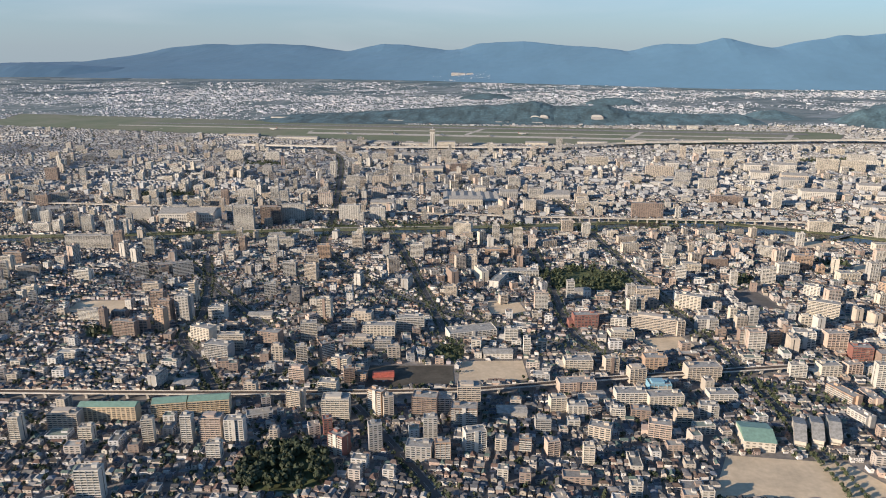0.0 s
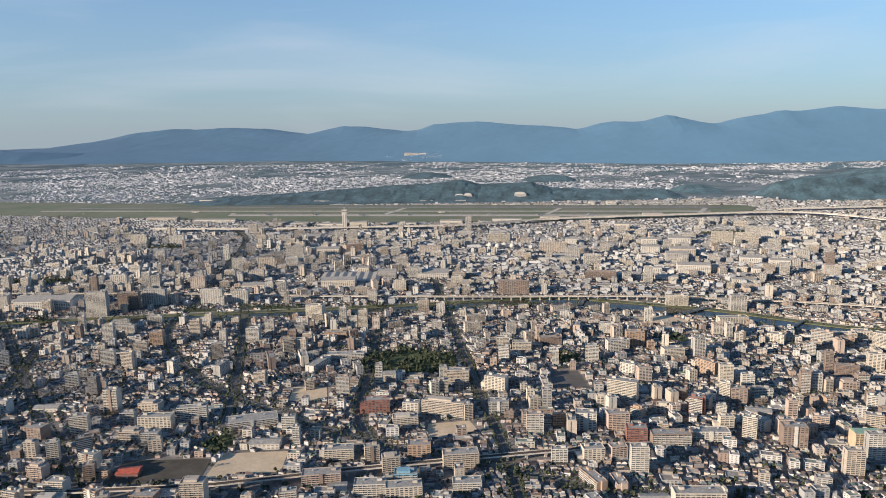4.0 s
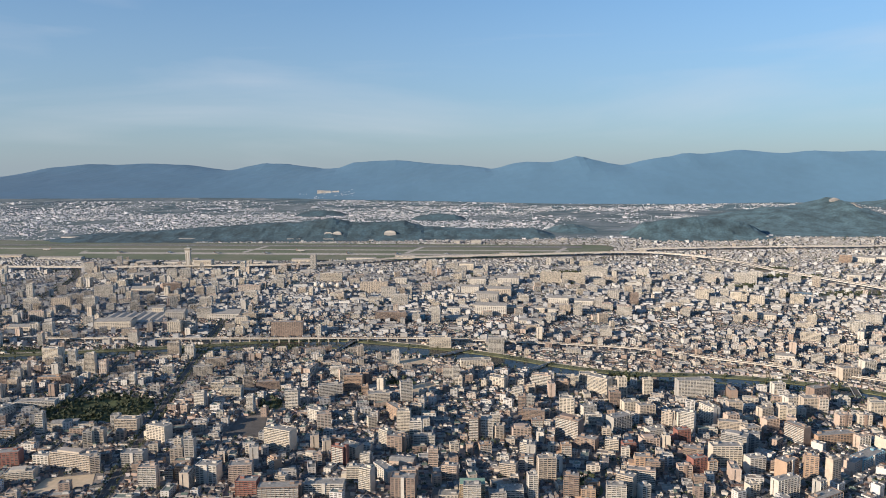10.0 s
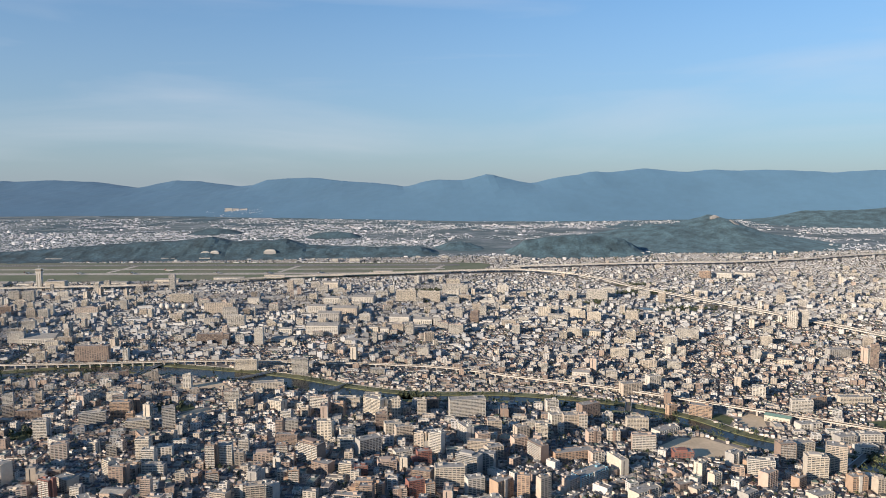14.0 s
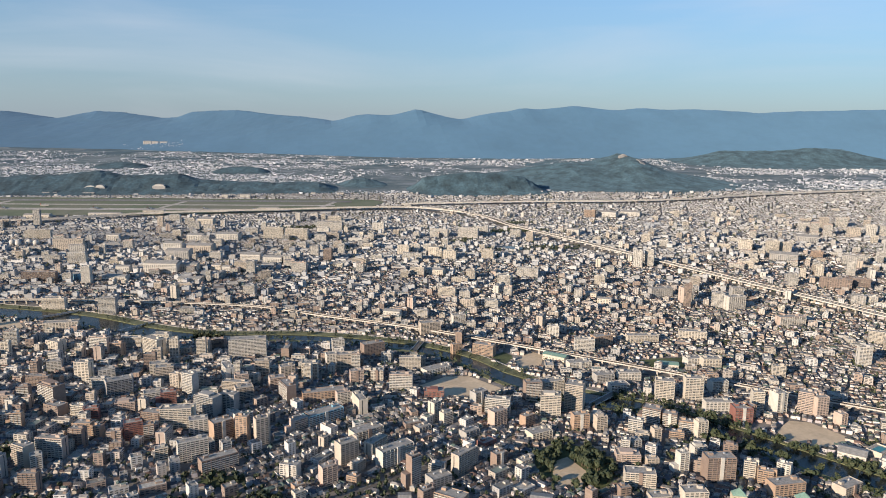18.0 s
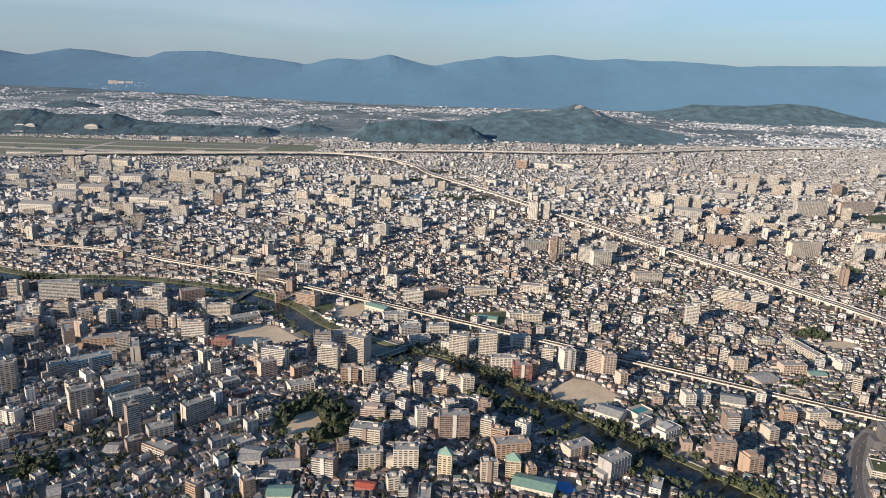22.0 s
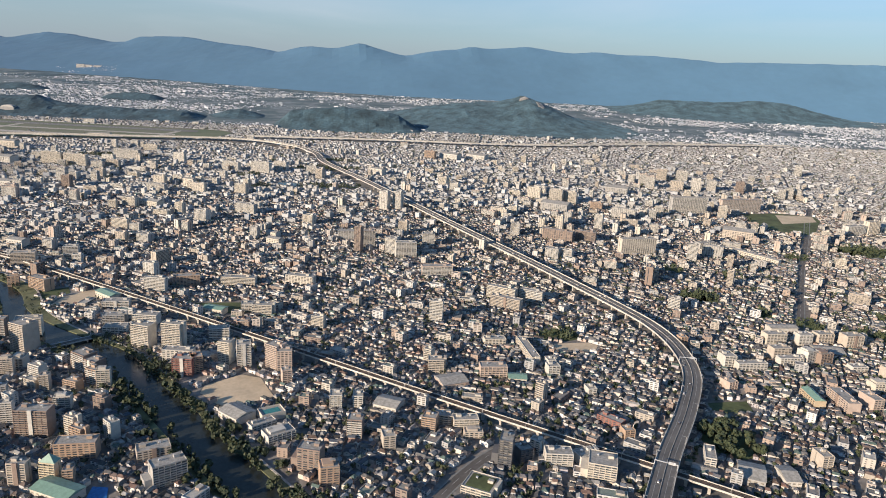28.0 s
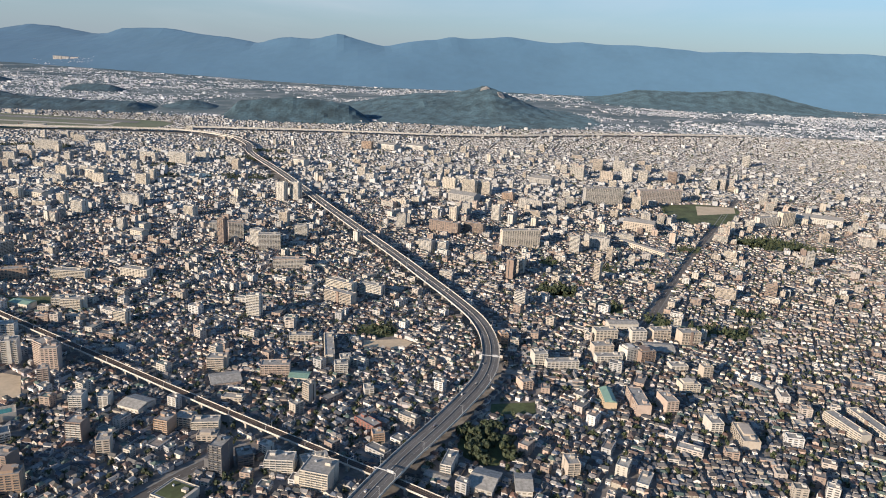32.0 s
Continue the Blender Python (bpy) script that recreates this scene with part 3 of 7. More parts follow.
viaduct("link_road", LINK, 3.6, 6.0, 1.7, (-1.8, 1.8), "pale raised link road before the wooded hills", "expressway", 60)


def along(line, run, d, s, off=0.0):
    x, y = np.interp(s, run, line[:, 0]), np.interp(s, run, line[:, 1])
    a = math.atan2(np.interp(s, run, d[:, 1]), np.interp(s, run, d[:, 0]))
    return x - math.sin(a) * off, y + math.cos(a) * off, a


# catenary masts on the railway
mast = tagged(new("catenary_mast"), "thin grey steel mast over railway tracks", "mast", "catenary masts")
for s in (-1, 1):
    part("post", Solid().box(-0.07, 0.07, s * 2.15 - 0.07, s * 2.15 + 0.07, 0, 2.7).mesh("post", metal), mast)
part("cross_beam", Solid().box(-0.06, 0.06, -2.15, 2.15, 2.5, 2.62, bottom=True).mesh("cross_beam", metal), mast)
first = True
for s in np.arange(30, rl_run[-1], 26):
    x, y, a = along(RAIL, rl_run, rl_d, s)
    if x < -350:
        continue
    m = Matrix.Translation((x, y, 4.62)) @ Matrix.Rotation(a, 4, "Z")
    if first:
        mast.matrix_world, first = m, False
    else:
        copy_thing(mast, m)
# sign gantries and lamps on the expressway
gantry = tagged(new("sign_gantry"), "grey steel gantry across an expressway", "gantry", "sign gantries")
for s in (-1, 1):
    part("post", Solid().box(-0.12, 0.12, s * 5.4 - 0.12, s * 5.4 + 0.12, 0, 3.4).mesh("post", metal), gantry)
part("beam", Solid().box(-0.15, 0.15, -5.5, 5.5, 3.0, 3.4, bottom=True).mesh("beam", metal), gantry)
part("sign_panel", Solid().box(-0.25, -0.16, 1.0, 4.4, 2.4, 3.9, bottom=True).mesh("sign_panel", metal), gantry, label="pale grey sign panel seen from its back")
for k, s in enumerate((ex_run[-1] - 94, ex_run[-1] - 236)):
    x, y, a = along(EXPRESS, ex_run, ex_d, s)
    m = Matrix.Translation((x, y, 7.52)) @ Matrix.Rotation(a, 4, "Z")
    if k:
        copy_thing(gantry, m)
    else:
        gantry.matrix_world = m
lamp = tagged(new("street_lamp"), "tall grey lamp post on the expressway edge", "street lamp", "expressway lamps")
part("post", Solid().box(-0.06, 0.06, -0.06, 0.06, 0, 4.6).mesh("post", metal), lamp)
part("arm", Solid().box(-0.05, 0.05, -1.3, 0.06, 4.5, 4.6, bottom=True).mesh("arm", metal), lamp)
part("head", Solid().box(-0.1, 0.1, -1.7, -1.2, 4.42, 4.56, bottom=True).mesh("head", metal), lamp)
first = True
for n, s in enumerate(np.arange(40, ex_run[-1], 21)):
    side = 1 if n % 2 else -1
    x, y, a = along(EXPRESS, ex_run, ex_d, s, 5.6 * side)
    if y > 900:
        continue
    m = Matrix.Translation((x, y, 8.1)) @ Matrix.Rotation(a + (0 if side > 0 else math.pi), 4, "Z")
    if first:
        lamp.matrix_world, first = m, False
    else:
        copy_thing(lamp, m)

# ---------------------------------------------------------------- airfield
AIR_A, AIR_B = Vector((-1560, 1649, 0)), Vector((195, 1522, 0))


def drape(mesh):
    """Lay a flat mesh on the rising land."""
    for v in mesh.vertices:
        v.co.z += float(rise(v.co.x, v.co.y))
    return mesh


field = Solid()
corners = np.array(AIRFIELD + AIRFIELD[:1], float)
cols = []
for x in np.linspace(-1800, 214, 90):
    ends = [a[1] + (b[1] - a[1]) * (x - a[0]) / (b[0] - a[0]) for a, b in zip(corners[:-1], corners[1:]) if (a[0] - x) * (b[0] - x) <= 0 and a[0] != b[0]]
    cols.append([(x, y, 0.8) for y in np.linspace(min(ends), max(ends), 13)])
field.add(cols, [(c * 13 + r, c * 13 + 13 + r, c * 13 + 14 + r, c * 13 + r + 1) for c in range(89) for r in range(12)])
structure("airfield", drape(field.mesh("airfield", air_fields)), "broad pale green airfield grass", "airfield")
axis = np.array([(AIR_A.x, AIR_A.y), (AIR_B.x, AIR_B.y)], float)


def shifted(o, a=0.0, b=1.0):
    n, _ = sides(axis)
    p = axis + n * o
    return np.array([p[0] + (p[1] - p[0]) * u for u in np.linspace(a, b, 20)])


structure("runway", drape(strip(shifted(24, 0.1, 0.97), -9.6, 9.6, 1.05, 1.05).mesh("runway", runway_grey)), "long grey asphalt runway", "runway")
structure("runway_marking", drape(strip(shifted(24, 0.12, 0.95), -0.6, 0.6, 1.15, 1.15).mesh("runway_marking", paint)), "white runway centre line", "marking")
structure("taxiway", drape(strip(shifted(-21, 0.08, 0.95), -5, 5, 1.0, 1.0).mesh("taxiway", concrete)), "pale concrete taxiway beside the runway", "taxiway")
structure("apron", drape(strip(shifted(-67, 0.35, 0.9), -9, 9, 0.95, 0.95).mesh("apron", concrete)), "wide concrete aircraft apron", "apron")
for u in (0.15, 0.35, 0.55, 0.75, 0.93):
    c = axis[0] + (axis[1] - axis[0]) * u
    n, d = sides(axis)
    cross = np.array([c - n[0] * 54, c + n[0] * 30 + d[0] * 40])
    structure("taxiway", drape(strip(cross, -5, 5, 0.9, 0.9).mesh("taxiway", concrete)), "pale concrete taxiway crossing the grass", "taxiway")

tower = tagged(new("control_tower"), "tall white airport control tower with glazed cab", "control tower")
tower.location = (-661, 1356, 0)
part("shaft", Solid().box(-4.2, 4.2, -4, 4, 0, 34).mesh("shaft", wall_mat["white"]), tower)
for x in (-2.2, 2.2):
    part("window_strip", Solid().box(x - 0.7, x + 0.7, -4.15, -4, 3, 32).mesh("window_strip", glass), tower)
part("gallery", Solid().box(-5.4, 5.4, -5.2, 5.2, 34, 36, bottom=True).mesh("gallery", wall_mat["white"]), tower)
part("cab", Solid().box(-4.6, 4.6, -4.4, 4.4, 36, 39.5).mesh("cab", glass), tower)
part("cab_roof", Solid().box(-5, 5, -4.8, 4.8, 39.5, 40.8, bottom=True).mesh("cab_roof", wall_mat["white"]), tower)
part("antenna", Solid().box(-0.25, 0.25, -0.25, 0.25, 40.8, 46).mesh("antenna", metal), tower)
office = tagged(new("control_office", Solid().box(-17, 17, -9, 9, 0, 17, 0, 1).mesh("control_office", [wall_mat["cream"], roof_grey])), "cream office block beside the control tower", "office")
office.location = (-634, 1362, 0)
for f in range(6):
    part("window_band", Solid().box(-16, 16, -9.12, -9, 2 + 2.5 * f, 3.1 + 2.5 * f, bottom=True).mesh("window_band", glass), office)

jet = tagged(new("airliner"), "white parked airliner on the apron", "aircraft", "parked airliners")
body = Solid()
ring = [(math.cos(a), math.sin(a)) for a in np.linspace(0, 2 * math.pi, 11)[:-1]]
secs = [(-9.2, 0.25, 2.6), (-7, 0.75, 2.3), (-4, 1.0, 2.1), (6, 1.0, 2.1), (8, 0.7, 2.0), (9, 0.2, 1.8)]
v = [(x, r * c, z + r * s) for x, r, z in secs for c, s in ring]
f = [(k * 10 + n, k * 10 + (n + 1) % 10, k * 10 + 10 + (n + 1) % 10, k * 10 + 10 + n) for k in range(5) for n in range(10)]
body.add(v, [x[::-1] for x in f])
part("fuselage", body.mesh("fuselage", wall_mat["white"], True), jet)
for s in (-1, 1):
    part("wing", Solid().add([(1.5, s * 0.8, 1.7), (-1.5, s * 0.8, 1.7), (-4.2, s * 8.6, 2.3), (-3.2, s * 8.6, 2.3), (1.5, s * 0.8, 1.95), (-1.5, s * 0.8, 1.95), (-4.2, s * 8.6, 2.4), (-3.2, s * 8.6, 2.4)],
                             [(0, 1, 2, 3), (4, 7, 6, 5), (0, 3, 7, 4), (1, 5, 6, 2), (3, 2, 6, 7)]).mesh("wing", metal), jet)
    part("tailplane", Solid().add([(-7.2, s * 0.3, 2.7), (-8.6, s * 0.3, 2.7), (-9.6, s * 2.15, 2.9), (-8.9, s * 2.15, 2.9), (-7.9, s * 0.3, 2.85), (-9.2, s * 3.1, 2.97)],
                                  [(0, 1, 2, 3), (0, 3, 5, 4), (1, 4, 5, 2)]).mesh("tailplane", metal), jet)
    part("engine", Solid().box(-1.6, 1.0, s * 2.15 - 0.5, s * 2.15 + 0.5, 0.6, 1.6, bottom=True).mesh("engine", metal), jet)
part("tail_fin", Solid().box(-9.4, -7.4, -0.12, 0.12, 2.8, 6.2).mesh("tail_fin", wall_mat["red"]), jet, label="red tail fin")
for s in (-1, 1):
    part("wheel", Solid().box(-0.8, 0.2, s * 1.2 - 0.2, s * 1.2 + 0.2, 0, 1.0).mesh("wheel", rubber), jet)
part("nose_wheel", Solid().box(6.2, 6.8, -0.15, 0.15, 0, 1.2).mesh("nose_wheel", rubber), jet)
n_, d_ = sides(axis)
for k, (u, o, r) in enumerate(((0.40, -108, 1.4), (0.46, -106, 1.5), (0.52, -112, 1.35), (0.58, -108, 1.6), (0.62, -72, 0.0), (0.68, -106, 1.5), (0.74, -110, 1.4), (0.80, -104, 1.5), (0.3, -70, 3.1), (0.86, -108, 1.45))):
    c = axis[0] + (axis[1] - axis[0]) * u + n_[0] * o * 0.6
    m = Matrix.Translation((c[0], c[1], rise(c[0], c[1]) + 1.0)) @ Matrix.Rotation(r + math.atan2(d_[0][1], d_[0][0]), 4, "Z")
    if k:
        copy_thing(jet, m)
    else:
        jet.matrix_world = m

# ---------------------------------------------------------------- hills and mountains


def heights(name, xs, ys, fn, mat, label, category, kind="structure"):
    x, y = np.meshgrid(xs, ys, indexing="ij")
    z = fn(x, y)
    s = Solid()
    s.v, s.n = [np.column_stack((x.ravel(), y.ravel(), z.ravel()))], x.size
    a, b = np.meshgrid(np.arange(len(xs) - 1), np.arange(len(ys) - 1), indexing="ij")
    k = (a * len(ys) + b).ravel()[:, None]
    f = np.concatenate((k, k + len(ys), k + len(ys) + 1, k + 1), 1)
    low = rise(x, y) - 1.5
    keep = (z.ravel() > low.ravel())[f].any(1)
    s.f4, s.m4 = [f[keep]], [np.zeros(keep.sum(), int)]
    return tagged(new(name, s.mesh(name, mat)), label, category, kind=kind)


def rough(x, y, scale, seed):
    """Smooth random height between about -1 and 1, from a few crossing waves and lattice noise."""
    rng = np.random.default_rng(seed)
    x, y = np.asarray(x, float), np.asarray(y, float)
    out = np.zeros(x.shape)
    for k in range(4):
        n = 2.0 ** k
        lat = rng.uniform(-1, 1, (256, 256))
        u, w = x / scale * n + 500.5, y / scale * n + 500.5
        i0, j0 = np.floor(u).astype(int), np.floor(w).astype(int)
        fu, fw = u - i0, w - j0
        fu, fw = fu * fu * (3 - 2 * fu), fw * fw * (3 - 2 * fw)
        i0, j0, i1, j1 = i0 % 256, j0 % 256, (i0 + 1) % 256, (j0 + 1) % 256
        out += ((lat[i0, j0] * (1 - fu) + lat[i1, j0] * fu) * (1 - fw) + (lat[i0, j1] * (1 - fu) + lat[i1, j1] * fu) * fw) / n
    return out / 1.6


def mound(x, y, cx, cy, h, rx, ry, turn=0.0):
    c, s = math.cos(turn), math.sin(turn)
    u, w = ((x - cx) * c + (y - cy) * s) / rx, (-(x - cx) * s + (y - cy) * c) / ry
    return h * np.exp(-(u * u + w * w))


HILLS = (     # name, line of the crest, depth before and behind it, crest as places and heights
    ("low_hill", 1765, 70, 90, ((-1150, 19), (-1036, 30), (-901, 35), (-764, 44), (-668, 49), (-572, 54), (-500, 57), (-432, 64), (-385, 53), (-253, 56), (-205, 43), (-110, 38), (-21, 36), (75, 36), (120, 21), (160, 19))),
    ("low_hill", 1864, 55, 60, ((105, 21), (133, 25), (162, 36), (191, 38), (220, 32), (258, 21))),
    ("green_hill", 1700, 55, 80, ((285, 18), (302, 29), (329, 53), (356, 54), (398, 61), (453, 66), (538, 60), (581, 52), (640, 18))),
    ("green_hill", 2000, 210, 140, ((540, 23), (606, 38), (689, 57), (774, 68), (860, 71), (929, 84), (961, 94), (990, 87), (1050, 66), (1115, 44), (1209, 30), (1290, 23))),
    ("green_hill", 2600, 170, 170, ((1440, 32), (1511, 38), (1600, 60), (1664, 77), (1755, 79), (1896, 77), (2034, 92), (2178, 88), (2330, 58), (2480, 32))),
    ("green_hill", 2213, 42, 42, ((-245, 27), (-230, 36), (-207, 41), (-158, 45), (-109, 43), (-85, 36), (-70, 27))),
    ("green_hill", 2400, 45, 45, ((-640, 29), (-600, 42), (-540, 48), (-490, 42), (-450, 29))))


def hill_over(x, y, line, before, behind, crest):
    """Height of a hill above the land round it."""
    c = np.array(crest, float)
    top = np.interp(x, c[:, 0], c[:, 1], c[0, 1], c[-1, 1]) - rise(0, line)
    return np.clip(top, 0, None) * np.exp(-((y - line) / np.where(y < line, before, behind)) ** 2)


for n, (name, line, before, behind, crest) in enumerate(HILLS):
    step = 8 if line < 1900 else 12

    def shape(x, y):
        m = hill_over(x, y, line, before, behind, crest)
        ragged = rough(x, y, 70, 50 + n) * 0.07 * m + rough(x, y, 11, 80 + n) * 2.2 * np.clip(m / 8, 0, 1)
        return rise(x, y) + m * 1.05 - 1.5 + ragged
    heights(name, np.arange(crest[0][0] - 40, crest[-1][0] + 40, step), np.arange(line - before * 1.9, line + behind * 1.9, step), shape, hazed_woods,
            "wooded hill in haze-tinted dark green beyond the airfield" if line < 1900 else "wooded hill rising behind the city", "hill")
    if line == 2000:     # bare rock below the summit
        for cx, cy, rx, ry in ((955, 1962, 16, 16), (992, 1915, 12, 26)):
            heights("rock_face", np.arange(cx - rx, cx + rx, 4.0), np.arange(cy - ry, cy + ry, 4.0), lambda x, y: np.where(((x - cx) / rx) ** 2 + ((y - cy) / ry) ** 2 < 0.9 + 0.3 * rough(x, y, 14, 7), shape(x, y) + 1.6, -99),
                    pier_grey, "bare grey rock face near the hilltop", "rock")

heights("far_plain", np.arange(-4200, 4200, 100), np.arange(1640, 4700, 20), lambda x, y: np.where(inside(AIRFIELD, x, y), -99, rise(x, y) + 0.35), far_fields, "haze-tinted patchwork of woods, fields and built land", "plain")
heights("far_woods", np.arange(-4200, 4200, 30), np.arange(2450, 4600, 30), lambda x, y: rise(x, y) + 0.2 + rough(x, y, 90, 14) * 2.2, hazed_woods, "green woods and fields, tinted haze blue, below the mountains", "woods")
RIDGE_X = (-5200, -4200, -3400, -2931, -2810, -2626, -2439, -2219, -2065, -1880, -1640, -1487, -1350, -1250, -1130, -1000, -918, -750, -670, -587, -500, -340, -234, -140, 42, 150, 230, 310, 400, 440, 540, 607, 690, 750, 868, 984, 1050, 1150, 1320, 1430, 1540, 1670, 1790, 1950, 2224, 2400, 2900, 3600, 4600, 5600)
RIDGE_Z = (60, 80, 98, 104, 124, 158, 193, 208, 204, 210, 202, 182, 165, 188, 209, 204, 195, 175, 179, 207, 214, 219, 211, 199, 189, 171, 194, 208, 201, 207, 234, 213, 196, 186, 215, 228, 244, 241, 260, 249, 241, 252, 246, 250, 236, 245, 262, 240, 200, 160)


def ridge_y(x):
    k = np.interp(np.asarray(x)[..., None] + np.linspace(-260, 260, 9), (-5200, -2600, -1165, 0, 545, 1500, 3200, 5600), (4300, 4490, 4341, 3700, 3319, 3400, 3000, 2300))
    return k.mean(-1)


def range_shape(x, y):
    top = np.interp(x, RIDGE_X, RIDGE_Z)
    soft_top = np.interp(np.asarray(x)[..., None] + np.linspace(-700, 700, 15), RIDGE_X, RIDGE_Z).mean(-1)
    d = ridge_y(x) - y
    wide = np.interp(x, (-2600, -1165, 0, 545), (1350, 1150, 850, 640))
    far = np.clip(np.abs(d) - 20, 0, None)
    fall = np.where(d > 0, np.clip(1 - far / wide, 0, 1) ** 1.1, np.clip(1 - far / 500, 0, 1))
    spur = rough(x, y, 320, 3) * 7 * np.clip(d / 200, 0, 1) * fall + rough(x, y, 60, 4) * 3 * fall
    return soft_top * fall + (top - soft_top) * np.clip(1 - far / 330, 0, 1) ** 2 + spur - 3 * (fall <= 0) + 2


heights("mountain_range", np.arange(-5200, 5200, 30), np.arange(1700, 4900, 30), range_shape, mountain, "long wooded mountain range coloured blue as by haze", "mountains")


def front_shape(x, y):
    m = mound(x, y, 380, 3080, 78, 330, 230, -0.25) + mound(x, y, -760, 3700, 62, 420, 240, -0.25) + mound(x, y, 1500, 3050, 80, 460, 220, 0.0) + mound(x, y, 2500, 2850, 80, 380, 240, 0.0) + mound(x, y, -2980, 3750, 88, 420, 220, 0.0) + mound(x, y, -2450, 3850, 62, 420, 220, 0.0)
    return m * 1.1 - 8 + rough(x, y, 220, 9) * 0.15 * m + rough(x, y, 50, 10) * 2 * np.clip(m / 20, 0, 1)


heights("foothills", np.arange(-3900, 3400, 24), np.arange(2500, 4150, 24), front_shape, mountain, "wooded foothills coloured blue as by haze, before the mountains", "mountains")

# ---------------------------------------------------------------- bridges over the river
rv_n, rv_d = sides(RIVER)
for bx, by, width, slant in ((152, 560, 2.6, 0.2), (272, 425, 2.6, -0.3), (-101, 652, 0.9, -0.23), (-300, 752, 2.6, 0.0), (-192, 706, 2.2, -0.5)):
    k = int(np.argmin((RIVER[:, 0] - bx) ** 2 + (RIVER[:, 1] - by) ** 2))
    a = math.atan2(rv_n[k][1], rv_n[k][0]) + slant
    way = np.array((math.cos(a), math.sin(a)))
    line = np.array([RIVER[k] + way * o for o in np.linspace(-1, 1, 8) * (27 if -320 < bx < -90 else 17)])
    top = tagged(new("bridge", strip(line, -width, width, 1.15, 1.6).mesh("bridge", concrete)), "pale concrete road bridge across the river", "bridge", kind="structure")
    part("roadway", strip(line, -width + 0.4, width - 0.4, 1.63, 1.63).mesh("roadway", asphalt), top)
    for o in (-width, width):
        part("railing", strip(line, o - 0.08, o + 0.08, 1.5, 2.1).mesh("railing", metal), top)
    for o in (-6.5, 6.5):
        c = RIVER[k] + way * o
        part("pier", Solid().box(-0.4, 0.4, -width * 0.8, width * 0.8, 0, 1.2).mesh("pier", concrete), top, (c[0], c[1], 0), turn=a)

# round gas holders
ball = Solid()
rings = np.linspace(-1.35, 1.5708, 9)
v = [(math.cos(p) * math.cos(a), math.cos(p) * math.sin(a), math.sin(p)) for p in rings for a in np.arange(16) * math.pi / 8]
ball.add(v, [(r * 16 + c, r * 16 + (c + 1) % 16, r * 16 + 16 + (c + 1) % 16, r * 16 + 16 + c) for r in range(8) for c in range(16)])
ball_mesh = ball.mesh("vessel", wall_mat["white"], True)
holder = tagged(new("gas_holder"), "large white spherical gas holder on short legs", "gas holder", "gas holders")
shell = part("vessel", ball_mesh, holder, (0, 0, 4.9))
shell.scale = (4.4, 4.4, 4.4)
for c in range(6):
    part("leg", Solid().box(-0.25, 0.25, -0.25, 0.25, 0, 4).mesh("leg", metal), holder, (3.7 * math.cos(c * 1.047), 3.7 * math.sin(c * 1.047), 0))
for k, (x, y) in enumerate(((-385, 1128), (-373, 1118), (-361, 1128), (-349, 1120))):
    if k:
        copy_thing(holder, pose(x, y, 0))
    else:
        holder.location = (x, y, 0)
    take_polygon(rectangle(x, y, 14, 14, 0))

# ---------------------------------------------------------------- apartment blocks and halls
NEAR = 271.0    # up to here every balcony is a part
FLOOR = 1.2     # the whole place is built at about two fifths of life size


def block_pieces(w, d, n, style=0, flat=False):
    """Solids of an apartment block: walls, one balcony, one band of windows, end window, roof, roof house, tank, fin."""
    h = n * FLOOR
    k = max(2, round(w / 2.6))
    body_ = Solid().box(-w / 2, w / 2, -d / 2, d / 2, 0, h)
    out = 0.42 if style != 2 else 0.1
    balcony = Solid().box(-w / 2 + 0.1, w / 2 - 0.1, -d / 2 - out, -d / 2, -0.1, (0.42, 0.36, 0.2)[style], bottom=True)
    row = Solid()
    edge = (0.16, 0.22, 0.42)[style]
    for c in range(k):
        x0, x1, z0 = -w / 2 + c * w / k + edge, -w / 2 + (c + 1) * w / k - edge, (0.14, 0.3, 0.36)[style]
        if flat:
            row.add([(x0, -d / 2 - 0.03, z0), (x1, -d / 2 - 0.03, z0), (x1, -d / 2 - 0.03, 0.98), (x0, -d / 2 - 0.03, 0.98)], [(0, 1, 2, 3)])
        else:
            row.box(x0, x1, -d / 2 - 0.04, -d / 2, z0, 0.98)
    end = Solid().box(-0.04, 0.04, -0.3, 0.3, 1.0, h - 0.5, bottom=True)
    roof_ = Solid()
    for x0, x1, y0, y1 in ((-w / 2, w / 2, -d / 2, -d / 2 + 0.22), (-w / 2, w / 2, d / 2 - 0.22, d / 2), (-w / 2, -w / 2 + 0.22, -d / 2 + 0.22, d / 2 - 0.22), (w / 2 - 0.22, w / 2, -d / 2 + 0.22, d / 2 - 0.22)):
        roof_.box(x0, x1, y0, y1, h, h + 0.42)
    slab = Solid().box(-w / 2 + 0.22, w / 2 - 0.22, -d / 2 + 0.22, d / 2 - 0.22, h, h + 0.08)
    hw = min(2.6, w * 0.3)
    house_ = Solid().box(-hw / 2, hw / 2, -1.0, 1.0, h + 0.08, h + 1.5, 0, 1)
    tank = Solid().box(-0.5, 0.5, -0.4, 0.4, h + 0.35, h + 1.05, bottom=True).box(-0.4, -0.28, -0.25, 0.25, h + 0.08, h + 0.35).box(0.28, 0.4, -0.25, 0.25, h + 0.08, h + 0.35)
    fin = Solid().box(-0.07, 0.07, -d / 2 - out - 0.03, -d / 2, 0, h)
    return dict(body=body_, balcony=balcony, row=row, end=end, roof=roof_, slab=slab, house=house_, tank=tank, fin=fin, k=k, h=h)


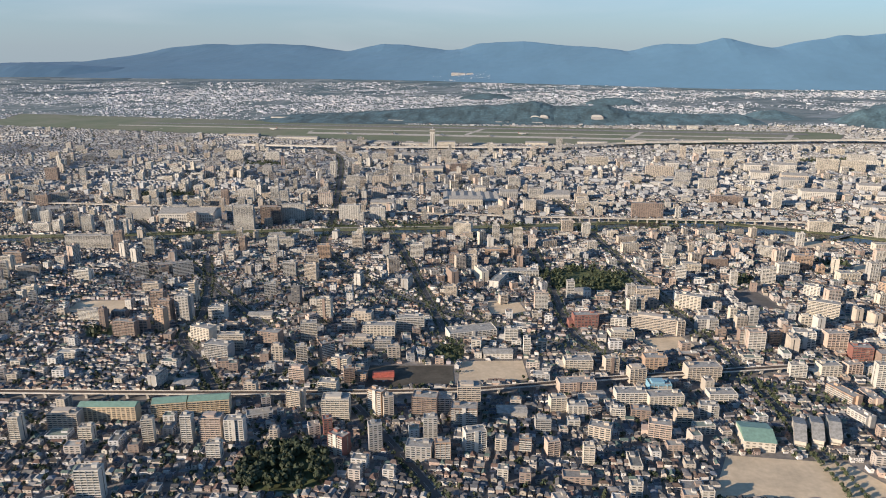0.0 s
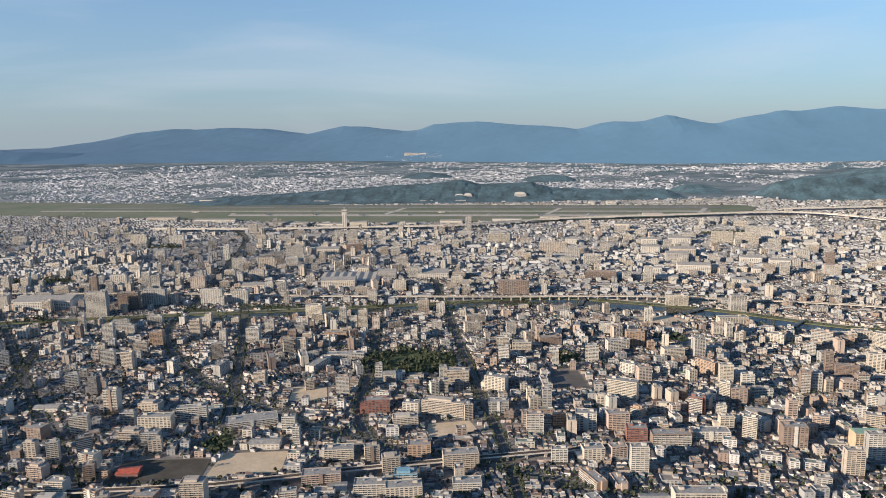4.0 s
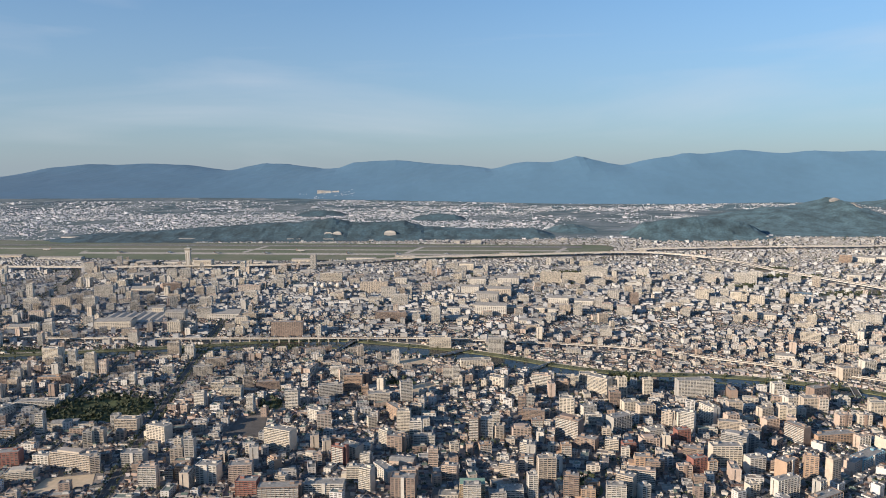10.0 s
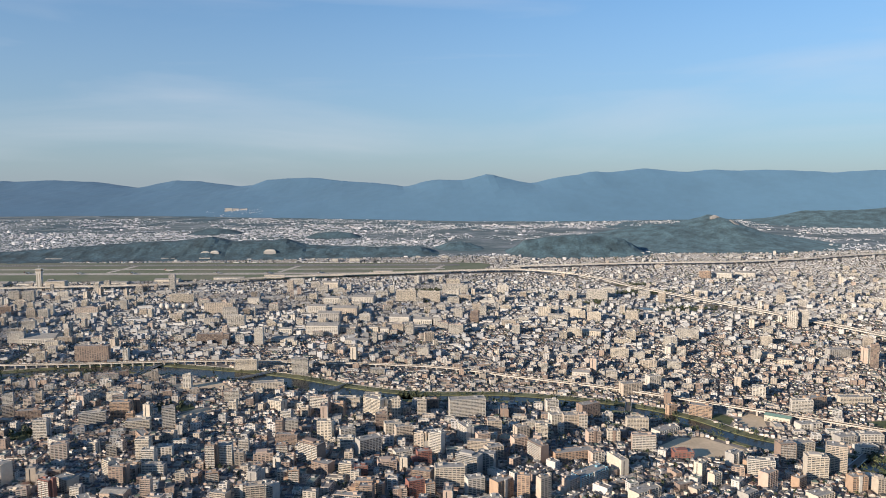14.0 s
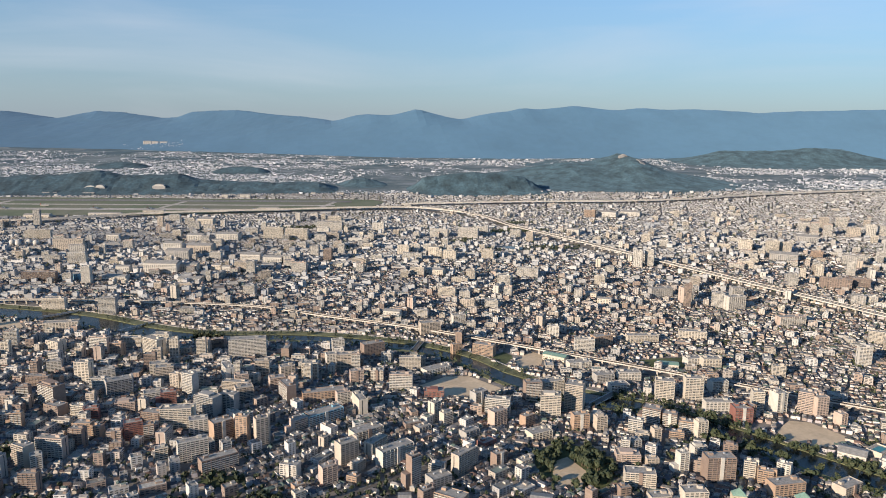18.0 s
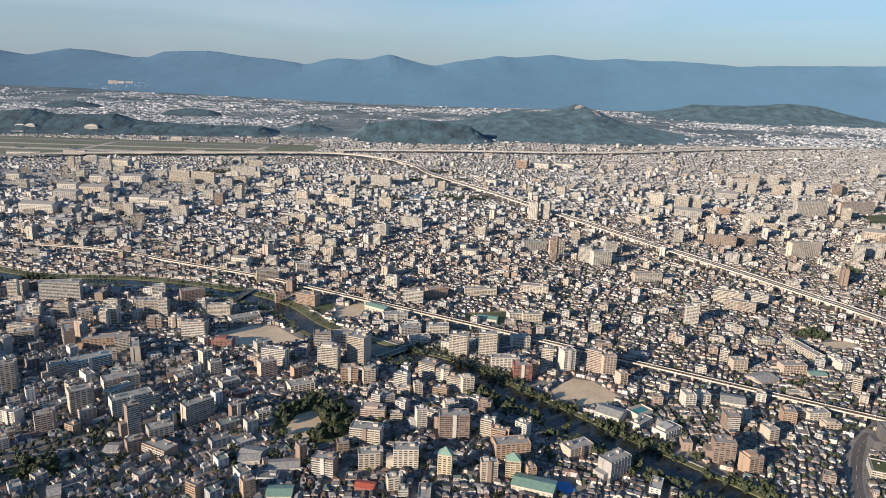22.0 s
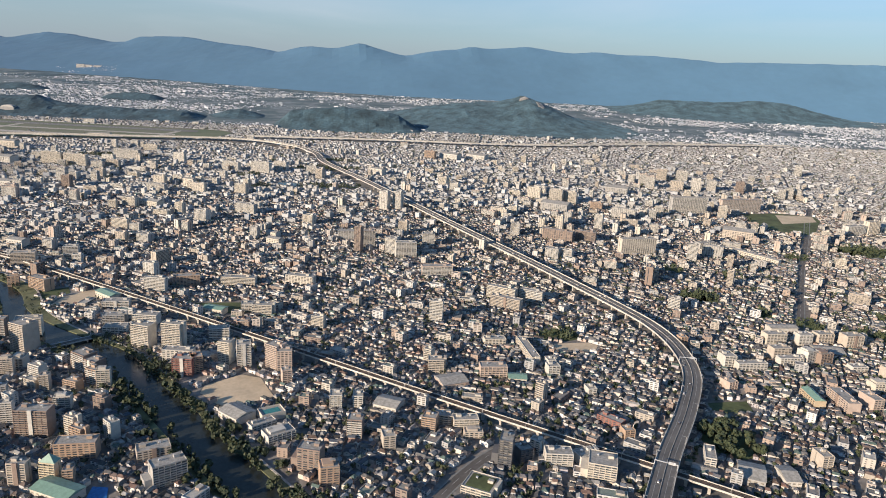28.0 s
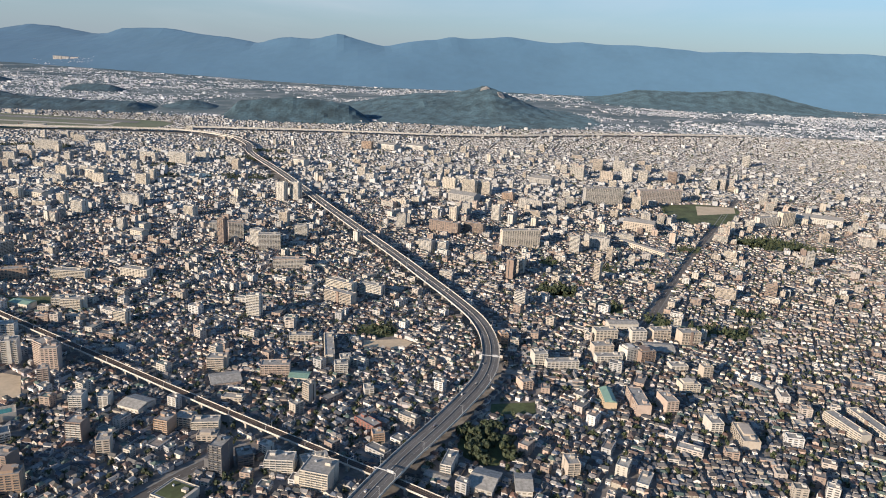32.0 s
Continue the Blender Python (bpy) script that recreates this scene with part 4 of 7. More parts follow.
BLOCK_LABEL = {"white": "white rendered", "cream": "cream tiled", "tan": "tan tiled", "orange": "orange brick-tiled", "brown": "dark brown tiled", "pink": "pale pink", "red": "red tiled",
               "grey": "grey concrete", "dark": "dark grey", "blue": "blue and white", "green": "cream green-roofed", "greenslab": "long tan green-roofed"}


joined = []


def block(x, y, w, n, colour, d=None, turn=None, style=None, centred=False):
    """An apartment block as a thing with its parts."""
    d = d or (7.0 if w > 16 else min(8.5, max(5.5, w * 0.62)))
    turn = float(street_turn(x, y)) if turn is None else turn
    y += 0 if centred else d * 0.45
    gap = np.hypot(RAIL[:, 0] - x, RAIL[:, 1] - y)
    k = int(np.argmin(gap))
    if gap[k] < 18 and RAIL[k, 1] > y and not centred:      # low enough to leave the railway in view
        x, y, n = x - (RAIL[k, 0] - x) / gap[k] * (18 - gap[k]) * 0.6, y - (RAIL[k, 1] - y) / gap[k] * (18 - gap[k]) * 0.6, min(n, 6)
    style = (int(abs(x) * 7 + y) % 3) if style is None else style
    if y > 500:      # far off: joined with the other blocks of its colour
        joined.append(({"green": "cream", "greenslab": "tan", "blue": "white", "dark": "grey"}.get(colour, colour), x, y, w, d, n, style, turn))
        take_polygon(rectangle(x, y, w, d, turn, 0.5))
        return None
    g_ = block_pieces(w, d, n, style)
    wall = wall_mat[colour]
    rail_mat = wall_mat["white" if colour == "blue" or (style == 1 and colour in ("orange", "brown", "red")) else colour]
    top = tagged(new("apartment_building", g_["body"].mesh("apartment_building", wall)),
                 "%s apartment block of %d storeys with balconies" % (BLOCK_LABEL[colour], n), "apartment building", "city apartment blocks")
    top.location, top.rotation_euler[2] = (x, y, 0), turn
    balcony, fin = g_["balcony"].mesh("balcony", rail_mat), g_["fin"].mesh("divider", wall)
    half = w / g_["k"] / 2 - (0.16, 0.22, 0.42)[style]
    pane = Solid().box(-half, half, -d / 2 - 0.04, -d / 2, (0.14, 0.3, 0.36)[style], 0.98).mesh("window", pane_glass)
    if y > NEAR:      # far off: one front for all floors
        for name, piece, m_, start in (("balcony_front", g_["balcony"], rail_mat, 1), ("glazing", g_["row"], glass, 0)):
            s = Solid().many(piece, np.array([(0, 0, f * FLOOR) for f in range(start, n)]), np.zeros(n - start), np.ones((n - start, 3)))
            tagged(part(name, s.mesh(name, m_), top), kind="stuff")
        if style != 2:
            k = g_["k"]
            s = Solid().many(g_["fin"], np.array([(-w / 2 + 0.07 + c * (w - 0.14) / k, 0, 0) for c in range(k + 1)]), np.zeros(k + 1), np.ones((k + 1, 3)))
            tagged(part("divider_front", s.mesh("divider_front", wall), top), kind="stuff")
    for f in range(n if y <= NEAR else 0):
        if f or style == 2:
            part("balcony", balcony, top, (0, 0, f * FLOOR))
        for c in range(g_["k"]):
            part("window", pane, top, (-w / 2 + (c + 0.5) * w / g_["k"], 0, f * FLOOR))
    if style != 2 and y <= NEAR:
        for c in range(g_["k"] + 1):
            part("divider", fin, top, (-w / 2 + 0.07 + c * (w - 0.14) / g_["k"], 0, 0))
    end = g_["end"].mesh("stair_window", glass)
    for s in (-1, 1) if y <= NEAR else ():
        part("stair_window", end, top, (s * w / 2, d * 0.12, 0))
    deck = part("roof", g_["slab"].mesh("roof", roof_green if colour == "greenslab" else roof_grey), top)
    part("parapet", g_["roof"].mesh("parapet", wall), deck)
    if colour in ("green", "greenslab"):
        h = g_["h"]
        if colour == "green":
            s = Solid().add([(-w / 2, -d / 2, h + 0.55), (w / 2, -d / 2, h + 0.55), (w / 2, d / 2, h + 0.55), (-w / 2, d / 2, h + 0.55), (0, 0, h + 4)], [(0, 1, 4), (1, 2, 4), (2, 3, 4), (3, 0, 4), (3, 2, 1, 0)])
        else:
            s = Solid().add([(-w / 2, -d / 2, h + 0.55), (w / 2, -d / 2, h + 0.55), (w / 2, d / 2, h + 0.55), (-w / 2, d / 2, h + 0.55), (-w / 2, 0.6, h + 1.9), (w / 2, 0.6, h + 1.9)],
                            [(0, 1, 5, 4), (2, 3, 4, 5), (0, 4, 3), (1, 2, 5), (3, 2, 1, 0)])
        part("roof_sheet", s.mesh("roof_sheet", roof_green), deck, label="green sheet roof")
    else:
        off = (w * 0.5 - 2.2) * (1 if (int(x) % 2) else -1) * 0.8
        part("roof_house", g_["house"].mesh("roof_house", [wall, roof_grey]), deck, (off, d * 0.12, 0))
        part("water_tank", g_["tank"].mesh("water_tank", metal), deck, (-off * 0.7, d * 0.15, 0))
        h, kind = g_["h"], int(abs(x * 13 + y * 7)) % 6
        if kind == 0 and w > 7:       # a set-back top storey
            part("penthouse", Solid().box(-w * 0.36, w * 0.2, -d * 0.3, d * 0.36, h + 0.08, h + 1.35).mesh("penthouse", [wall]), deck)
        elif kind == 1:               # a stair tower at one end
            part("stair_tower", Solid().box(w / 2, w / 2 + 1.5, -d * 0.2, d * 0.32, 0, h + 1.3).mesh("stair_tower", wall_mat["grey" if colour in ("white", "dark") else colour]), top)
        elif kind == 2 and n > 5:     # a lower wing
            part("wing", Solid().box(-w / 2 - 3.4, -w / 2, -d * 0.35, d * 0.5, 0, (n // 2) * FLOOR + 0.3).mesh("wing", wall), top)
        elif kind == 3 and w > 8:     # a lift shaft in the front
            part("lift_shaft", Solid().box(-1.0, 1.0, -d / 2 - 0.75, -d / 2, 0, h + 0.8).mesh("lift_shaft", wall_mat["brown" if colour in ("cream", "tan", "pink") else "white"]), top)
    take_polygon(rectangle(x, y, w, d + 0.8, turn, 0.3))
    return top


def hall(x, y, w, h, colour, d=None, turn=None, label=None, centred=False):
    """A low school building, shop or gym with a shallow pitched roof."""
    d = d or max(8.0, w * 0.5)
    turn = float(street_turn(x, y)) if turn is None else turn
    y += 0 if centred else d * 0.45
    wall = wall_mat[{"green": "cream"}.get(colour, colour)]
    top = tagged(new("low_building", Solid().box(-w / 2, w / 2, -d / 2, d / 2, 0, h).mesh("low_building", wall)), label or "low wide %s building with a shallow roof" % {"green": "green-roofed"}.get(colour, colour), "hall")
    top.location, top.rotation_euler[2] = (x, y, 0), turn
    e = 0.4
    s = Solid().add([(-w / 2 - e, -d / 2 - e, h), (w / 2 + e, -d / 2 - e, h), (w / 2 + e, d / 2 + e, h), (-w / 2 - e, d / 2 + e, h), (-w / 2 - e, 0, h + d * 0.12), (w / 2 + e, 0, h + d * 0.12)],
                    [(0, 1, 5, 4), (2, 3, 4, 5), (0, 4, 3), (1, 2, 5), (3, 2, 1, 0)])
    part("roof", s.mesh("roof", roof_green if colour == "green" else roof_red if colour == "red" else roof_grey), top)
    k = max(3, int(w / 2.6))
    win = Solid().box(-0.8, 0.8, -d / 2 - 0.05, -d / 2, 0, 0.8, bottom=True).mesh("window", glass)
    for f in range(max(1, int(h / 1.8))):
        if y > 560:
            s = Solid().many(Solid().box(-0.8, 0.8, -d / 2 - 0.05, -d / 2, 0, 0.8), np.array([(-w / 2 + (c + 0.5) * w / k, 0, 0) for c in range(k)]), np.zeros(k), np.ones((k, 3)))
            tagged(part("glazing", s.mesh("glazing", glass), top, (0, 0, 0.6 + f * 1.7)), kind="stuff")
            continue
        for c in range(k):
            part("window", win, top, (-w / 2 + (c + 0.5) * w / k, 0, 0.6 + f * 1.7))
    part("door", Solid().box(-0.6, 0.6, -d / 2 - 0.07, -d / 2, 0, 1.1).mesh("door", metal), top)
    take_polygon(rectangle(x, y, w, d, turn, 0.4))
    return top


# blocks round the school and the small railway
block(-771.1, 292.7, 31.2, 8, "greenslab")
block(-791, 284.6, 16.2, 8, "tan")
block(-370.8, 791.2, 36.2, 15, "brown")
block(-721.7, 764, 24.5, 15, "white")
block(-785.6, 755.6, 26.4, 17, "grey")
block(-830.7, 713.6, 22, 23, "dark")
block(-808.1, 740.8, 23.4, 17, "brown")
hall(-908, 742, 62.7, 11.9, "white")
block(-961.2, 627.6, 45.5, 12, "grey")
# blocks between the tree-lined avenue and the river
block(-198.4, 847.1, 10.5, 18, "white")
# blocks along the river bend
block(458.6, 655.1, 7.4, 22, "brown")
# blocks round the expressway curve
block(573, 510.7, 24.9, 10, "cream")
block(492.5, 650.4, 13.3, 14, "grey")
block(497, 857.7, 12.4, 20, "white")
block(514.5, 859.6, 11.8, 20, "white")
block(682.8, 712.4, 34.5, 11, "brown")
# blocks before the airfield
block(-196.2, 733.4, 23.3, 10, "cream")
block(-288.6, 1072.6, 42.8, 14, "tan")
block(270, 1131, 30.3, 12, "white")
block(317.4, 1121, 34.8, 14, "white")
block(330.3, 817.2, 27.5, 11, "grey")
hall(-136.6, 734.8, 19.3, 6.0, "grey")
hall(-124.3, 895.8, 41.6, 13.6, "white")
block(-418, 1320.9, 11.4, 24, "dark")
block(-602.2, 1087.4, 27, 13, "brown")
block(-494.3, 890.6, 18.8, 13, "dark")
hall(-80.9, 839.7, 27.6, 5.5, "white")
hall(-170.9, 860.5, 28, 6.0, "white")
block(90.2, 1214.3, 44.9, 14, "grey")
# blocks beyond the river
block(838.2, 653.8, 20.2, 11, "grey")
block(572.4, 491.7, 25.1, 8, "tan")
# blocks by the river bend, the raised railway and the expressway
block(727.4, 327.9, 18.6, 4, "greenslab", d=7.0, turn=-1.72, centred=True)
block(743.6, 321.8, 22.8, 6, "pink", d=8.0, turn=-1.68, centred=True)
block(759.6, 318.8, 7.3, 7, "pink", d=13.0, turn=0.05, centred=True)
block(787.2, 282.4, 20.0, 5, "tan", d=9.0, turn=-1.78, centred=True)
block(775.3, 295.0, 7.0, 6, "white", d=10.0, turn=-0.04, centred=True)
block(851.4, 289.8, 27.3, 5, "cream", d=6.5, turn=-1.45, centred=True)
block(868.8, 292.5, 32.5, 4, "cream", d=6.5, turn=-1.57, centred=True)
block(803.6, 359.1, 6.8, 7, "tan", d=6.0, turn=0.09, centred=True)
hall(831.1, 342.6, 12.1, 1.9, "orange", d=7.0, turn=-1.25, centred=True)
block(789.7, 369.3, 11.4, 4, "white", d=7.0, turn=-0.02, centred=True)
block(783.5, 341.6, 11.8, 5, "cream", d=8.0, turn=0.03, centred=True)
block(757.6, 417.7, 16.4, 8, "cream", d=8.0, turn=0.05, centred=True)
block(747.2, 394.3, 14.0, 7, "tan", d=8.0, turn=0.05, centred=True)
block(747.1, 381.9, 17.5, 5, "white", d=6.0, turn=0.03, centred=True)
block(762.9, 385.9, 10.4, 8, "white", d=9.0, turn=0.32, centred=True)
block(773.0, 385.0, 11.1, 7, "brown", d=10.0, turn=0.22, centred=True)
hall(791.1, 402.5, 20.2, 2.4, "pink", d=16.0, turn=-0.20, centred=True)
block(782.3, 418.9, 10.9, 7, "white", d=8.0, turn=-0.01, centred=True)
block(799.4, 420.2, 13.2, 7, "tan", d=8.0, turn=0.07, centred=True)
block(817.9, 413.5, 14.4, 8, "tan", d=9.0, turn=0.06, centred=True)
block(700.7, 382.7, 8.8, 7, "white", d=9.0, turn=0.07, centred=True)
block(713.6, 374.2, 21.3, 5, "white", d=6.0, turn=0.02, centred=True)
block(682.8, 348.1, 7.0, 5, "pink", d=8.0, turn=0.29, centred=True)
block(683.6, 414.7, 5.4, 7, "orange", d=6.0, turn=0.17, centred=True)
block(588.5, 305.4, 14.7, 4, "red", d=6.0, turn=-0.87, centred=True)
block(593.2, 293.7, 6.1, 4, "orange", d=6.0, turn=0.13, centred=True)
block(565.2, 257.0, 13.6, 8, "cream", d=13.0, turn=-0.37, centred=True)
block(561.7, 271.1, 11.0, 4, "white", d=8.0, turn=0.29, centred=True)
block(575.9, 382.7, 5.3, 5, "white", d=7.0, turn=0.13, centred=True)
block(589.9, 343.6, 5.5, 4, "white", d=7.0, turn=0.09, centred=True)
hall(640.4, 250.9, 12.1, 4.0, "grey", d=16.0, turn=-0.49, centred=True)
hall(657.9, 247.5, 7.6, 4.0, "white", d=14.0, turn=-0.17, centred=True)
block(626.1, 265.9, 5.3, 5, "white", d=14.0, turn=-0.41, centred=True)
hall(619.5, 258.1, 11.7, 1.8, "grey", d=5.0, turn=-0.57, centred=True)
block(683.7, 258.3, 6.1, 7, "tan", d=9.0, turn=0.02, centred=True)
block(566.3, 402.2, 37.0, 5, "cream", d=6.0, turn=-1.53, centred=True)
block(243.2, 415.6, 12.4, 16, "tan", d=11.0, turn=-0.53, centred=True)
block(312.8, 421.9, 12.9, 13, "cream", d=9.0, turn=-0.38, centred=True)
block(332.3, 417.6, 12.5, 15, "cream", d=8.0, turn=-0.24, centred=True)
block(339.6, 396.9, 18.7, 7, "white", d=7.0, turn=-0.16, centred=True)
block(346.5, 379.5, 11.9, 9, "red", d=9.0, turn=-0.16, centred=True)
block(352.6, 382.6, 6.6, 9, "orange", d=9.0, turn=0.34, centred=True)
block(359.1, 430.1, 13.1, 8, "white", d=7.0, turn=0.06, centred=True)
block(368.7, 395.7, 7.7, 12, "cream", d=8.0, turn=-0.36, centred=True)
block(380.0, 389.3, 8.5, 13, "white", d=8.0, turn=0.17, centred=True)
block(399.9, 387.2, 9.5, 13, "pink", d=9.0, turn=-0.68, centred=True)
block(405.4, 381.0, 9.2, 12, "pink", d=8.0, turn=0.06, centred=True)
block(407.7, 363.1, 5.6, 8, "pink", d=6.0, turn=0.24, centred=True)
block(287.2, 387.6, 11.9, 9, "brown", d=9.0, turn=-0.66, centred=True)
block(295.6, 379.8, 9.2, 8, "brown", d=8.0, turn=-0.55, centred=True)
block(249.8, 389.8, 7.5, 6, "cream", d=9.0, turn=-0.02, centred=True)
block(350.4, 285.8, 15.3, 5, "tan", d=8.0, turn=0.34, centred=True)
block(361.8, 264.5, 15.1, 9, "grey", d=8.0, turn=0.49, centred=True)
block(425.3, 271.6, 11.2, 10, "brown", d=8.0, turn=-0.31, centred=True)
block(433.9, 259.7, 8.8, 8, "orange", d=8.0, turn=0.14, centred=True)
block(447.1, 301.0, 7.9, 9, "brown", d=8.0, turn=-0.19, centred=True)
block(437.0, 331.1, 6.8, 8, "white", d=8.0, turn=-0.04, centred=True)
block(449.3, 334.6, 5.7, 6, "white", d=8.0, turn=-0.04, centred=True)
hall(466.6, 330.2, 13.7, 4.3, "white", d=13.0, turn=-0.48, centred=True)
block(463.2, 288.2, 6.3, 7, "tan", d=8.0, turn=0.12, centred=True)
block(486.9, 305.9, 7.7, 7, "orange", d=8.0, turn=-0.36, centred=True)
block(495.6, 312.0, 9.3, 5, "tan", d=7.0, turn=-0.24, centred=True)
block(506.4, 307.3, 13.6, 5, "cream", d=7.0, turn=-0.00, centred=True)
block(509.0, 297.6, 9.9, 3, "tan", d=6.0, turn=-0.05, centred=True)
block(520.1, 269.6, 6.7, 13, "dark", d=10.0, turn=-0.36, centred=True)
block(529.8, 274.3, 7.3, 6, "dark", d=8.0, turn=0.30, centred=True)
block(546.8, 269.3, 13.5, 6, "white", d=8.0, turn=-0.13, centred=True)
block(499.7, 379.3, 10.0, 7, "tan", d=8.0, turn=-0.11, centred=True)
block(497.0, 392.5, 5.3, 8, "cream", d=6.0, turn=-0.55, centred=True)
block(535.2, 371.4, 17.0, 6, "pink", d=8.0, turn=-0.03, centred=True)
block(546.9, 421.7, 15.2, 4, "cream", d=7.0, turn=0.05, centred=True)
block(574.0, 371.0, 7.7, 6, "white", d=7.0, turn=0.08, centred=True)
hall(549.6, 365.0, 11.3, 2.4, "green", d=9.0, turn=-0.17, centred=True)
hall(384.5, 323.0, 15.0, 4.2, "white", d=13.0, turn=-0.78, centred=True, label="white school gym with a pale grey roof")
block(398.5, 311.5, 13.9, 3, "white", d=6.0, turn=0.58, centred=True)
block(408.0, 300.0, 15.0, 4, "white", d=9.0, turn=0.50, centred=True)
# blocks by the school grounds, the small railway and the wide avenue
block(-173.5, 480.5, 13.2, 12, "white", d=8.2, turn=0.04, centred=True)
block(-164.7, 658.4, 29.5, 7, "cream", d=8.5, turn=0.08, centred=True)
block(-138.7, 713.6, 16.5, 14, "grey", d=8.5, turn=-0.06, centred=True)
block(-65.0, 572.2, 18.9, 13, "cream", d=8.5, turn=-0.74, centred=True)
block(-47.8, 564.5, 7.1, 14, "cream", d=5.0, turn=-0.05, centred=True)
block(-26.3, 563.5, 7.5, 13, "cream", d=5.0, turn=-0.05, centred=True)
block(11.2, 557.6, 30.1, 14, "grey", d=8.5, turn=0.05, centred=True)
block(-95.5, 578.0, 10.5, 9, "orange", d=6.5, turn=-0.35, centred=True)
block(-104.1, 519.2, 11.5, 13, "cream", d=7.1, turn=-0.26, centred=True)
block(-87.9, 517.8, 11.6, 8, "white", d=7.2, turn=0.28, centred=True)
block(-72.0, 487.9, 17.1, 10, "grey", d=8.5, turn=0.43, centred=True)
block(-44.9, 510.7, 12.7, 10, "tan", d=7.8, turn=0.15, centred=True)
block(-52.4, 526.2, 13.0, 8, "cream", d=8.0, turn=0.15, centred=True)
block(-111.5, 474.6, 17.9, 13, "brown", d=8.5, turn=-0.68, centred=True)
block(-133.2, 485.4, 8.2, 9, "brown", d=5.1, turn=-0.04, centred=True)
block(-145.9, 481.0, 13.6, 6, "pink", d=8.4, turn=0.12, centred=True)
block(-33.6, 493.7, 7.9, 10, "tan", d=5.0, turn=-0.50, centred=True)
block(-21.7, 494.9, 13.1, 10, "white", d=8.1, turn=0.22, centred=True)
block(1.8, 502.4, 15.6, 11, "white", d=6.5, turn=-1.23, centred=True)
block(-33.5, 464.5, 10.1, 8, "red", d=6.3, turn=0.16, centred=True)
block(26.2, 514.4, 10.8, 10, "tan", d=6.7, turn=-0.05, centred=True)
block(12.8, 489.4, 9.6, 9, "pink", d=5.9, turn=0.20, centred=True)
block(45.1, 502.9, 10.9, 9, "tan", d=6.7, turn=0.29, centred=True)
block(38.7, 482.5, 11.2, 8, "pink", d=6.9, turn=0.26, centred=True)
block(47.3, 459.6, 16.0, 11, "brown", d=6.5, turn=-1.16, centred=True)
block(85.3, 562.5, 10.2, 9, "white", d=6.3, turn=0.10, centred=True)
block(80.6, 530.2, 11.9, 8, "white", d=7.4, turn=0.18, centred=True)
block(90.3, 521.2, 13.9, 10, "tan", d=8.5, turn=-0.05, centred=True)
block(-20.3, 423.6, 19.1, 12, "cream", d=8.5, turn=-0.04, centred=True)
block(-5.7, 412.5, 11.4, 9, "white", d=7.1, turn=0.18, centred=True)
block(9.4, 402.2, 12.7, 11, "orange", d=7.9, turn=0.53, centred=True)
block(-43.8, 410.8, 10.7, 10, "red", d=6.6, turn=0.27, centred=True)
block(-35.0, 410.5, 6.2, 8, "orange", d=5.0, turn=0.23, centred=True)
block(-53.5, 406.7, 8.7, 7, "pink", d=5.4, turn=-0.04, centred=True)
block(-75.0, 419.9, 11.4, 8, "orange", d=7.1, turn=-0.19, centred=True)
block(-96.6, 384.6, 10.5, 11, "tan", d=6.5, turn=-0.63, centred=True)
block(-130.4, 380.9, 9.0, 13, "brown", d=5.6, turn=-0.20, centred=True)
block(-134.5, 418.6, 11.5, 9, "white", d=7.1, turn=-0.49, centred=True)
block(-188.7, 381.1, 14.8, 10, "greenslab", d=8.5, turn=-0.04, centred=True)
block(-210.6, 429.6, 6.3, 11, "pink", d=5.0, turn=-0.04, centred=True)
block(-175.0, 450.0, 8.2, 6, "orange", d=5.1, turn=0.20, centred=True)
block(-163.1, 415.5, 10.7, 7, "tan", d=6.6, turn=-0.35, centred=True)
block(-166.5, 380.3, 15.1, 7, "white", d=8.5, turn=-0.04, centred=True)
block(-200.3, 411.4, 9.7, 8, "pink", d=6.0, turn=-0.29, centred=True)
block(-121.1, 441.2, 6.8, 8, "orange", d=5.0, turn=-0.04, centred=True)
block(-59.7, 456.3, 12.5, 6, "pink", d=7.7, turn=0.12, centred=True)
block(-276.8, 592.6, 15.9, 12, "orange", d=8.5, turn=-0.05, centred=True)
block(-265.8, 579.5, 5.8, 7, "orange", d=5.0, turn=-0.05, centred=True)
block(-287.8, 617.7, 9.1, 10, "pink", d=5.7, turn=0.33, centred=True)
block(-253.0, 557.3, 17.9, 8, "cream", d=8.5, turn=0.11, centred=True)
block(-268.7, 630.9, 9.9, 7, "grey", d=6.1, turn=0.32, centred=True)
block(-237.3, 516.8, 19.3, 10, "orange", d=6.5, turn=-1.02, centred=True)
block(-255.1, 500.7, 6.7, 8, "cream", d=5.0, turn=0.31, centred=True)
block(-218.0, 498.7, 11.9, 7, "white", d=7.4, turn=0.05, centred=True)
block(-243.0, 460.7, 7.8, 12, "cream", d=5.0, turn=-0.73, centred=True)
block(-235.6, 455.8, 10.9, 10, "brown", d=6.8, turn=-0.31, centred=True)
hall(-230.9, 433.6, 15.7, 4.6, "pink", d=9.0, turn=-0.21, centred=True)
block(-298.9, 519.7, 12.1, 8, "white", d=7.5, turn=-0.58, centred=True)
block(-291.1, 503.2, 10.7, 10, "pink", d=6.6, turn=0.17, centred=True)
block(-316.0, 464.3, 21.1, 13, "cream", d=8.5, turn=-0.43, centred=True)
block(-333.4, 452.8, 7.8, 7, "cream", d=5.0, turn=-0.04, centred=True)
block(-331.0, 414.3, 14.0, 10, "pink", d=8.5, turn=0.08, centred=True)
block(-351.2, 415.1, 13.7, 10, "white", d=8.5, turn=-0.16, centred=True)
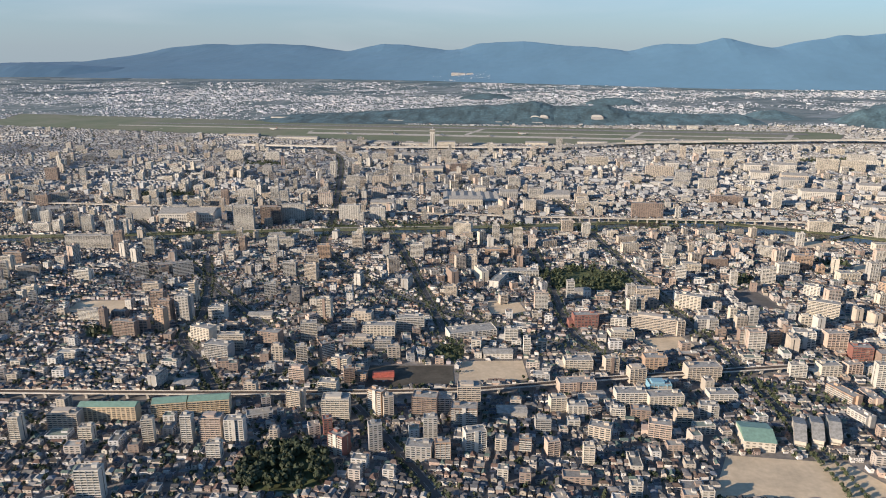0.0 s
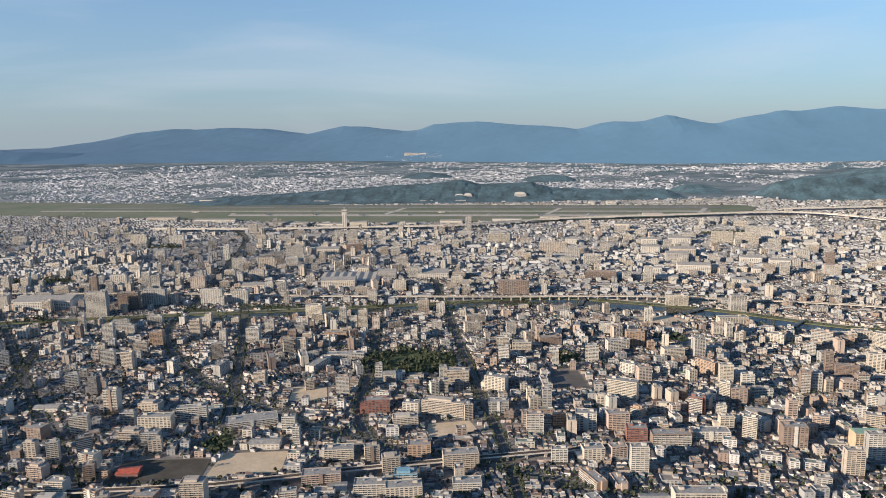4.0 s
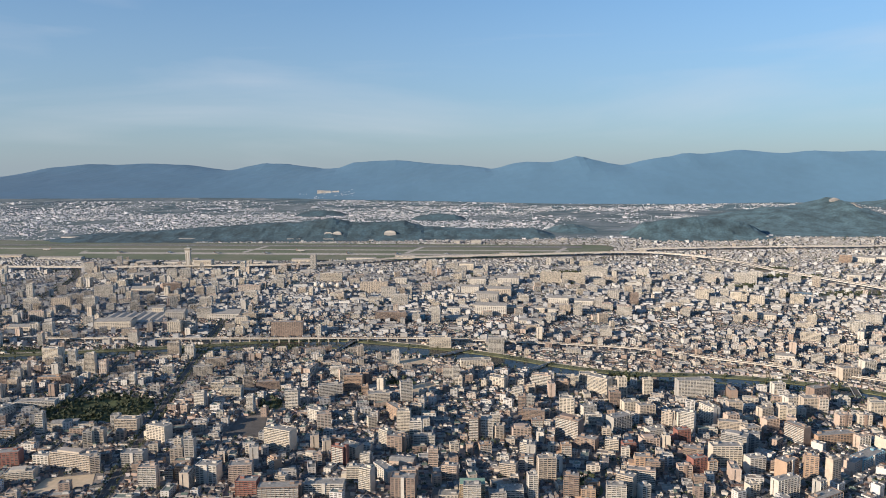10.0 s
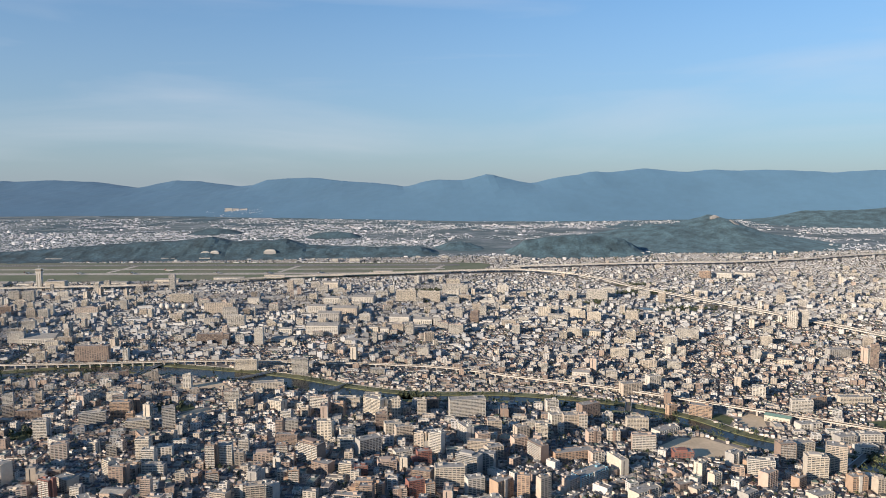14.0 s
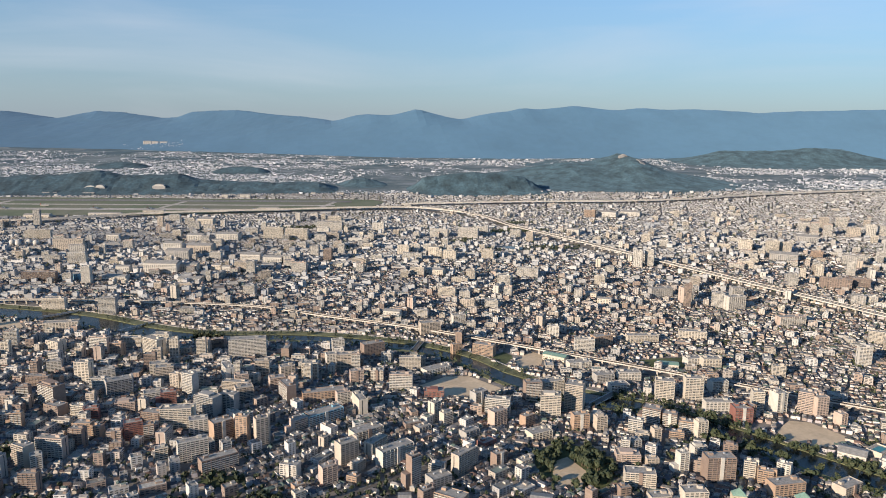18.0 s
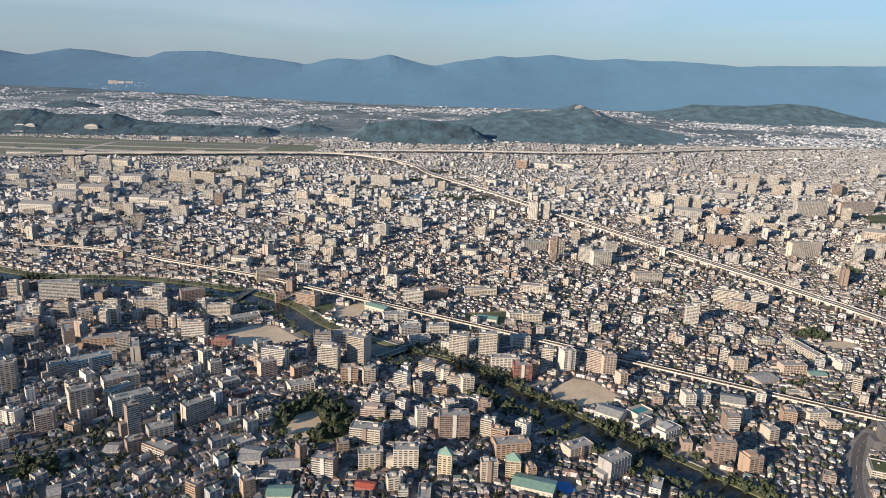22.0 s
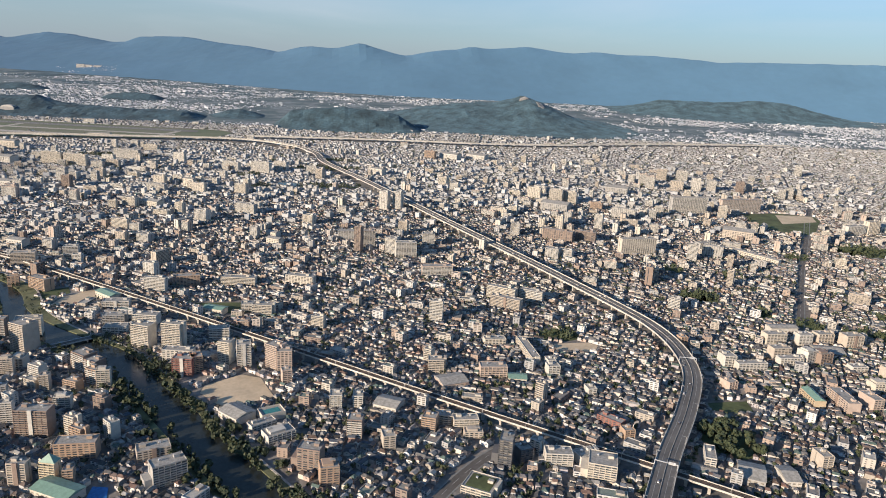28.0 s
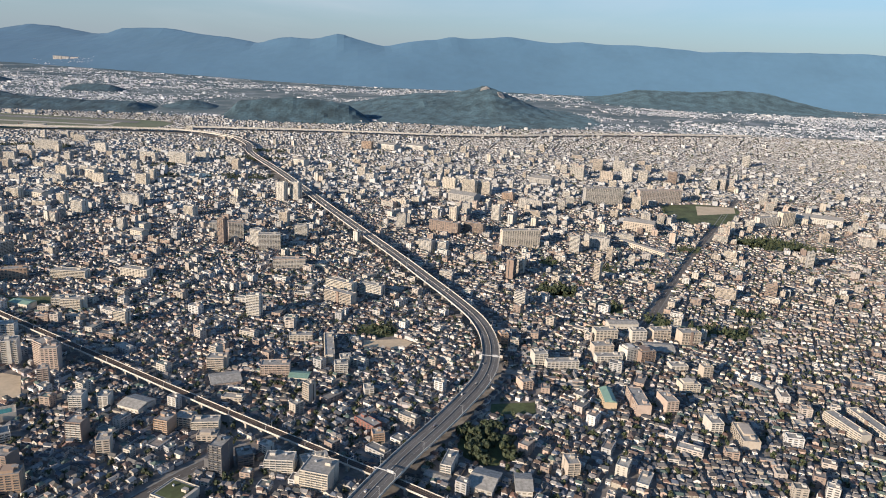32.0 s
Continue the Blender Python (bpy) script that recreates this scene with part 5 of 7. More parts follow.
block(-276.6, 460.3, 8.6, 8, "brown", d=5.4, turn=-0.04, centred=True)
block(-272.1, 436.5, 8.9, 11, "red", d=5.5, turn=-0.46, centred=True)
block(-260.6, 412.5, 8.9, 8, "cream", d=5.5, turn=-0.04, centred=True)
block(-251.3, 396.5, 8.5, 13, "cream", d=5.3, turn=-0.50, centred=True)
block(-303.1, 390.4, 24.1, 7, "brown", d=8.5, turn=0.02, centred=True)
block(-276.7, 396.0, 23.5, 6, "white", d=8.5, turn=-0.04, centred=True)
block(-226.6, 403.5, 9.7, 9, "pink", d=6.0, turn=-0.04, centred=True)
block(-228.9, 386.1, 14.4, 12, "brown", d=8.5, turn=-0.14, centred=True)
block(-369.2, 418.9, 7.2, 8, "orange", d=5.0, turn=-0.04, centred=True)
block(-373.1, 447.9, 6.5, 13, "grey", d=5.0, turn=-0.04, centred=True)
block(-291.8, 444.2, 9.9, 4, "cream", d=6.1, turn=-0.23, centred=True)
block(-313.3, 430.1, 8.7, 7, "orange", d=5.4, turn=-0.82, centred=True)
block(-395.3, 597.7, 11.6, 7, "cream", d=7.2, turn=-0.05, centred=True)
block(-379.4, 582.2, 16.6, 7, "cream", d=8.5, turn=-0.05, centred=True)
block(-370.9, 601.8, 8.5, 10, "tan", d=5.3, turn=0.34, centred=True)
block(-493.2, 446.7, 17.9, 8, "red", d=8.5, turn=0.11, centred=True)
block(-445.5, 439.8, 30.4, 9, "tan", d=8.5, turn=-0.28, centred=True)
block(-429.1, 433.0, 5.9, 9, "tan", d=5.0, turn=0.26, centred=True)
block(-468.8, 446.4, 11.4, 6, "white", d=7.1, turn=-0.20, centred=True)
hall(-488.3, 516.0, 18.4, 4.3, "white", d=9.0, turn=0.15, centred=True)
block(-453.8, 476.6, 6.0, 9, "cream", d=5.0, turn=0.31, centred=True)
block(-435.7, 503.1, 17.1, 9, "tan", d=8.5, turn=-0.11, centred=True)
block(-406.8, 485.2, 16.3, 10, "cream", d=8.5, turn=-0.38, centred=True)
block(-407.6, 441.9, 14.4, 8, "grey", d=8.5, turn=-0.04, centred=True)
block(-389.0, 419.3, 8.1, 9, "brown", d=5.0, turn=0.06, centred=True)
block(-376.6, 419.2, 5.4, 6, "brown", d=5.0, turn=-0.04, centred=True)
block(-553.3, 625.8, 22.1, 6, "orange", d=8.5, turn=-0.05, centred=True)
block(-534.5, 612.9, 7.9, 10, "brown", d=5.0, turn=0.38, centred=True)
block(-587.1, 696.8, 19.0, 13, "cream", d=8.5, turn=-0.27, centred=True)
block(-567.9, 667.8, 7.1, 11, "cream", d=5.0, turn=0.52, centred=True)
block(-540.4, 655.4, 7.7, 11, "grey", d=5.0, turn=-0.05, centred=True)
block(-517.3, 650.5, 7.1, 12, "pink", d=5.0, turn=-0.05, centred=True)
block(-629.5, 614.3, 12.5, 12, "white", d=7.7, turn=-0.05, centred=True)
block(-590.3, 635.6, 8.9, 9, "grey", d=5.5, turn=0.15, centred=True)
block(-576.8, 581.5, 9.8, 11, "tan", d=6.1, turn=-0.05, centred=True)
block(-593.0, 591.0, 9.0, 10, "brown", d=5.6, turn=-0.05, centred=True)
block(-553.0, 538.0, 29.0, 6, "white", d=8.0, turn=1.23, centred=True)
block(-534.0, 562.0, 32.0, 5, "white", d=9.0, turn=0.08, centred=True)
block(-519.8, 496.5, 11.3, 5, "orange", d=7.0, turn=0.15, centred=True)
block(-551.3, 491.3, 6.2, 6, "tan", d=5.0, turn=0.31, centred=True)
block(-789.6, 445.4, 10.9, 16, "grey", d=6.8, turn=-0.16, centred=True)
block(-760.8, 407.2, 15.8, 9, "cream", d=8.5, turn=-0.33, centred=True)
block(-739.7, 379.1, 17.1, 9, "grey", d=8.5, turn=-0.20, centred=True)
block(-839.2, 422.1, 4.0, 14, "brown", d=5.0, turn=0.04, centred=True)
block(-811.8, 423.5, 8.9, 7, "pink", d=5.5, turn=0.04, centred=True)
block(-796.8, 422.3, 8.2, 15, "orange", d=5.1, turn=-0.34, centred=True)
block(-765.4, 448.7, 12.3, 8, "white", d=7.6, turn=-0.05, centred=True)
hall(-734.7, 453.5, 17.7, 2.9, "white", d=9.0, turn=0.04, centred=True)
block(-685.0, 450.5, 10.4, 14, "cream", d=6.5, turn=-0.06, centred=True)
block(-714.1, 481.5, 7.2, 13, "dark", d=5.0, turn=-0.13, centred=True)
block(-688.3, 411.8, 11.2, 11, "cream", d=6.9, turn=0.22, centred=True)
block(-690.3, 430.8, 8.3, 9, "pink", d=5.1, turn=0.72, centred=True)
block(-663.3, 428.4, 10.0, 7, "grey", d=6.2, turn=0.04, centred=True)
block(-640.3, 419.6, 22.3, 8, "cream", d=8.5, turn=0.04, centred=True)
block(-656.7, 448.9, 15.2, 6, "tan", d=8.5, turn=-0.10, centred=True)
block(-649.0, 401.2, 13.2, 6, "tan", d=8.2, turn=0.04, centred=True)
block(-634.8, 398.5, 11.3, 6, "grey", d=7.0, turn=0.04, centred=True)
block(-712.3, 401.1, 15.2, 9, "brown", d=8.5, turn=-0.20, centred=True)
block(-700.7, 377.2, 7.3, 9, "tan", d=5.0, turn=0.04, centred=True)
block(-683.8, 372.0, 6.8, 11, "cream", d=5.0, turn=0.29, centred=True)
block(-669.2, 380.6, 8.9, 10, "brown", d=5.5, turn=0.54, centred=True)
block(-656.7, 363.7, 10.9, 8, "cream", d=6.7, turn=-0.25, centred=True)
block(-649.3, 348.9, 6.5, 8, "brown", d=5.0, turn=0.27, centred=True)
block(-642.3, 351.1, 7.1, 4, "orange", d=5.0, turn=-0.06, centred=True)
block(-680.5, 350.0, 10.2, 7, "pink", d=6.4, turn=-0.17, centred=True)
hall(-748.2, 340.0, 10.7, 2.3, "white", d=9.0, turn=0.05, centred=True)
block(-704.0, 330.2, 7.2, 6, "tan", d=5.0, turn=0.05, centred=True)
block(-657.9, 330.5, 10.9, 8, "cream", d=6.8, turn=-0.08, centred=True)
block(-648.8, 306.5, 15.0, 10, "cream", d=8.5, turn=0.05, centred=True)
block(-674.1, 316.5, 8.6, 9, "tan", d=5.3, turn=-0.25, centred=True)
block(-626.8, 311.5, 9.0, 12, "orange", d=5.6, turn=-0.45, centred=True)
block(-620.3, 307.2, 5.6, 11, "tan", d=5.0, turn=0.26, centred=True)
block(-600.1, 311.4, 13.7, 10, "brown", d=8.5, turn=-0.09, centred=True)
block(-589.5, 315.0, 10.8, 8, "white", d=6.7, turn=0.05, centred=True)
block(-741.0, 304.4, 18.5, 7, "greenslab", d=8.5, turn=0.21, centred=True)
block(-720.3, 308.4, 22.2, 7, "greenslab", d=8.5, turn=0.18, centred=True)
block(-708.7, 280.6, 11.0, 11, "pink", d=6.8, turn=0.05, centred=True)
block(-695.9, 278.8, 10.0, 11, "white", d=6.2, turn=0.05, centred=True)
block(-720.1, 277.1, 5.7, 13, "white", d=5.0, turn=0.05, centred=True)
block(-740.6, 276.6, 5.8, 11, "cream", d=5.0, turn=0.23, centred=True)
block(-676.1, 280.1, 4.3, 6, "tan", d=5.0, turn=0.05, centred=True)
block(-622.7, 273.0, 6.7, 13, "grey", d=5.0, turn=0.27, centred=True)
block(-649.5, 286.0, 4.7, 9, "red", d=5.0, turn=0.28, centred=True)
block(-640.4, 270.8, 9.7, 9, "red", d=6.0, turn=-0.55, centred=True)
block(-599.9, 267.3, 12.7, 7, "grey", d=7.9, turn=-0.07, centred=True)
block(-588.4, 265.9, 7.6, 9, "orange", d=5.0, turn=0.11, centred=True)
block(-595.6, 285.4, 7.2, 11, "grey", d=5.0, turn=0.05, centred=True)
block(-576.2, 317.4, 12.7, 13, "tan", d=7.9, turn=0.05, centred=True)
block(-578.4, 302.2, 14.3, 9, "brown", d=8.5, turn=-0.03, centred=True)
block(-572.8, 275.6, 10.8, 10, "white", d=6.7, turn=0.28, centred=True)
block(-559.4, 274.7, 5.8, 7, "tan", d=5.0, turn=-0.13, centred=True)
block(-547.2, 275.3, 6.3, 7, "brown", d=5.0, turn=-0.11, centred=True)
block(-534.1, 273.6, 6.5, 7, "pink", d=5.0, turn=0.27, centred=True)
hall(-552.4, 313.0, 16.2, 3.5, "grey", d=9.0, turn=0.05, centred=True)
block(-536.9, 295.1, 8.2, 7, "grey", d=5.1, turn=0.05, centred=True)
block(-513.1, 343.0, 21.8, 6, "pink", d=8.5, turn=0.14, centred=True)
block(-526.6, 319.7, 9.1, 7, "cream", d=5.6, turn=0.18, centred=True)
block(-516.1, 316.5, 10.8, 5, "white", d=6.7, turn=0.05, centred=True)
block(-507.4, 316.9, 8.0, 4, "brown", d=5.0, turn=0.28, centred=True)
hall(-502.7, 335.0, 10.0, 2.5, "cream", d=9.0, turn=0.11, centred=True)
block(-508.1, 374.1, 17.6, 6, "cream", d=8.5, turn=0.09, centred=True)
block(-487.9, 371.6, 9.0, 8, "tan", d=5.6, turn=0.22, centred=True)
block(-475.0, 357.5, 10.4, 8, "tan", d=6.4, turn=0.19, centred=True)
block(-483.9, 331.3, 17.5, 6, "white", d=8.5, turn=0.05, centred=True)
block(-465.1, 342.6, 13.0, 6, "blue", d=8.1, turn=0.05, centred=True)
block(-465.2, 328.4, 20.0, 6, "cream", d=8.5, turn=0.11, centred=True)
block(-459.4, 377.5, 14.1, 7, "orange", d=8.5, turn=0.04, centred=True)
block(-434.2, 362.6, 21.1, 8, "tan", d=8.5, turn=0.12, centred=True)
block(-448.2, 480.9, 9.5, 9, "tan", d=5.9, turn=0.04, centred=True)
block(-471.7, 424.2, 17.0, 5, "cream", d=8.5, turn=0.16, centred=True)
block(-576.0, 423.0, 34.0, 5, "white", d=13.0, turn=0.30, centred=True)
hall(-558.0, 390.6, 19.0, 3.8, "white", d=9.0, turn=0.04, centred=True)
block(-548.3, 413.6, 8.8, 9, "white", d=5.5, turn=0.04, centred=True)
block(-538.9, 394.7, 4.4, 10, "white", d=5.0, turn=0.04, centred=True)
block(-507.6, 289.7, 11.6, 7, "tan", d=7.2, turn=-0.33, centred=True)
block(-520.3, 299.1, 6.5, 5, "white", d=5.0, turn=0.05, centred=True)
block(-476.7, 291.8, 11.6, 8, "pink", d=7.2, turn=-0.23, centred=True)
block(-460.1, 308.4, 9.0, 6, "tan", d=5.6, turn=0.05, centred=True)
block(-494.2, 313.0, 7.7, 5, "white", d=5.0, turn=-0.11, centred=True)
block(-482.0, 312.8, 10.6, 5, "brown", d=6.6, turn=-0.12, centred=True)
block(-384.1, 458.2, 4.9, 10, "cream", d=5.0, turn=0.04, centred=True)
block(-381.8, 447.0, 8.0, 8, "tan", d=5.0, turn=0.17, centred=True)
block(-322.7, 396.4, 12.8, 8, "red", d=7.9, turn=-0.09, centred=True)
block(-354.9, 370.8, 13.0, 7, "cream", d=8.1, turn=0.10, centred=True)
block(-339.6, 372.4, 10.0, 7, "pink", d=6.2, turn=0.20, centred=True)
block(-304.0, 404.2, 6.8, 7, "tan", d=5.0, turn=-0.21, centred=True)
block(-241.3, 413.5, 18.6, 7, "white", d=6.5, turn=-1.00, centred=True)
block(-265.1, 447.4, 13.5, 8, "tan", d=8.4, turn=-0.61, centred=True)
block(-360.1, 340.2, 18.9, 5, "orange", d=6.5, turn=-1.19, centred=True)
block(-346.2, 337.6, 13.2, 4, "pink", d=6.5, turn=-1.45, centred=True)
block(-363.5, 314.0, 12.2, 5, "white", d=6.5, turn=-1.22, centred=True)
block(-430.6, 337.0, 16.0, 4, "white", d=8.5, turn=0.05, centred=True)
block(-443.9, 317.3, 9.9, 6, "grey", d=6.2, turn=-0.14, centred=True)
block(-310.0, 315.8, 26.0, 8, "cream", d=8.5, turn=-0.02, centred=True)
block(-318.2, 280.5, 14.5, 13, "pink", d=8.5, turn=0.14, centred=True)
hall(-331.1, 320.7, 15.2, 2.7, "cream", d=9.0, turn=-0.03, centred=True)
# blocks on the near side of the river
block(-242.6, 677.1, 7.8, 11, "white", d=5.0, turn=-0.14, centred=True)
block(-184.9, 589.6, 6.5, 10, "cream", d=5.0, turn=-0.14, centred=True)
block(-148.8, 595.9, 14.2, 8, "cream", d=8.5, turn=-0.57, centred=True)
block(-66.6, 607.4, 15.3, 7, "cream", d=8.5, turn=-0.14, centred=True)
block(-51.6, 571.6, 5.6, 12, "cream", d=5.0, turn=-0.14, centred=True)
block(-58.6, 553.1, 6.8, 10, "tan", d=5.0, turn=-0.15, centred=True)
block(-132.0, 542.4, 10.5, 8, "grey", d=6.5, turn=0.09, centred=True)
block(-47.4, 481.7, 12.7, 3, "white", d=7.9, turn=0.27, centred=True)
block(-21.9, 482.9, 9.7, 13, "white", d=6.0, turn=-0.60, centred=True)
block(-180.5, 475.2, 6.8, 14, "brown", d=5.0, turn=-0.15, centred=True)
block(-162.4, 501.9, 7.1, 8, "white", d=5.0, turn=-0.00, centred=True)
block(-162.2, 478.0, 6.1, 8, "tan", d=5.0, turn=0.17, centred=True)
block(-102.9, 455.5, 13.2, 7, "brown", d=8.2, turn=-0.57, centred=True)
block(-87.0, 451.2, 9.1, 7, "cream", d=5.6, turn=-0.35, centred=True)
block(-77.4, 445.2, 8.7, 7, "red", d=5.4, turn=0.05, centred=True)
block(-4.4, 444.5, 16.6, 11, "grey", d=8.5, turn=-0.61, centred=True)
block(-37.0, 434.2, 13.1, 7, "brown", d=8.2, turn=-0.41, centred=True)
block(-66.0, 416.3, 6.3, 7, "orange", d=5.0, turn=-0.40, centred=True)
block(-146.0, 445.0, 9.9, 8, "white", d=6.1, turn=-0.41, centred=True)
block(-150.7, 422.6, 9.5, 8, "brown", d=5.9, turn=-0.15, centred=True)
block(-137.5, 431.4, 8.7, 5, "red", d=5.4, turn=-0.15, centred=True)
block(-128.9, 443.9, 6.6, 7, "cream", d=5.0, turn=0.11, centred=True)
block(-116.7, 386.8, 7.7, 7, "orange", d=5.0, turn=0.20, centred=True)
block(-87.8, 378.3, 6.1, 8, "white", d=5.0, turn=0.29, centred=True)
block(-121.3, 377.3, 8.4, 7, "orange", d=5.2, turn=-0.15, centred=True)
block(-21.9, 381.8, 7.0, 6, "cream", d=5.0, turn=0.26, centred=True)
block(0.7, 390.3, 11.1, 4, "white", d=6.9, turn=0.46, centred=True)
block(16.7, 466.8, 12.2, 8, "tan", d=7.5, turn=0.28, centred=True)
block(8.6, 449.2, 11.6, 10, "grey", d=7.2, turn=-0.40, centred=True)
block(72.0, 458.0, 30.0, 6, "orange", d=8.5, turn=0.14, centred=True)
block(62.6, 504.5, 12.1, 10, "cream", d=7.5, turn=-0.15, centred=True)
block(98.2, 516.8, 6.7, 11, "pink", d=5.0, turn=-0.15, centred=True)
block(97.1, 487.9, 10.0, 8, "pink", d=6.2, turn=0.09, centred=True)
block(112.5, 486.7, 9.4, 8, "cream", d=5.8, turn=-0.15, centred=True)
block(130.5, 479.4, 11.5, 7, "orange", d=7.2, turn=-0.05, centred=True)
block(113.7, 550.2, 18.7, 9, "brown", d=8.5, turn=0.34, centred=True)
block(56.7, 410.2, 12.1, 7, "pink", d=7.5, turn=0.58, centred=True)
block(71.6, 418.7, 26.1, 7, "blue", d=8.5, turn=0.53, centred=True)
block(22.8, 398.1, 7.7, 14, "orange", d=5.0, turn=-0.35, centred=True)
block(97.6, 390.9, 20.4, 6, "cream", d=8.5, turn=0.48, centred=True)
block(12.5, 364.0, 21.0, 7, "brown", d=7.0, turn=0.46, centred=True)
block(183.7, 398.5, 10.7, 9, "pink", d=6.6, turn=0.46, centred=True)
block(187.6, 425.3, 9.8, 6, "orange", d=6.0, turn=0.46, centred=True)
block(178.9, 431.9, 11.0, 9, "grey", d=6.8, turn=0.46, centred=True)
block(150.3, 450.3, 14.1, 5, "red", d=8.5, turn=-0.15, centred=True)
block(150.9, 405.3, 7.4, 7, "cream", d=5.0, turn=0.46, centred=True)
block(133.6, 394.3, 9.8, 4, "tan", d=6.1, turn=0.53, centred=True)
block(207.6, 537.4, 18.2, 8, "orange", d=8.5, turn=-0.56, centred=True)
block(184.4, 544.4, 8.1, 7, "orange", d=5.0, turn=0.23, centred=True)
block(170.3, 600.7, 18.9, 10, "tan", d=8.5, turn=0.14, centred=True)
block(201.4, 622.2, 12.4, 10, "white", d=7.7, turn=0.16, centred=True)
block(211.2, 608.4, 8.0, 7, "white", d=5.0, turn=-0.14, centred=True)
block(159.7, 499.9, 22.6, 4, "white", d=8.5, turn=0.44, centred=True)
block(218.7, 435.3, 11.9, 12, "brown", d=7.4, turn=0.02, centred=True)
block(235.2, 442.1, 15.8, 10, "cream", d=8.5, turn=0.19, centred=True)
block(223.1, 407.8, 13.4, 13, "cream", d=8.3, turn=-0.29, centred=True)
block(203.5, 395.9, 9.1, 6, "orange", d=5.6, turn=0.51, centred=True)
block(235.3, 384.6, 10.5, 9, "orange", d=6.5, turn=0.01, centred=True)
block(283.0, 462.0, 14.5, 6, "grey", d=8.5, turn=0.10, centred=True)
block(304.3, 463.2, 17.0, 6, "white", d=8.5, turn=-0.15, centred=True)
block(288.3, 446.3, 15.0, 4, "white", d=8.5, turn=0.08, centred=True)
block(275.5, 494.3, 18.8, 5, "white", d=8.5, turn=0.06, centred=True)
block(316.5, 546.9, 18.2, 8, "orange", d=8.5, turn=0.21, centred=True)
block(280.9, 574.4, 11.1, 10, "white", d=6.9, turn=-0.45, centred=True)
block(504.2, 641.8, 20.3, 13, "white", d=8.5, turn=0.08, centred=True)
block(532.0, 683.4, 12.8, 12, "grey", d=7.9, turn=-0.14, centred=True)
block(467.8, 677.4, 14.2, 15, "pink", d=8.5, turn=0.21, centred=True)
block(451.7, 705.0, 27.0, 9, "grey", d=8.5, turn=0.05, centred=True)
block(406.9, 552.9, 24.3, 7, "cream", d=8.5, turn=-0.35, centred=True)
block(356.5, 551.0, 28.1, 6, "cream", d=8.5, turn=-0.14, centred=True)
block(527.4, 581.9, 27.7, 8, "pink", d=8.5, turn=-0.00, centred=True)
block(382.9, 480.6, 14.7, 7, "cream", d=8.5, turn=-0.15, centred=True)
block(372.9, 490.1, 14.1, 5, "white", d=8.5, turn=0.05, centred=True)
hall(263.3, 515.4, 19.6, 5.0, "green", d=9.0, turn=-0.75, centred=True)
hall(347.7, 483.9, 15.8, 4.5, "green", d=9.0, turn=-0.40, centred=True)
# large buildings on the plain
hall(884.4, 652.3, 57.7, 5.9, "cream", d=6.5, turn=-1.08, centred=True)
block(919.8, 880.1, 54.2, 20, "grey", d=8.5, turn=0.10, centred=True)
block(1008.5, 898.5, 67.2, 16, "pink", d=8.5, turn=0.16, centred=True)
block(1092.7, 769.8, 32.2, 11, "white", d=8.5, turn=0.25, centred=True)
block(1122.3, 776.4, 19.9, 15, "cream", d=8.5, turn=0.22, centred=True)
block(841.1, 681.2, 21.4, 9, "grey", d=8.5, turn=0.27, centred=True)
hall(779.8, 441.7, 22.3, 5.2, "white", d=9.0, turn=-0.01, centred=True)
block(754.4, 664.3, 40.7, 15, "cream", d=8.5, turn=0.11, centred=True)
# blocks and halls between the river and the airfield
block(-689, 765, 18, 13, "white")
block(-668, 814, 9, 12, "white")
block(-653, 815, 11, 12, "white")
hall(-692, 829, 29, 8.1, "cream", d=17)
block(-553, 664, 7, 17, "white")
block(-531, 652, 9, 17, "cream")
block(-474, 715, 12, 12, "tan")
block(-455, 706, 9, 11, "white")
block(-872, 852, 20, 15, "white")
block(-889, 821, 9, 19, "brown")
block(-830, 837, 10, 20, "white")
block(-819, 838, 12, 17, "grey")
block(-925, 812, 18, 11, "cream")
block(-968, 751, 29, 13, "grey")
block(-1126, 820, 16, 12, "brown")
block(-987, 1034, 13, 14, "pink")
block(-947, 1047, 14, 12, "tan")
block(-902, 1050, 15, 13, "grey")
block(-1006, 1207, 29, 15, "cream")
block(-939, 1211, 26, 12, "white")
block(-1044, 860, 10, 13, "white")
block(-1022, 800, 9, 15, "white")
block(-1175, 1008, 10, 14, "grey")
block(-1217, 996, 19, 16, "brown")
block(-992, 870, 8, 13, "grey")
block(-1015, 891, 6, 12, "white")
block(-959, 915, 12, 9, "white")
block(-1229, 1220, 26, 13, "grey")
block(-1340, 1301, 17, 10, "grey")
block(-1065, 726, 10, 13, "white")
block(-1000, 696, 11, 15, "white")
block(-966, 681, 9, 14, "white")
block(-955, 686, 9, 13, "white")
block(-742, 893, 14, 12, "cream")
block(-704, 888, 19, 12, "pink")
block(-766, 841, 18, 14, "pink")
block(-691, 1053, 27, 16, "grey")
block(-712, 967, 25, 14, "tan")
block(-751, 965, 21, 14, "white")
block(-675, 970, 16, 14, "white")
block(-796, 1046, 9, 20, "white")
block(-835, 1325, 17, 15, "pink")
block(-738, 1197, 15, 13, "grey")
block(-629, 1235, 19, 14, "grey")
block(-653, 1237, 17, 14, "grey")
hall(-702, 1214, 38, 10.5, "grey", d=22)
hall(-646, 1087, 36, 8.7, "cream", d=21)
block(-536, 1067, 14, 11, "white")
block(-643, 1024, 8, 12, "cream")
block(-482, 1083, 34, 10, "pink")
block(-578, 1245, 18, 11, "white")
block(-437, 896, 5, 14, "tan")
block(-422, 896, 8, 9, "white")
hall(-568, 932, 15, 8.4, "cream", d=9)
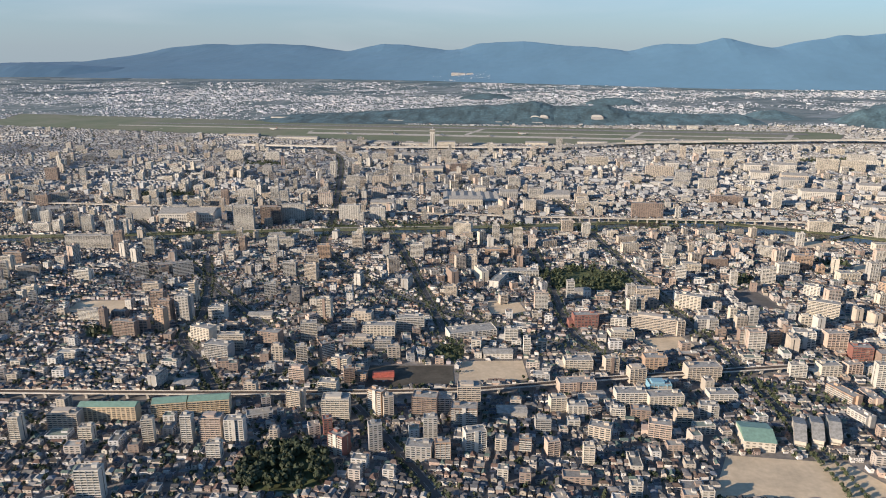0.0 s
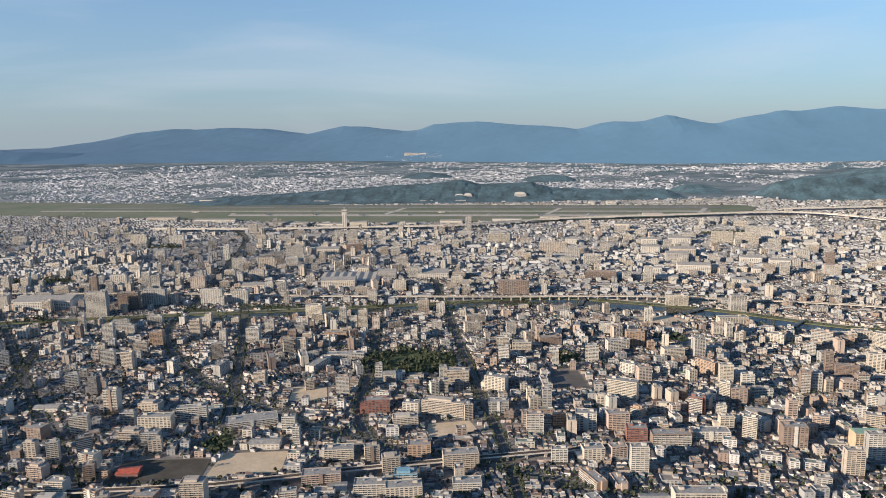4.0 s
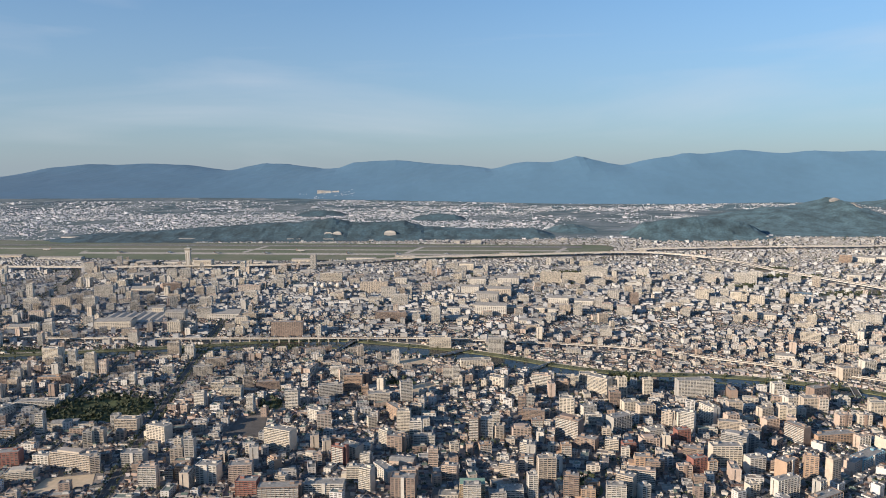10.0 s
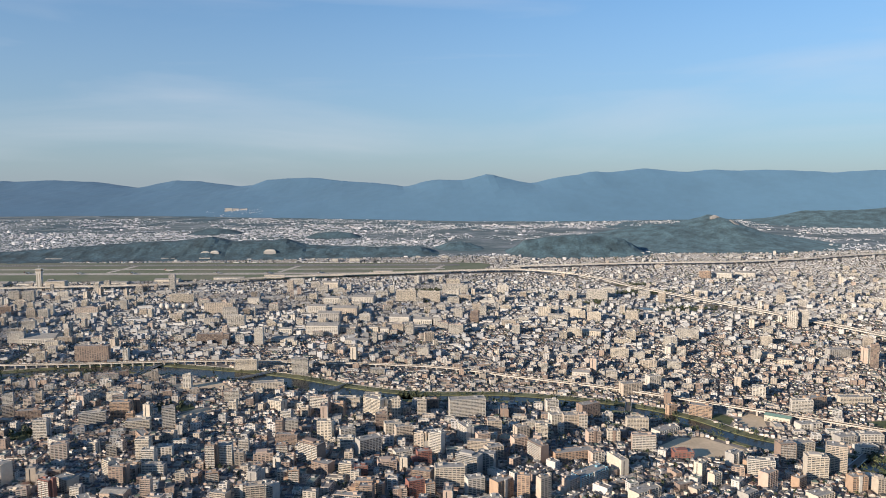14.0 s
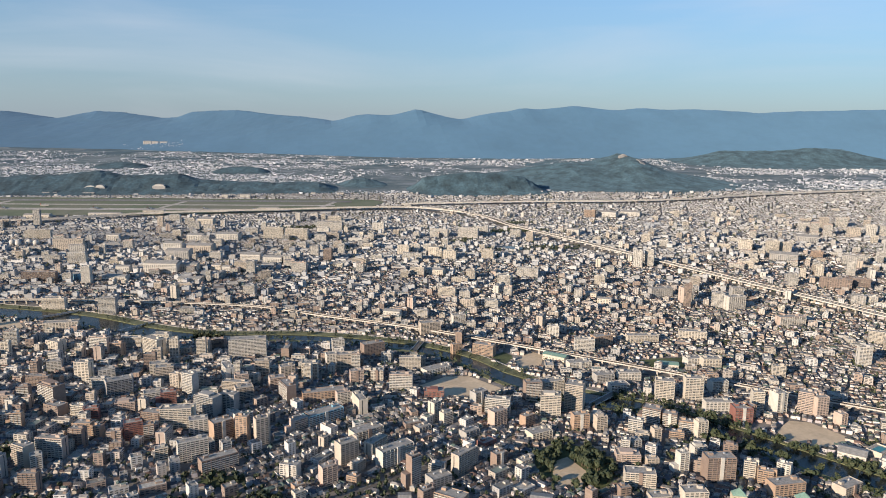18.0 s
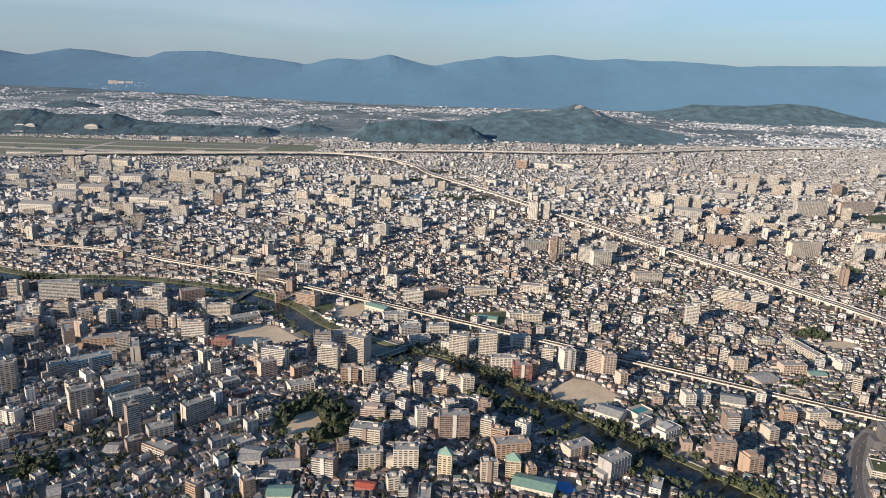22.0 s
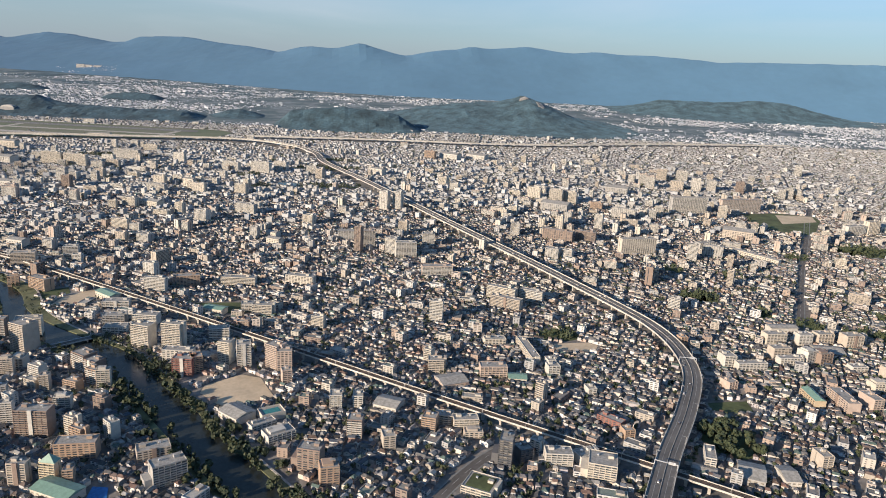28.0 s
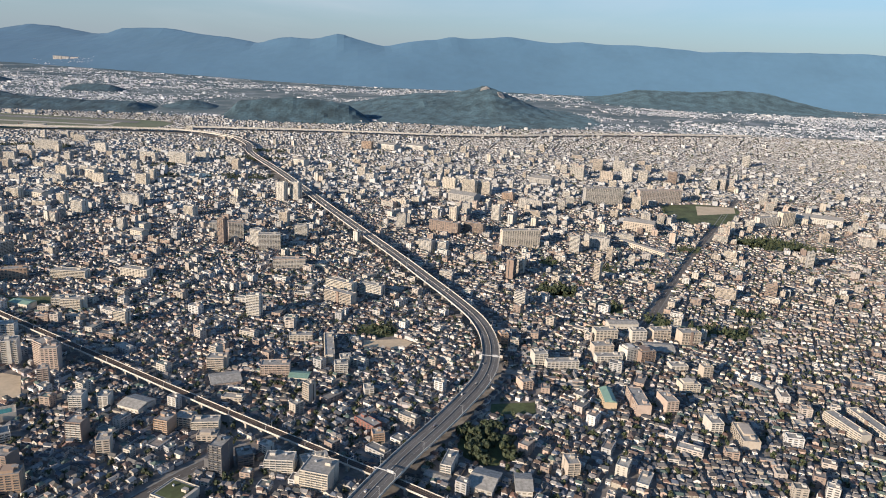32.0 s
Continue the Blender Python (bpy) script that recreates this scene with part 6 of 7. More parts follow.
hall(-531, 889, 24, 11.7, "grey", d=15)
block(-508, 817, 15, 12, "cream")
hall(-587, 836, 42, 11.7, "cream", d=22)
block(-438, 854, 15, 9, "cream")
block(-335, 790, 6, 11, "white")
block(-368, 1183, 38, 12, "cream")
block(-264, 1031, 22, 13, "grey")
block(-246, 970, 24, 13, "white")
block(-325, 1146, 17, 9, "pink")
block(-280, 980, 21, 9, "grey")
block(-200, 1267, 10, 18, "tan")
block(-159, 1314, 17, 10, "white")
hall(-129, 1302, 27, 12.5, "cream", d=16)
block(-113, 1228, 20, 10, "grey")
block(-153, 1158, 13, 12, "cream")
hall(-248, 1151, 19, 10.2, "white", d=11)
block(-207, 1075, 14, 11, "pink")
hall(-140, 1056, 27, 11.3, "white", d=16)
hall(-121, 1137, 25, 10.2, "white", d=15)
block(-81, 1083, 14, 9, "grey")
hall(-98, 1030, 36, 11.9, "tan", d=21)
hall(-71, 1134, 35, 11.1, "white", d=21)
block(-70, 980, 16, 9, "white")
block(-255, 862, 39, 11, "brown")
hall(-223, 870, 20, 8.1, "blue", d=12)
hall(-173, 908, 17, 8.4, "white", d=10)
block(-234, 1043, 8, 11, "white")
block(-21, 1210, 8, 15, "white")
block(-39, 1192, 21, 9, "grey")
block(-1, 1142, 33, 16, "cream")
block(36, 1134, 37, 15, "cream")
block(74, 1115, 19, 9, "grey")
block(94, 1125, 21, 10, "tan")
block(33, 1347, 9, 12, "white")
block(102, 1327, 27, 9, "cream")
block(29, 942, 12, 9, "grey")
hall(-21, 968, 28, 8.9, "white", d=17)
hall(10, 946, 26, 8.7, "white", d=16)
block(46, 878, 19, 12, "pink")
block(-6, 771, 13, 9, "grey")
block(-14, 881, 11, 14, "grey")
hall(-45, 893, 11, 8.3, "white", d=9)
block(-28, 896, 15, 11, "tan")
block(70, 1020, 15, 8, "white")
block(309, 945, 18, 11, "cream")
hall(236, 974, 16, 13.2, "cream", d=9)
block(254, 948, 19, 10, "cream")
block(83, 958, 12, 13, "brown")
block(193, 842, 18, 10, "cream")
hall(217, 844, 23, 8.0, "cream", d=14)
block(256, 813, 11, 11, "cream")
block(200, 943, 28, 9, "grey")
block(111, 682, 6, 10, "pink")
block(172, 651, 11, 8, "grey")
block(227, 684, 11, 8, "tan")
hall(142, 655, 17, 8.2, "white", d=10)
block(250, 678, 14, 8, "grey")
block(-192, 1353, 19, 11, "white")
block(-143, 1259, 20, 11, "grey")
block(-101, 1103, 13, 11, "grey")
hall(-120, 986, 31, 13.1, "grey", d=18)
hall(-92, 903, 21, 10.0, "cream", d=12)
block(-46, 909, 5, 10, "tan")
block(33, 912, 14, 9, "pink")
hall(-59, 905, 12, 8.0, "cream", d=9)
block(65, 993, 13, 12, "grey")
block(79, 1153, 20, 13, "white")
block(46, 1046, 14, 9, "grey")
block(100, 1040, 13, 10, "tan")
block(175, 1210, 21, 12, "white")
block(64, 1366, 15, 10, "grey")
block(193, 991, 18, 11, "cream")
block(231, 1002, 12, 10, "white")
block(248, 981, 9, 12, "cream")
block(347, 1148, 23, 12, "white")
block(288, 772, 16, 12, "white")
block(311, 989, 8, 10, "cream")
block(406, 767, 13, 10, "cream")
block(353, 700, 9, 11, "grey")
hall(371, 705, 12, 7.1, "cream", d=9)
hall(375, 677, 15, 7.5, "cream", d=9)
block(398, 1118, 19, 11, "grey")
block(411, 1077, 12, 13, "tan")
hall(504, 1125, 21, 11.3, "white", d=13)
block(601, 1049, 14, 11, "cream")
block(613, 1010, 14, 9, "white")
block(723, 962, 20, 14, "cream")
block(746, 929, 19, 17, "cream")
block(767, 929, 19, 15, "cream")
block(793, 890, 16, 9, "orange")
hall(731, 873, 37, 11.2, "grey", d=22)
block(680, 769, 7, 11, "cream")
block(700, 764, 9, 15, "cream")
block(716, 713, 23, 10, "brown")
block(951, 1071, 14, 18, "pink")
block(991, 1057, 21, 14, "tan")
block(1027, 1060, 16, 18, "white")
block(1054, 1061, 16, 16, "grey")
block(1101, 1053, 14, 16, "brown")
block(1125, 1065, 11, 14, "grey")
block(955, 1110, 14, 16, "pink")
block(1013, 1162, 17, 17, "tan")
block(1053, 1165, 20, 15, "white")
block(941, 1126, 11, 12, "white")
hall(876, 1019, 34, 10.0, "grey", d=21)
block(810, 836, 31, 12, "grey")
hall(916, 732, 35, 11.6, "tan", d=21)
block(957, 849, 12, 15, "cream")
hall(1146, 789, 36, 9.0, "cream", d=21)
hall(1181, 779, 46, 9.7, "white", d=22)
block(1016, 722, 18, 7, "white")
block(1150, 1011, 11, 13, "grey")
block(1164, 1012, 12, 15, "grey")
block(1179, 1014, 12, 13, "grey")
block(1348, 1262, 14, 18, "white")
block(935, 766, 11, 12, "grey")
block(705, 779, 8, 13, "tan")
block(721, 797, 10, 13, "grey")
block(643, 835, 21, 9, "cream")
block(665, 850, 11, 9, "cream")
block(616, 1338, 22, 13, "orange")
hall(713, 1349, 39, 9.6, "white", d=22)
hall(657, 1337, 38, 11.7, "white", d=22)
block(-925, 617, 9, 18, "brown")
block(-862, 629, 9, 9, "white")
block(-718, 603, 12, 12, "orange")
block(656, 642, 14, 9, "grey")
block(671, 641, 12, 8, "white")
# blocks round the square by the river
block(34.1, 393.7, 8.0, 14, "tan", d=5.0, turn=0.42, centred=True)
block(84.4, 359.4, 11.7, 12, "tan", d=7.3, turn=0.50, centred=True)
block(112.0, 356.5, 22.0, 9, "white", d=7.0, turn=0.51, centred=True)
block(119.3, 329.9, 6.6, 15, "brown", d=5.0, turn=0.55, centred=True)
block(123.7, 312.2, 7.5, 6, "brown", d=5.0, turn=0.51, centred=True)
block(136.8, 309.8, 16.3, 4, "orange", d=8.5, turn=-0.66, centred=True)
block(73.3, 336.4, 8.7, 10, "pink", d=5.4, turn=0.43, centred=True)
block(52.9, 348.8, 10.2, 7, "white", d=6.3, turn=-0.41, centred=True)
block(57.6, 331.4, 6.2, 4, "orange", d=5.0, turn=0.47, centred=True)
block(171.1, 344.5, 8.4, 7, "brown", d=5.2, turn=0.47, centred=True)
block(162.0, 384.4, 11.3, 4, "grey", d=7.0, turn=0.52, centred=True)
block(170.5, 372.8, 10.6, 2, "red", d=6.5, turn=0.58, centred=True)
block(185.3, 341.0, 7.5, 4, "cream", d=5.0, turn=0.47, centred=True)
block(205.2, 376.9, 15.2, 4, "cream", d=8.5, turn=0.33, centred=True)
hall(182.0, 297.5, 10.3, 2.5, "white", d=9.0, turn=0.04, centred=True)
hall(199.5, 289.0, 14.9, 2.2, "white", d=9.0, turn=-0.01, centred=True)
block(207.7, 294.6, 4.2, 8, "brown", d=5.0, turn=0.47, centred=True)
block(134.0, 341.1, 7.7, 5, "white", d=5.0, turn=-0.52, centred=True)
block(133.0, 328.1, 12.6, 5, "grey", d=7.8, turn=0.43, centred=True)
block(160.7, 267.7, 6.5, 7, "orange", d=5.0, turn=-0.67, centred=True)
hall(198.6, 264.9, 11.5, 2.8, "green", d=9.0, turn=-0.11, centred=True)
block(184.0, 265.9, 5.9, 8, "orange", d=5.0, turn=0.47, centred=True)
hall(112.7, 314.8, 6.4, 1.8, "white", d=9.0, turn=-0.11, centred=True)
hall(97.8, 276.3, 5.2, 3.0, "grey", d=9.0, turn=0.31, centred=True)
block(87.3, 336.6, 6.4, 4, "orange", d=5.0, turn=-0.59, centred=True)
block(247.1, 379.5, 7.5, 9, "tan", d=5.0, turn=0.12, centred=True)
block(267.4, 370.8, 8.9, 9, "white", d=5.5, turn=-0.55, centred=True)
block(275.4, 359.3, 4.9, 8, "tan", d=5.0, turn=0.06, centred=True)
block(289.8, 359.9, 9.0, 5, "orange", d=5.6, turn=-0.44, centred=True)
block(300.5, 366.6, 10.3, 8, "orange", d=6.4, turn=-0.49, centred=True)
block(306.2, 360.5, 7.3, 10, "cream", d=5.0, turn=0.12, centred=True)
block(250.0, 347.0, 5.4, 8, "white", d=5.0, turn=-0.50, centred=True)
block(256.2, 348.6, 6.9, 7, "grey", d=5.0, turn=0.21, centred=True)
block(259.5, 331.6, 7.0, 4, "tan", d=5.0, turn=-0.10, centred=True)
block(247.1, 337.5, 13.9, 5, "pink", d=8.5, turn=-0.24, centred=True)
block(271.9, 320.0, 5.8, 11, "white", d=5.0, turn=0.12, centred=True)
block(288.7, 310.3, 16.2, 12, "brown", d=8.5, turn=-0.10, centred=True)
block(292.1, 337.9, 8.5, 6, "white", d=5.2, turn=0.07, centred=True)
block(306.9, 308.8, 6.1, 9, "cream", d=5.0, turn=-0.51, centred=True)
block(312.2, 301.6, 8.0, 7, "orange", d=5.0, turn=-0.56, centred=True)
block(312.3, 336.3, 7.8, 6, "brown", d=5.0, turn=-0.46, centred=True)
block(326.2, 305.2, 7.3, 8, "white", d=5.0, turn=-0.83, centred=True)
block(315.2, 288.8, 18.6, 7, "orange", d=8.5, turn=0.04, centred=True)
block(277.6, 273.3, 7.0, 10, "green", d=5.0, turn=-0.32, centred=True)
block(310.7, 268.5, 7.5, 8, "green", d=5.0, turn=-0.24, centred=True)
block(298.2, 267.0, 8.3, 9, "tan", d=5.1, turn=-0.11, centred=True)
block(241.3, 309.2, 16.5, 8, "cream", d=8.5, turn=-0.31, centred=True)
block(219.3, 281.5, 11.3, 8, "brown", d=7.0, turn=-0.37, centred=True)
block(241.1, 286.1, 10.9, 7, "tan", d=6.8, turn=-0.02, centred=True)
block(259.3, 284.2, 12.7, 9, "cream", d=7.9, turn=-0.11, centred=True)
block(228.6, 301.0, 6.1, 5, "brown", d=5.0, turn=0.08, centred=True)
block(251.0, 264.3, 6.0, 6, "cream", d=5.0, turn=0.12, centred=True)
block(255.3, 259.1, 4.7, 3, "white", d=5.0, turn=-0.11, centred=True)
block(319.0, 266.5, 4.5, 6, "orange", d=5.0, turn=0.11, centred=True)

hall(507.1, 361.9, 16.8, 2.6, "pink", d=14, turn=0.29, label="wide flat pink-fronted store with a grey roof", centred=True)
top = block(503.9, 249.8, 14.7, 3, "cream", d=14, turn=-0.55, style=0, centred=True)
part("roof_garden", Solid().box(-5.9, 5.9, -5.6, 5.6, 3.68, 3.8).mesh("roof_garden", grass), top, label="green lawn planted on the roof")
hall(318, 251, 20, 4.2, "green", d=11, turn=-0.5, label="hall with a dull green sheet roof by the river")
hall(238, 262, 9, 3.4, "red", d=6, turn=-0.4, label="shop with a bright red sign front")
hall(183, 296, 11, 2.6, "white", d=11, turn=-0.4, label="square low building with a pale flat roof")
def on_slope(x, y):
    return float(np.max([rise(x, y), front_shape(np.array([x]), np.array([y]))[0], range_shape(np.array([x]), np.array([y]))[0]])) - 1


for x, w, h in ((-682, 34, 15), (-648, 26, 11), (-612, 30, 7)):
    hall(x, 3392, w, h, "white", d=12, turn=0.05, label="large white building high on the slope").location[2] = on_slope(x, 3392) - 1.0
pool_house = tagged(new("pool_building", Solid().box(-6.5, 6.5, -4.5, 4.5, 0, 3.6, 0, 1).mesh("pool_building", [wall_mat["cream"], roof_grey])), "cream school building with a swimming pool on its roof", "school building")
pool_house.location, pool_house.rotation_euler[2] = (402.5, 323, 0), 0.42
part("pool", Solid().box(-4.6, 4.6, -2.4, 2.4, 3.6, 3.68).mesh("pool", material("pool water", [(0.05, 0.20, 0.19)], 0.15, bump=0)), pool_house, label="teal pool water")
for s_ in (-1, 1):
    part("parapet", Solid().box(-6.5, 6.5, s_ * 4.35 - 0.15, s_ * 4.35 + 0.15, 3.6, 4.3).mesh("parapet", wall_mat["cream"]), pool_house)
    part("end_parapet", Solid().box(s_ * 6.35 - 0.15, s_ * 6.35 + 0.15, -4.2, 4.2, 3.6, 4.3).mesh("end_parapet", wall_mat["cream"]), pool_house)
take_polygon(rectangle(402.5, 323, 13, 9, 0.42, 1.0))
me = polygon([(330, 252), (339, 251), (337, 261), (330, 262)], 0.2)
me.materials.append(material("blue court", [(0.03, 0.16, 0.42)], 0.7))
take_polygon([(329, 251), (340, 250), (338, 262), (329, 263)])
structure("court", me, "small bright blue sports court", "sports court")
# school rows beside the large sports ground
for k in range(3):
    hall(-404 + k * 9.5, 284 + k * 1.5, 5.2, 5.2, "cream", d=26, turn=-0.35)
hall(-428, 282, 15, 5.5, "green", d=20, turn=-0.12, label="cream school gym with pale green roof")
hall(-372, 246, 16, 5.0, "green", d=14, turn=-0.3, label="school hall with teal green roof")
hall(-629, 350, 12.5, 3.0, "red", d=9, turn=0.12, label="low stand with a red roof")
for k in range(7):
    hall(-612 + k * 11.2, 880, 60, 5.5, "grey", d=10.6, turn=math.pi / 2 + 0.05, label="long grey train shed with a ridged roof")
hall(-470, 890, 40, 8, "white", d=30, turn=0.02, label="white depot workshop hall")

# ---------------------------------------------------------------- the city around: plots in districts


def in_view(x, y, margin=20):
    return (x > -650 - 0.70 * y - margin) & (x < 660 + 0.82 * y + margin)


def plots(y_from, y_to, spacing, pitch_u, pitch_v, lane, seed):
    """Plots in rows along lanes, district by district. Returns x, y and turn."""
    rng = np.random.default_rng(seed)
    cx, cy = np.meshgrid(np.arange(-2000, 2200, spacing), np.arange(y_from - spacing, y_to + spacing, spacing))
    c = np.column_stack((cx.ravel(), cy.ravel())) + rng.uniform(-0.32, 0.32, (cx.size, 2)) * spacing
    c = c[in_view(c[:, 0], c[:, 1], spacing)]
    found = []
    for n, (x, y) in enumerate(c):
        t = float(street_turn(x, y)) + rng.choice((0, 0, 0.12, -0.12, 0.3, -0.2)) + rng.uniform(-0.05, 0.05)
        half = spacing * 0.95
        us = np.arange(-half, half, pitch_u)
        us = us + np.floor((us + half) / (pitch_u * 8)) * lane * 0.9
        vs = np.arange(-half, half, pitch_v)
        vs = vs + np.floor((vs + half) / (pitch_v * 2)) * lane
        u, v = np.meshgrid(us, vs)
        u, v = u.ravel() + rng.uniform(-0.5, 0.5, u.size), v.ravel() + rng.uniform(-0.45, 0.45, u.size)
        X, Y = x + u * math.cos(t) - v * math.sin(t), y + u * math.sin(t) + v * math.cos(t)
        near = np.argmin((X[:, None] - c[None, :, 0]) ** 2 + (Y[:, None] - c[None, :, 1]) ** 2, 1)
        ok = (near == n) & (Y >= y_from) & (Y < y_to) & in_view(X, Y)
        found.append(np.column_stack((X[ok], Y[ok], np.full(ok.sum(), t))))
    return np.concatenate(found)


def share(x, y, table):
    """Blend of values of places: how much of something stands round there."""
    w = np.array([np.exp(-((x - a) / ra) ** 2 - ((y - b) / rb) ** 2) for a, b, ra, rb, _ in table])
    v = np.array([r[4] for r in table])[:, None]
    return (w * v).sum(0)


TALL = ((-950, 950, 380, 330, 0.040), (1000, 1080, 420, 300, 0.016), (-60, 450, 240, 110, 0.018), (-560, 330, 260, 110, 0.007), (300, 370, 110, 90, 0.008), (-650, 640, 300, 140, 0.014), (-300, 560, 160, 150, 0.008), (-500, 1050, 500, 260, 0.030), (200, 1100, 400, 260, 0.010), (800, 900, 400, 300, 0.010))
LOW = ((-200, 450, 500, 300, 0.10), (-500, 900, 700, 500, 0.12), (500, 900, 700, 400, 0.07))

SHAPES = [(7, 5, 7, 0), (9.5, 5.4, 9, 1), (12, 5.4, 8, 0), (6.4, 5.8, 11, 2), (8.8, 5.4, 11, 0), (11, 5.8, 12, 1), (17, 5.6, 10, 0), (5.6, 5.6, 13, 1), (20, 6, 8, 0), (8, 5, 6, 2), (10, 6, 14, 0), (15, 6, 7, 1), (6, 4.6, 6, 2), (5.4, 5, 9, 0)]


def full_block(w, d, n, style):
    """The same block as one solid: walls 0, balconies 1, glass 2, roof 3."""
    p = block_pieces(w, d, n, style, True)
    s = Solid()
    one, zero = np.ones((1, 3)), np.zeros(1)

    def put(solid, m, at=(0, 0, 0)):
        c = Solid()
        v, f3, f4, m3, m4 = solid.arrays()
        c.v, c.n = [v], len(v)
        c.f3, c.m3, c.f4, c.m4 = ([f3], [np.full(len(f3), m)], [f4], [np.full(len(f4), m)])
        s.many(c, np.array([at]), zero, one)
    put(p["body"], 0)
    for f in range(n):
        if f:
            put(p["balcony"], 1, (0, 0, f * FLOOR))
        put(p["row"], 2, (0, 0, f * FLOOR))
    if style != 2:
        for c in range(p["k"] + 1):
            put(p["fin"], 1, (-w / 2 + 0.07 + c * (w - 0.14) / p["k"], 0, 0))
    put(p["end"], 2, (w / 2, d * 0.1, 0)), put(p["end"], 2, (-w / 2, d * 0.1, 0)), put(p["roof"], 0), put(p["slab"], 3), put(p["house"], 0, (w * 0.25, 0.6, 0)), put(p["tank"], 3, (-w * 0.25, 0.6, 0))
    return s


near_plots = plots(190, 920, 60, 3.55, 3.75, 1.6, 21)
mid_plots = plots(920, 1660, 130, 6.8, 7.2, 3.0, 22)

tower_colours = ("cream", "white", "tan", "grey", "brown", "pink", "orange", "red")
rng = np.random.default_rng(5)
chosen = [[] for _ in SHAPES]
for group, boost in ((near_plots, 1.0), (mid_plots, 1.9)):
    p = share(group[:, 0], group[:, 1], TALL) * boost * 0.95
    for x, y, t in group[rng.random(len(group)) < p]:
        k = int(rng.integers(len(SHAPES)))
        w, d, n, _ = SHAPES[k]
        t2 = t + (math.pi / 2 if rng.random() < 0.22 else 0)
        if not (x > 560 and y < 440) and free(x, y, w + 1, d + 2, t2):     # only low houses inside the expressway curve
            chosen[k].append((x, y, t2, rng.uniform(0.8, 1.15) if y < 780 else rng.uniform(0.7, 1.1) if x < -420 else rng.uniform(0.5, 0.95)))
            take_polygon(rectangle(x, y, w, d, t2, 0.5))
for c, colour in enumerate(tower_colours):
    s = Solid()
    for _, x, y, w, d, n, style, turn in [j for j in joined if j[0] == colour]:
        s.many(full_block(w, d, n, style), np.array([(x, y, 0)]), np.array([turn]), np.ones((1, 3)))
    for k, (w, d, n, style) in enumerate(SHAPES):
        a = np.array(chosen[k][c::6] if c < 6 else [])
        if len(a) and colour == "brown":     # the dark ones stand in the old town
            a = a[a[:, 1] < 650]
        if len(a):
            s.many(full_block(w, d, n, style), np.column_stack((a[:, 0], a[:, 1], rise(a[:, 0], a[:, 1]))), a[:, 2], np.column_stack((np.ones(len(a)), np.ones(len(a)), a[:, 3])))
    if s.n:
        tagged(new("apartment_blocks", s.mesh("apartment_blocks", [wall_mat[colour], wall_mat["white" if c % 2 else colour], glass, roof_grey])),
               "%s apartment blocks with balconies among lower houses" % BLOCK_LABEL[colour], "apartment blocks", kind="stuff")

# low flat-roofed buildings of two to five storeys


def flat_shape(n, w, d, windows=True):
    h = n * FLOOR
    s = Solid()
    i = 0.22
    v = [(-w / 2, -d / 2, 0), (w / 2, -d / 2, 0), (w / 2, d / 2, 0), (-w / 2, d / 2, 0)]
    v += [(x, y, h + 0.4) for x, y, _ in v[:4]]
    v += [(x * (1 - 2 * i / w), y * (1 - 2 * i / d), h + 0.4) for x, y, _ in v[:4]] + [(x * (1 - 2 * i / w), y * (1 - 2 * i / d), h) for x, y, _ in v[:4]]
    f = [(a, (a + 1) % 4, (a + 1) % 4 + 4, a + 4) for a in range(4)] + [(a + 4, (a + 1) % 4 + 4, (a + 1) % 4 + 8, a + 8) for a in range(4)] + [(a + 8, (a + 1) % 4 + 8, (a + 1) % 4 + 12, a + 12) for a in range(4)]
    s.add(v, f, 0)
    s.add(v[12:16], [(0, 1, 2, 3)], 1)
    if windows:
        k = max(2, int(w / 2.2))
        for fl in range(n):
            z = fl * FLOOR
            for c in range(k):
                a, b = -w / 2 + (c + 0.18) * w / k, -w / 2 + (c + 0.8) * w / k
                s.add([(a, -d / 2 - 0.04, z + 0.35), (b, -d / 2 - 0.04, z + 0.35), (b, -d / 2 - 0.04, z + 0.95), (a, -d / 2 - 0.04, z + 0.95)], [(0, 1, 2, 3)], 2)
            for sgn in (-1, 1):
                for c in (-0.2, 0.25):
                    q_ = [(sgn * (w / 2 + 0.04), d * c - 0.4, z + 0.4), (sgn * (w / 2 + 0.04), d * c + 0.4, z + 0.4), (sgn * (w / 2 + 0.04), d * c + 0.4, z + 0.9), (sgn * (w / 2 + 0.04), d * c - 0.4, z + 0.9)]
                    s.add(q_ if sgn > 0 else q_[::-1], [(0, 1, 2, 3)], 2)
    s.box(w * 0.12, w * 0.4, -d * 0.1, d * 0.3, h, h + 1.1, 0, 1)
    return s


LOWS = [(2, 4.0, 3.5), (3, 4.2, 3.6), (2, 3.6, 3.4), (2, 6, 5.5), (3, 5.6, 5), (3, 9, 5.2), (4, 6.4, 5), (4, 10.5, 5.2), (5, 5.6, 5.2), (5, 8, 5.4), (2, 11, 7.5), (3, 13, 6), (6, 6, 5), (2, 22, 13), (3, 18, 9), (2, 30, 11), (4, 26, 7), (2, 16, 16)]
picked = [[] for _ in LOWS]
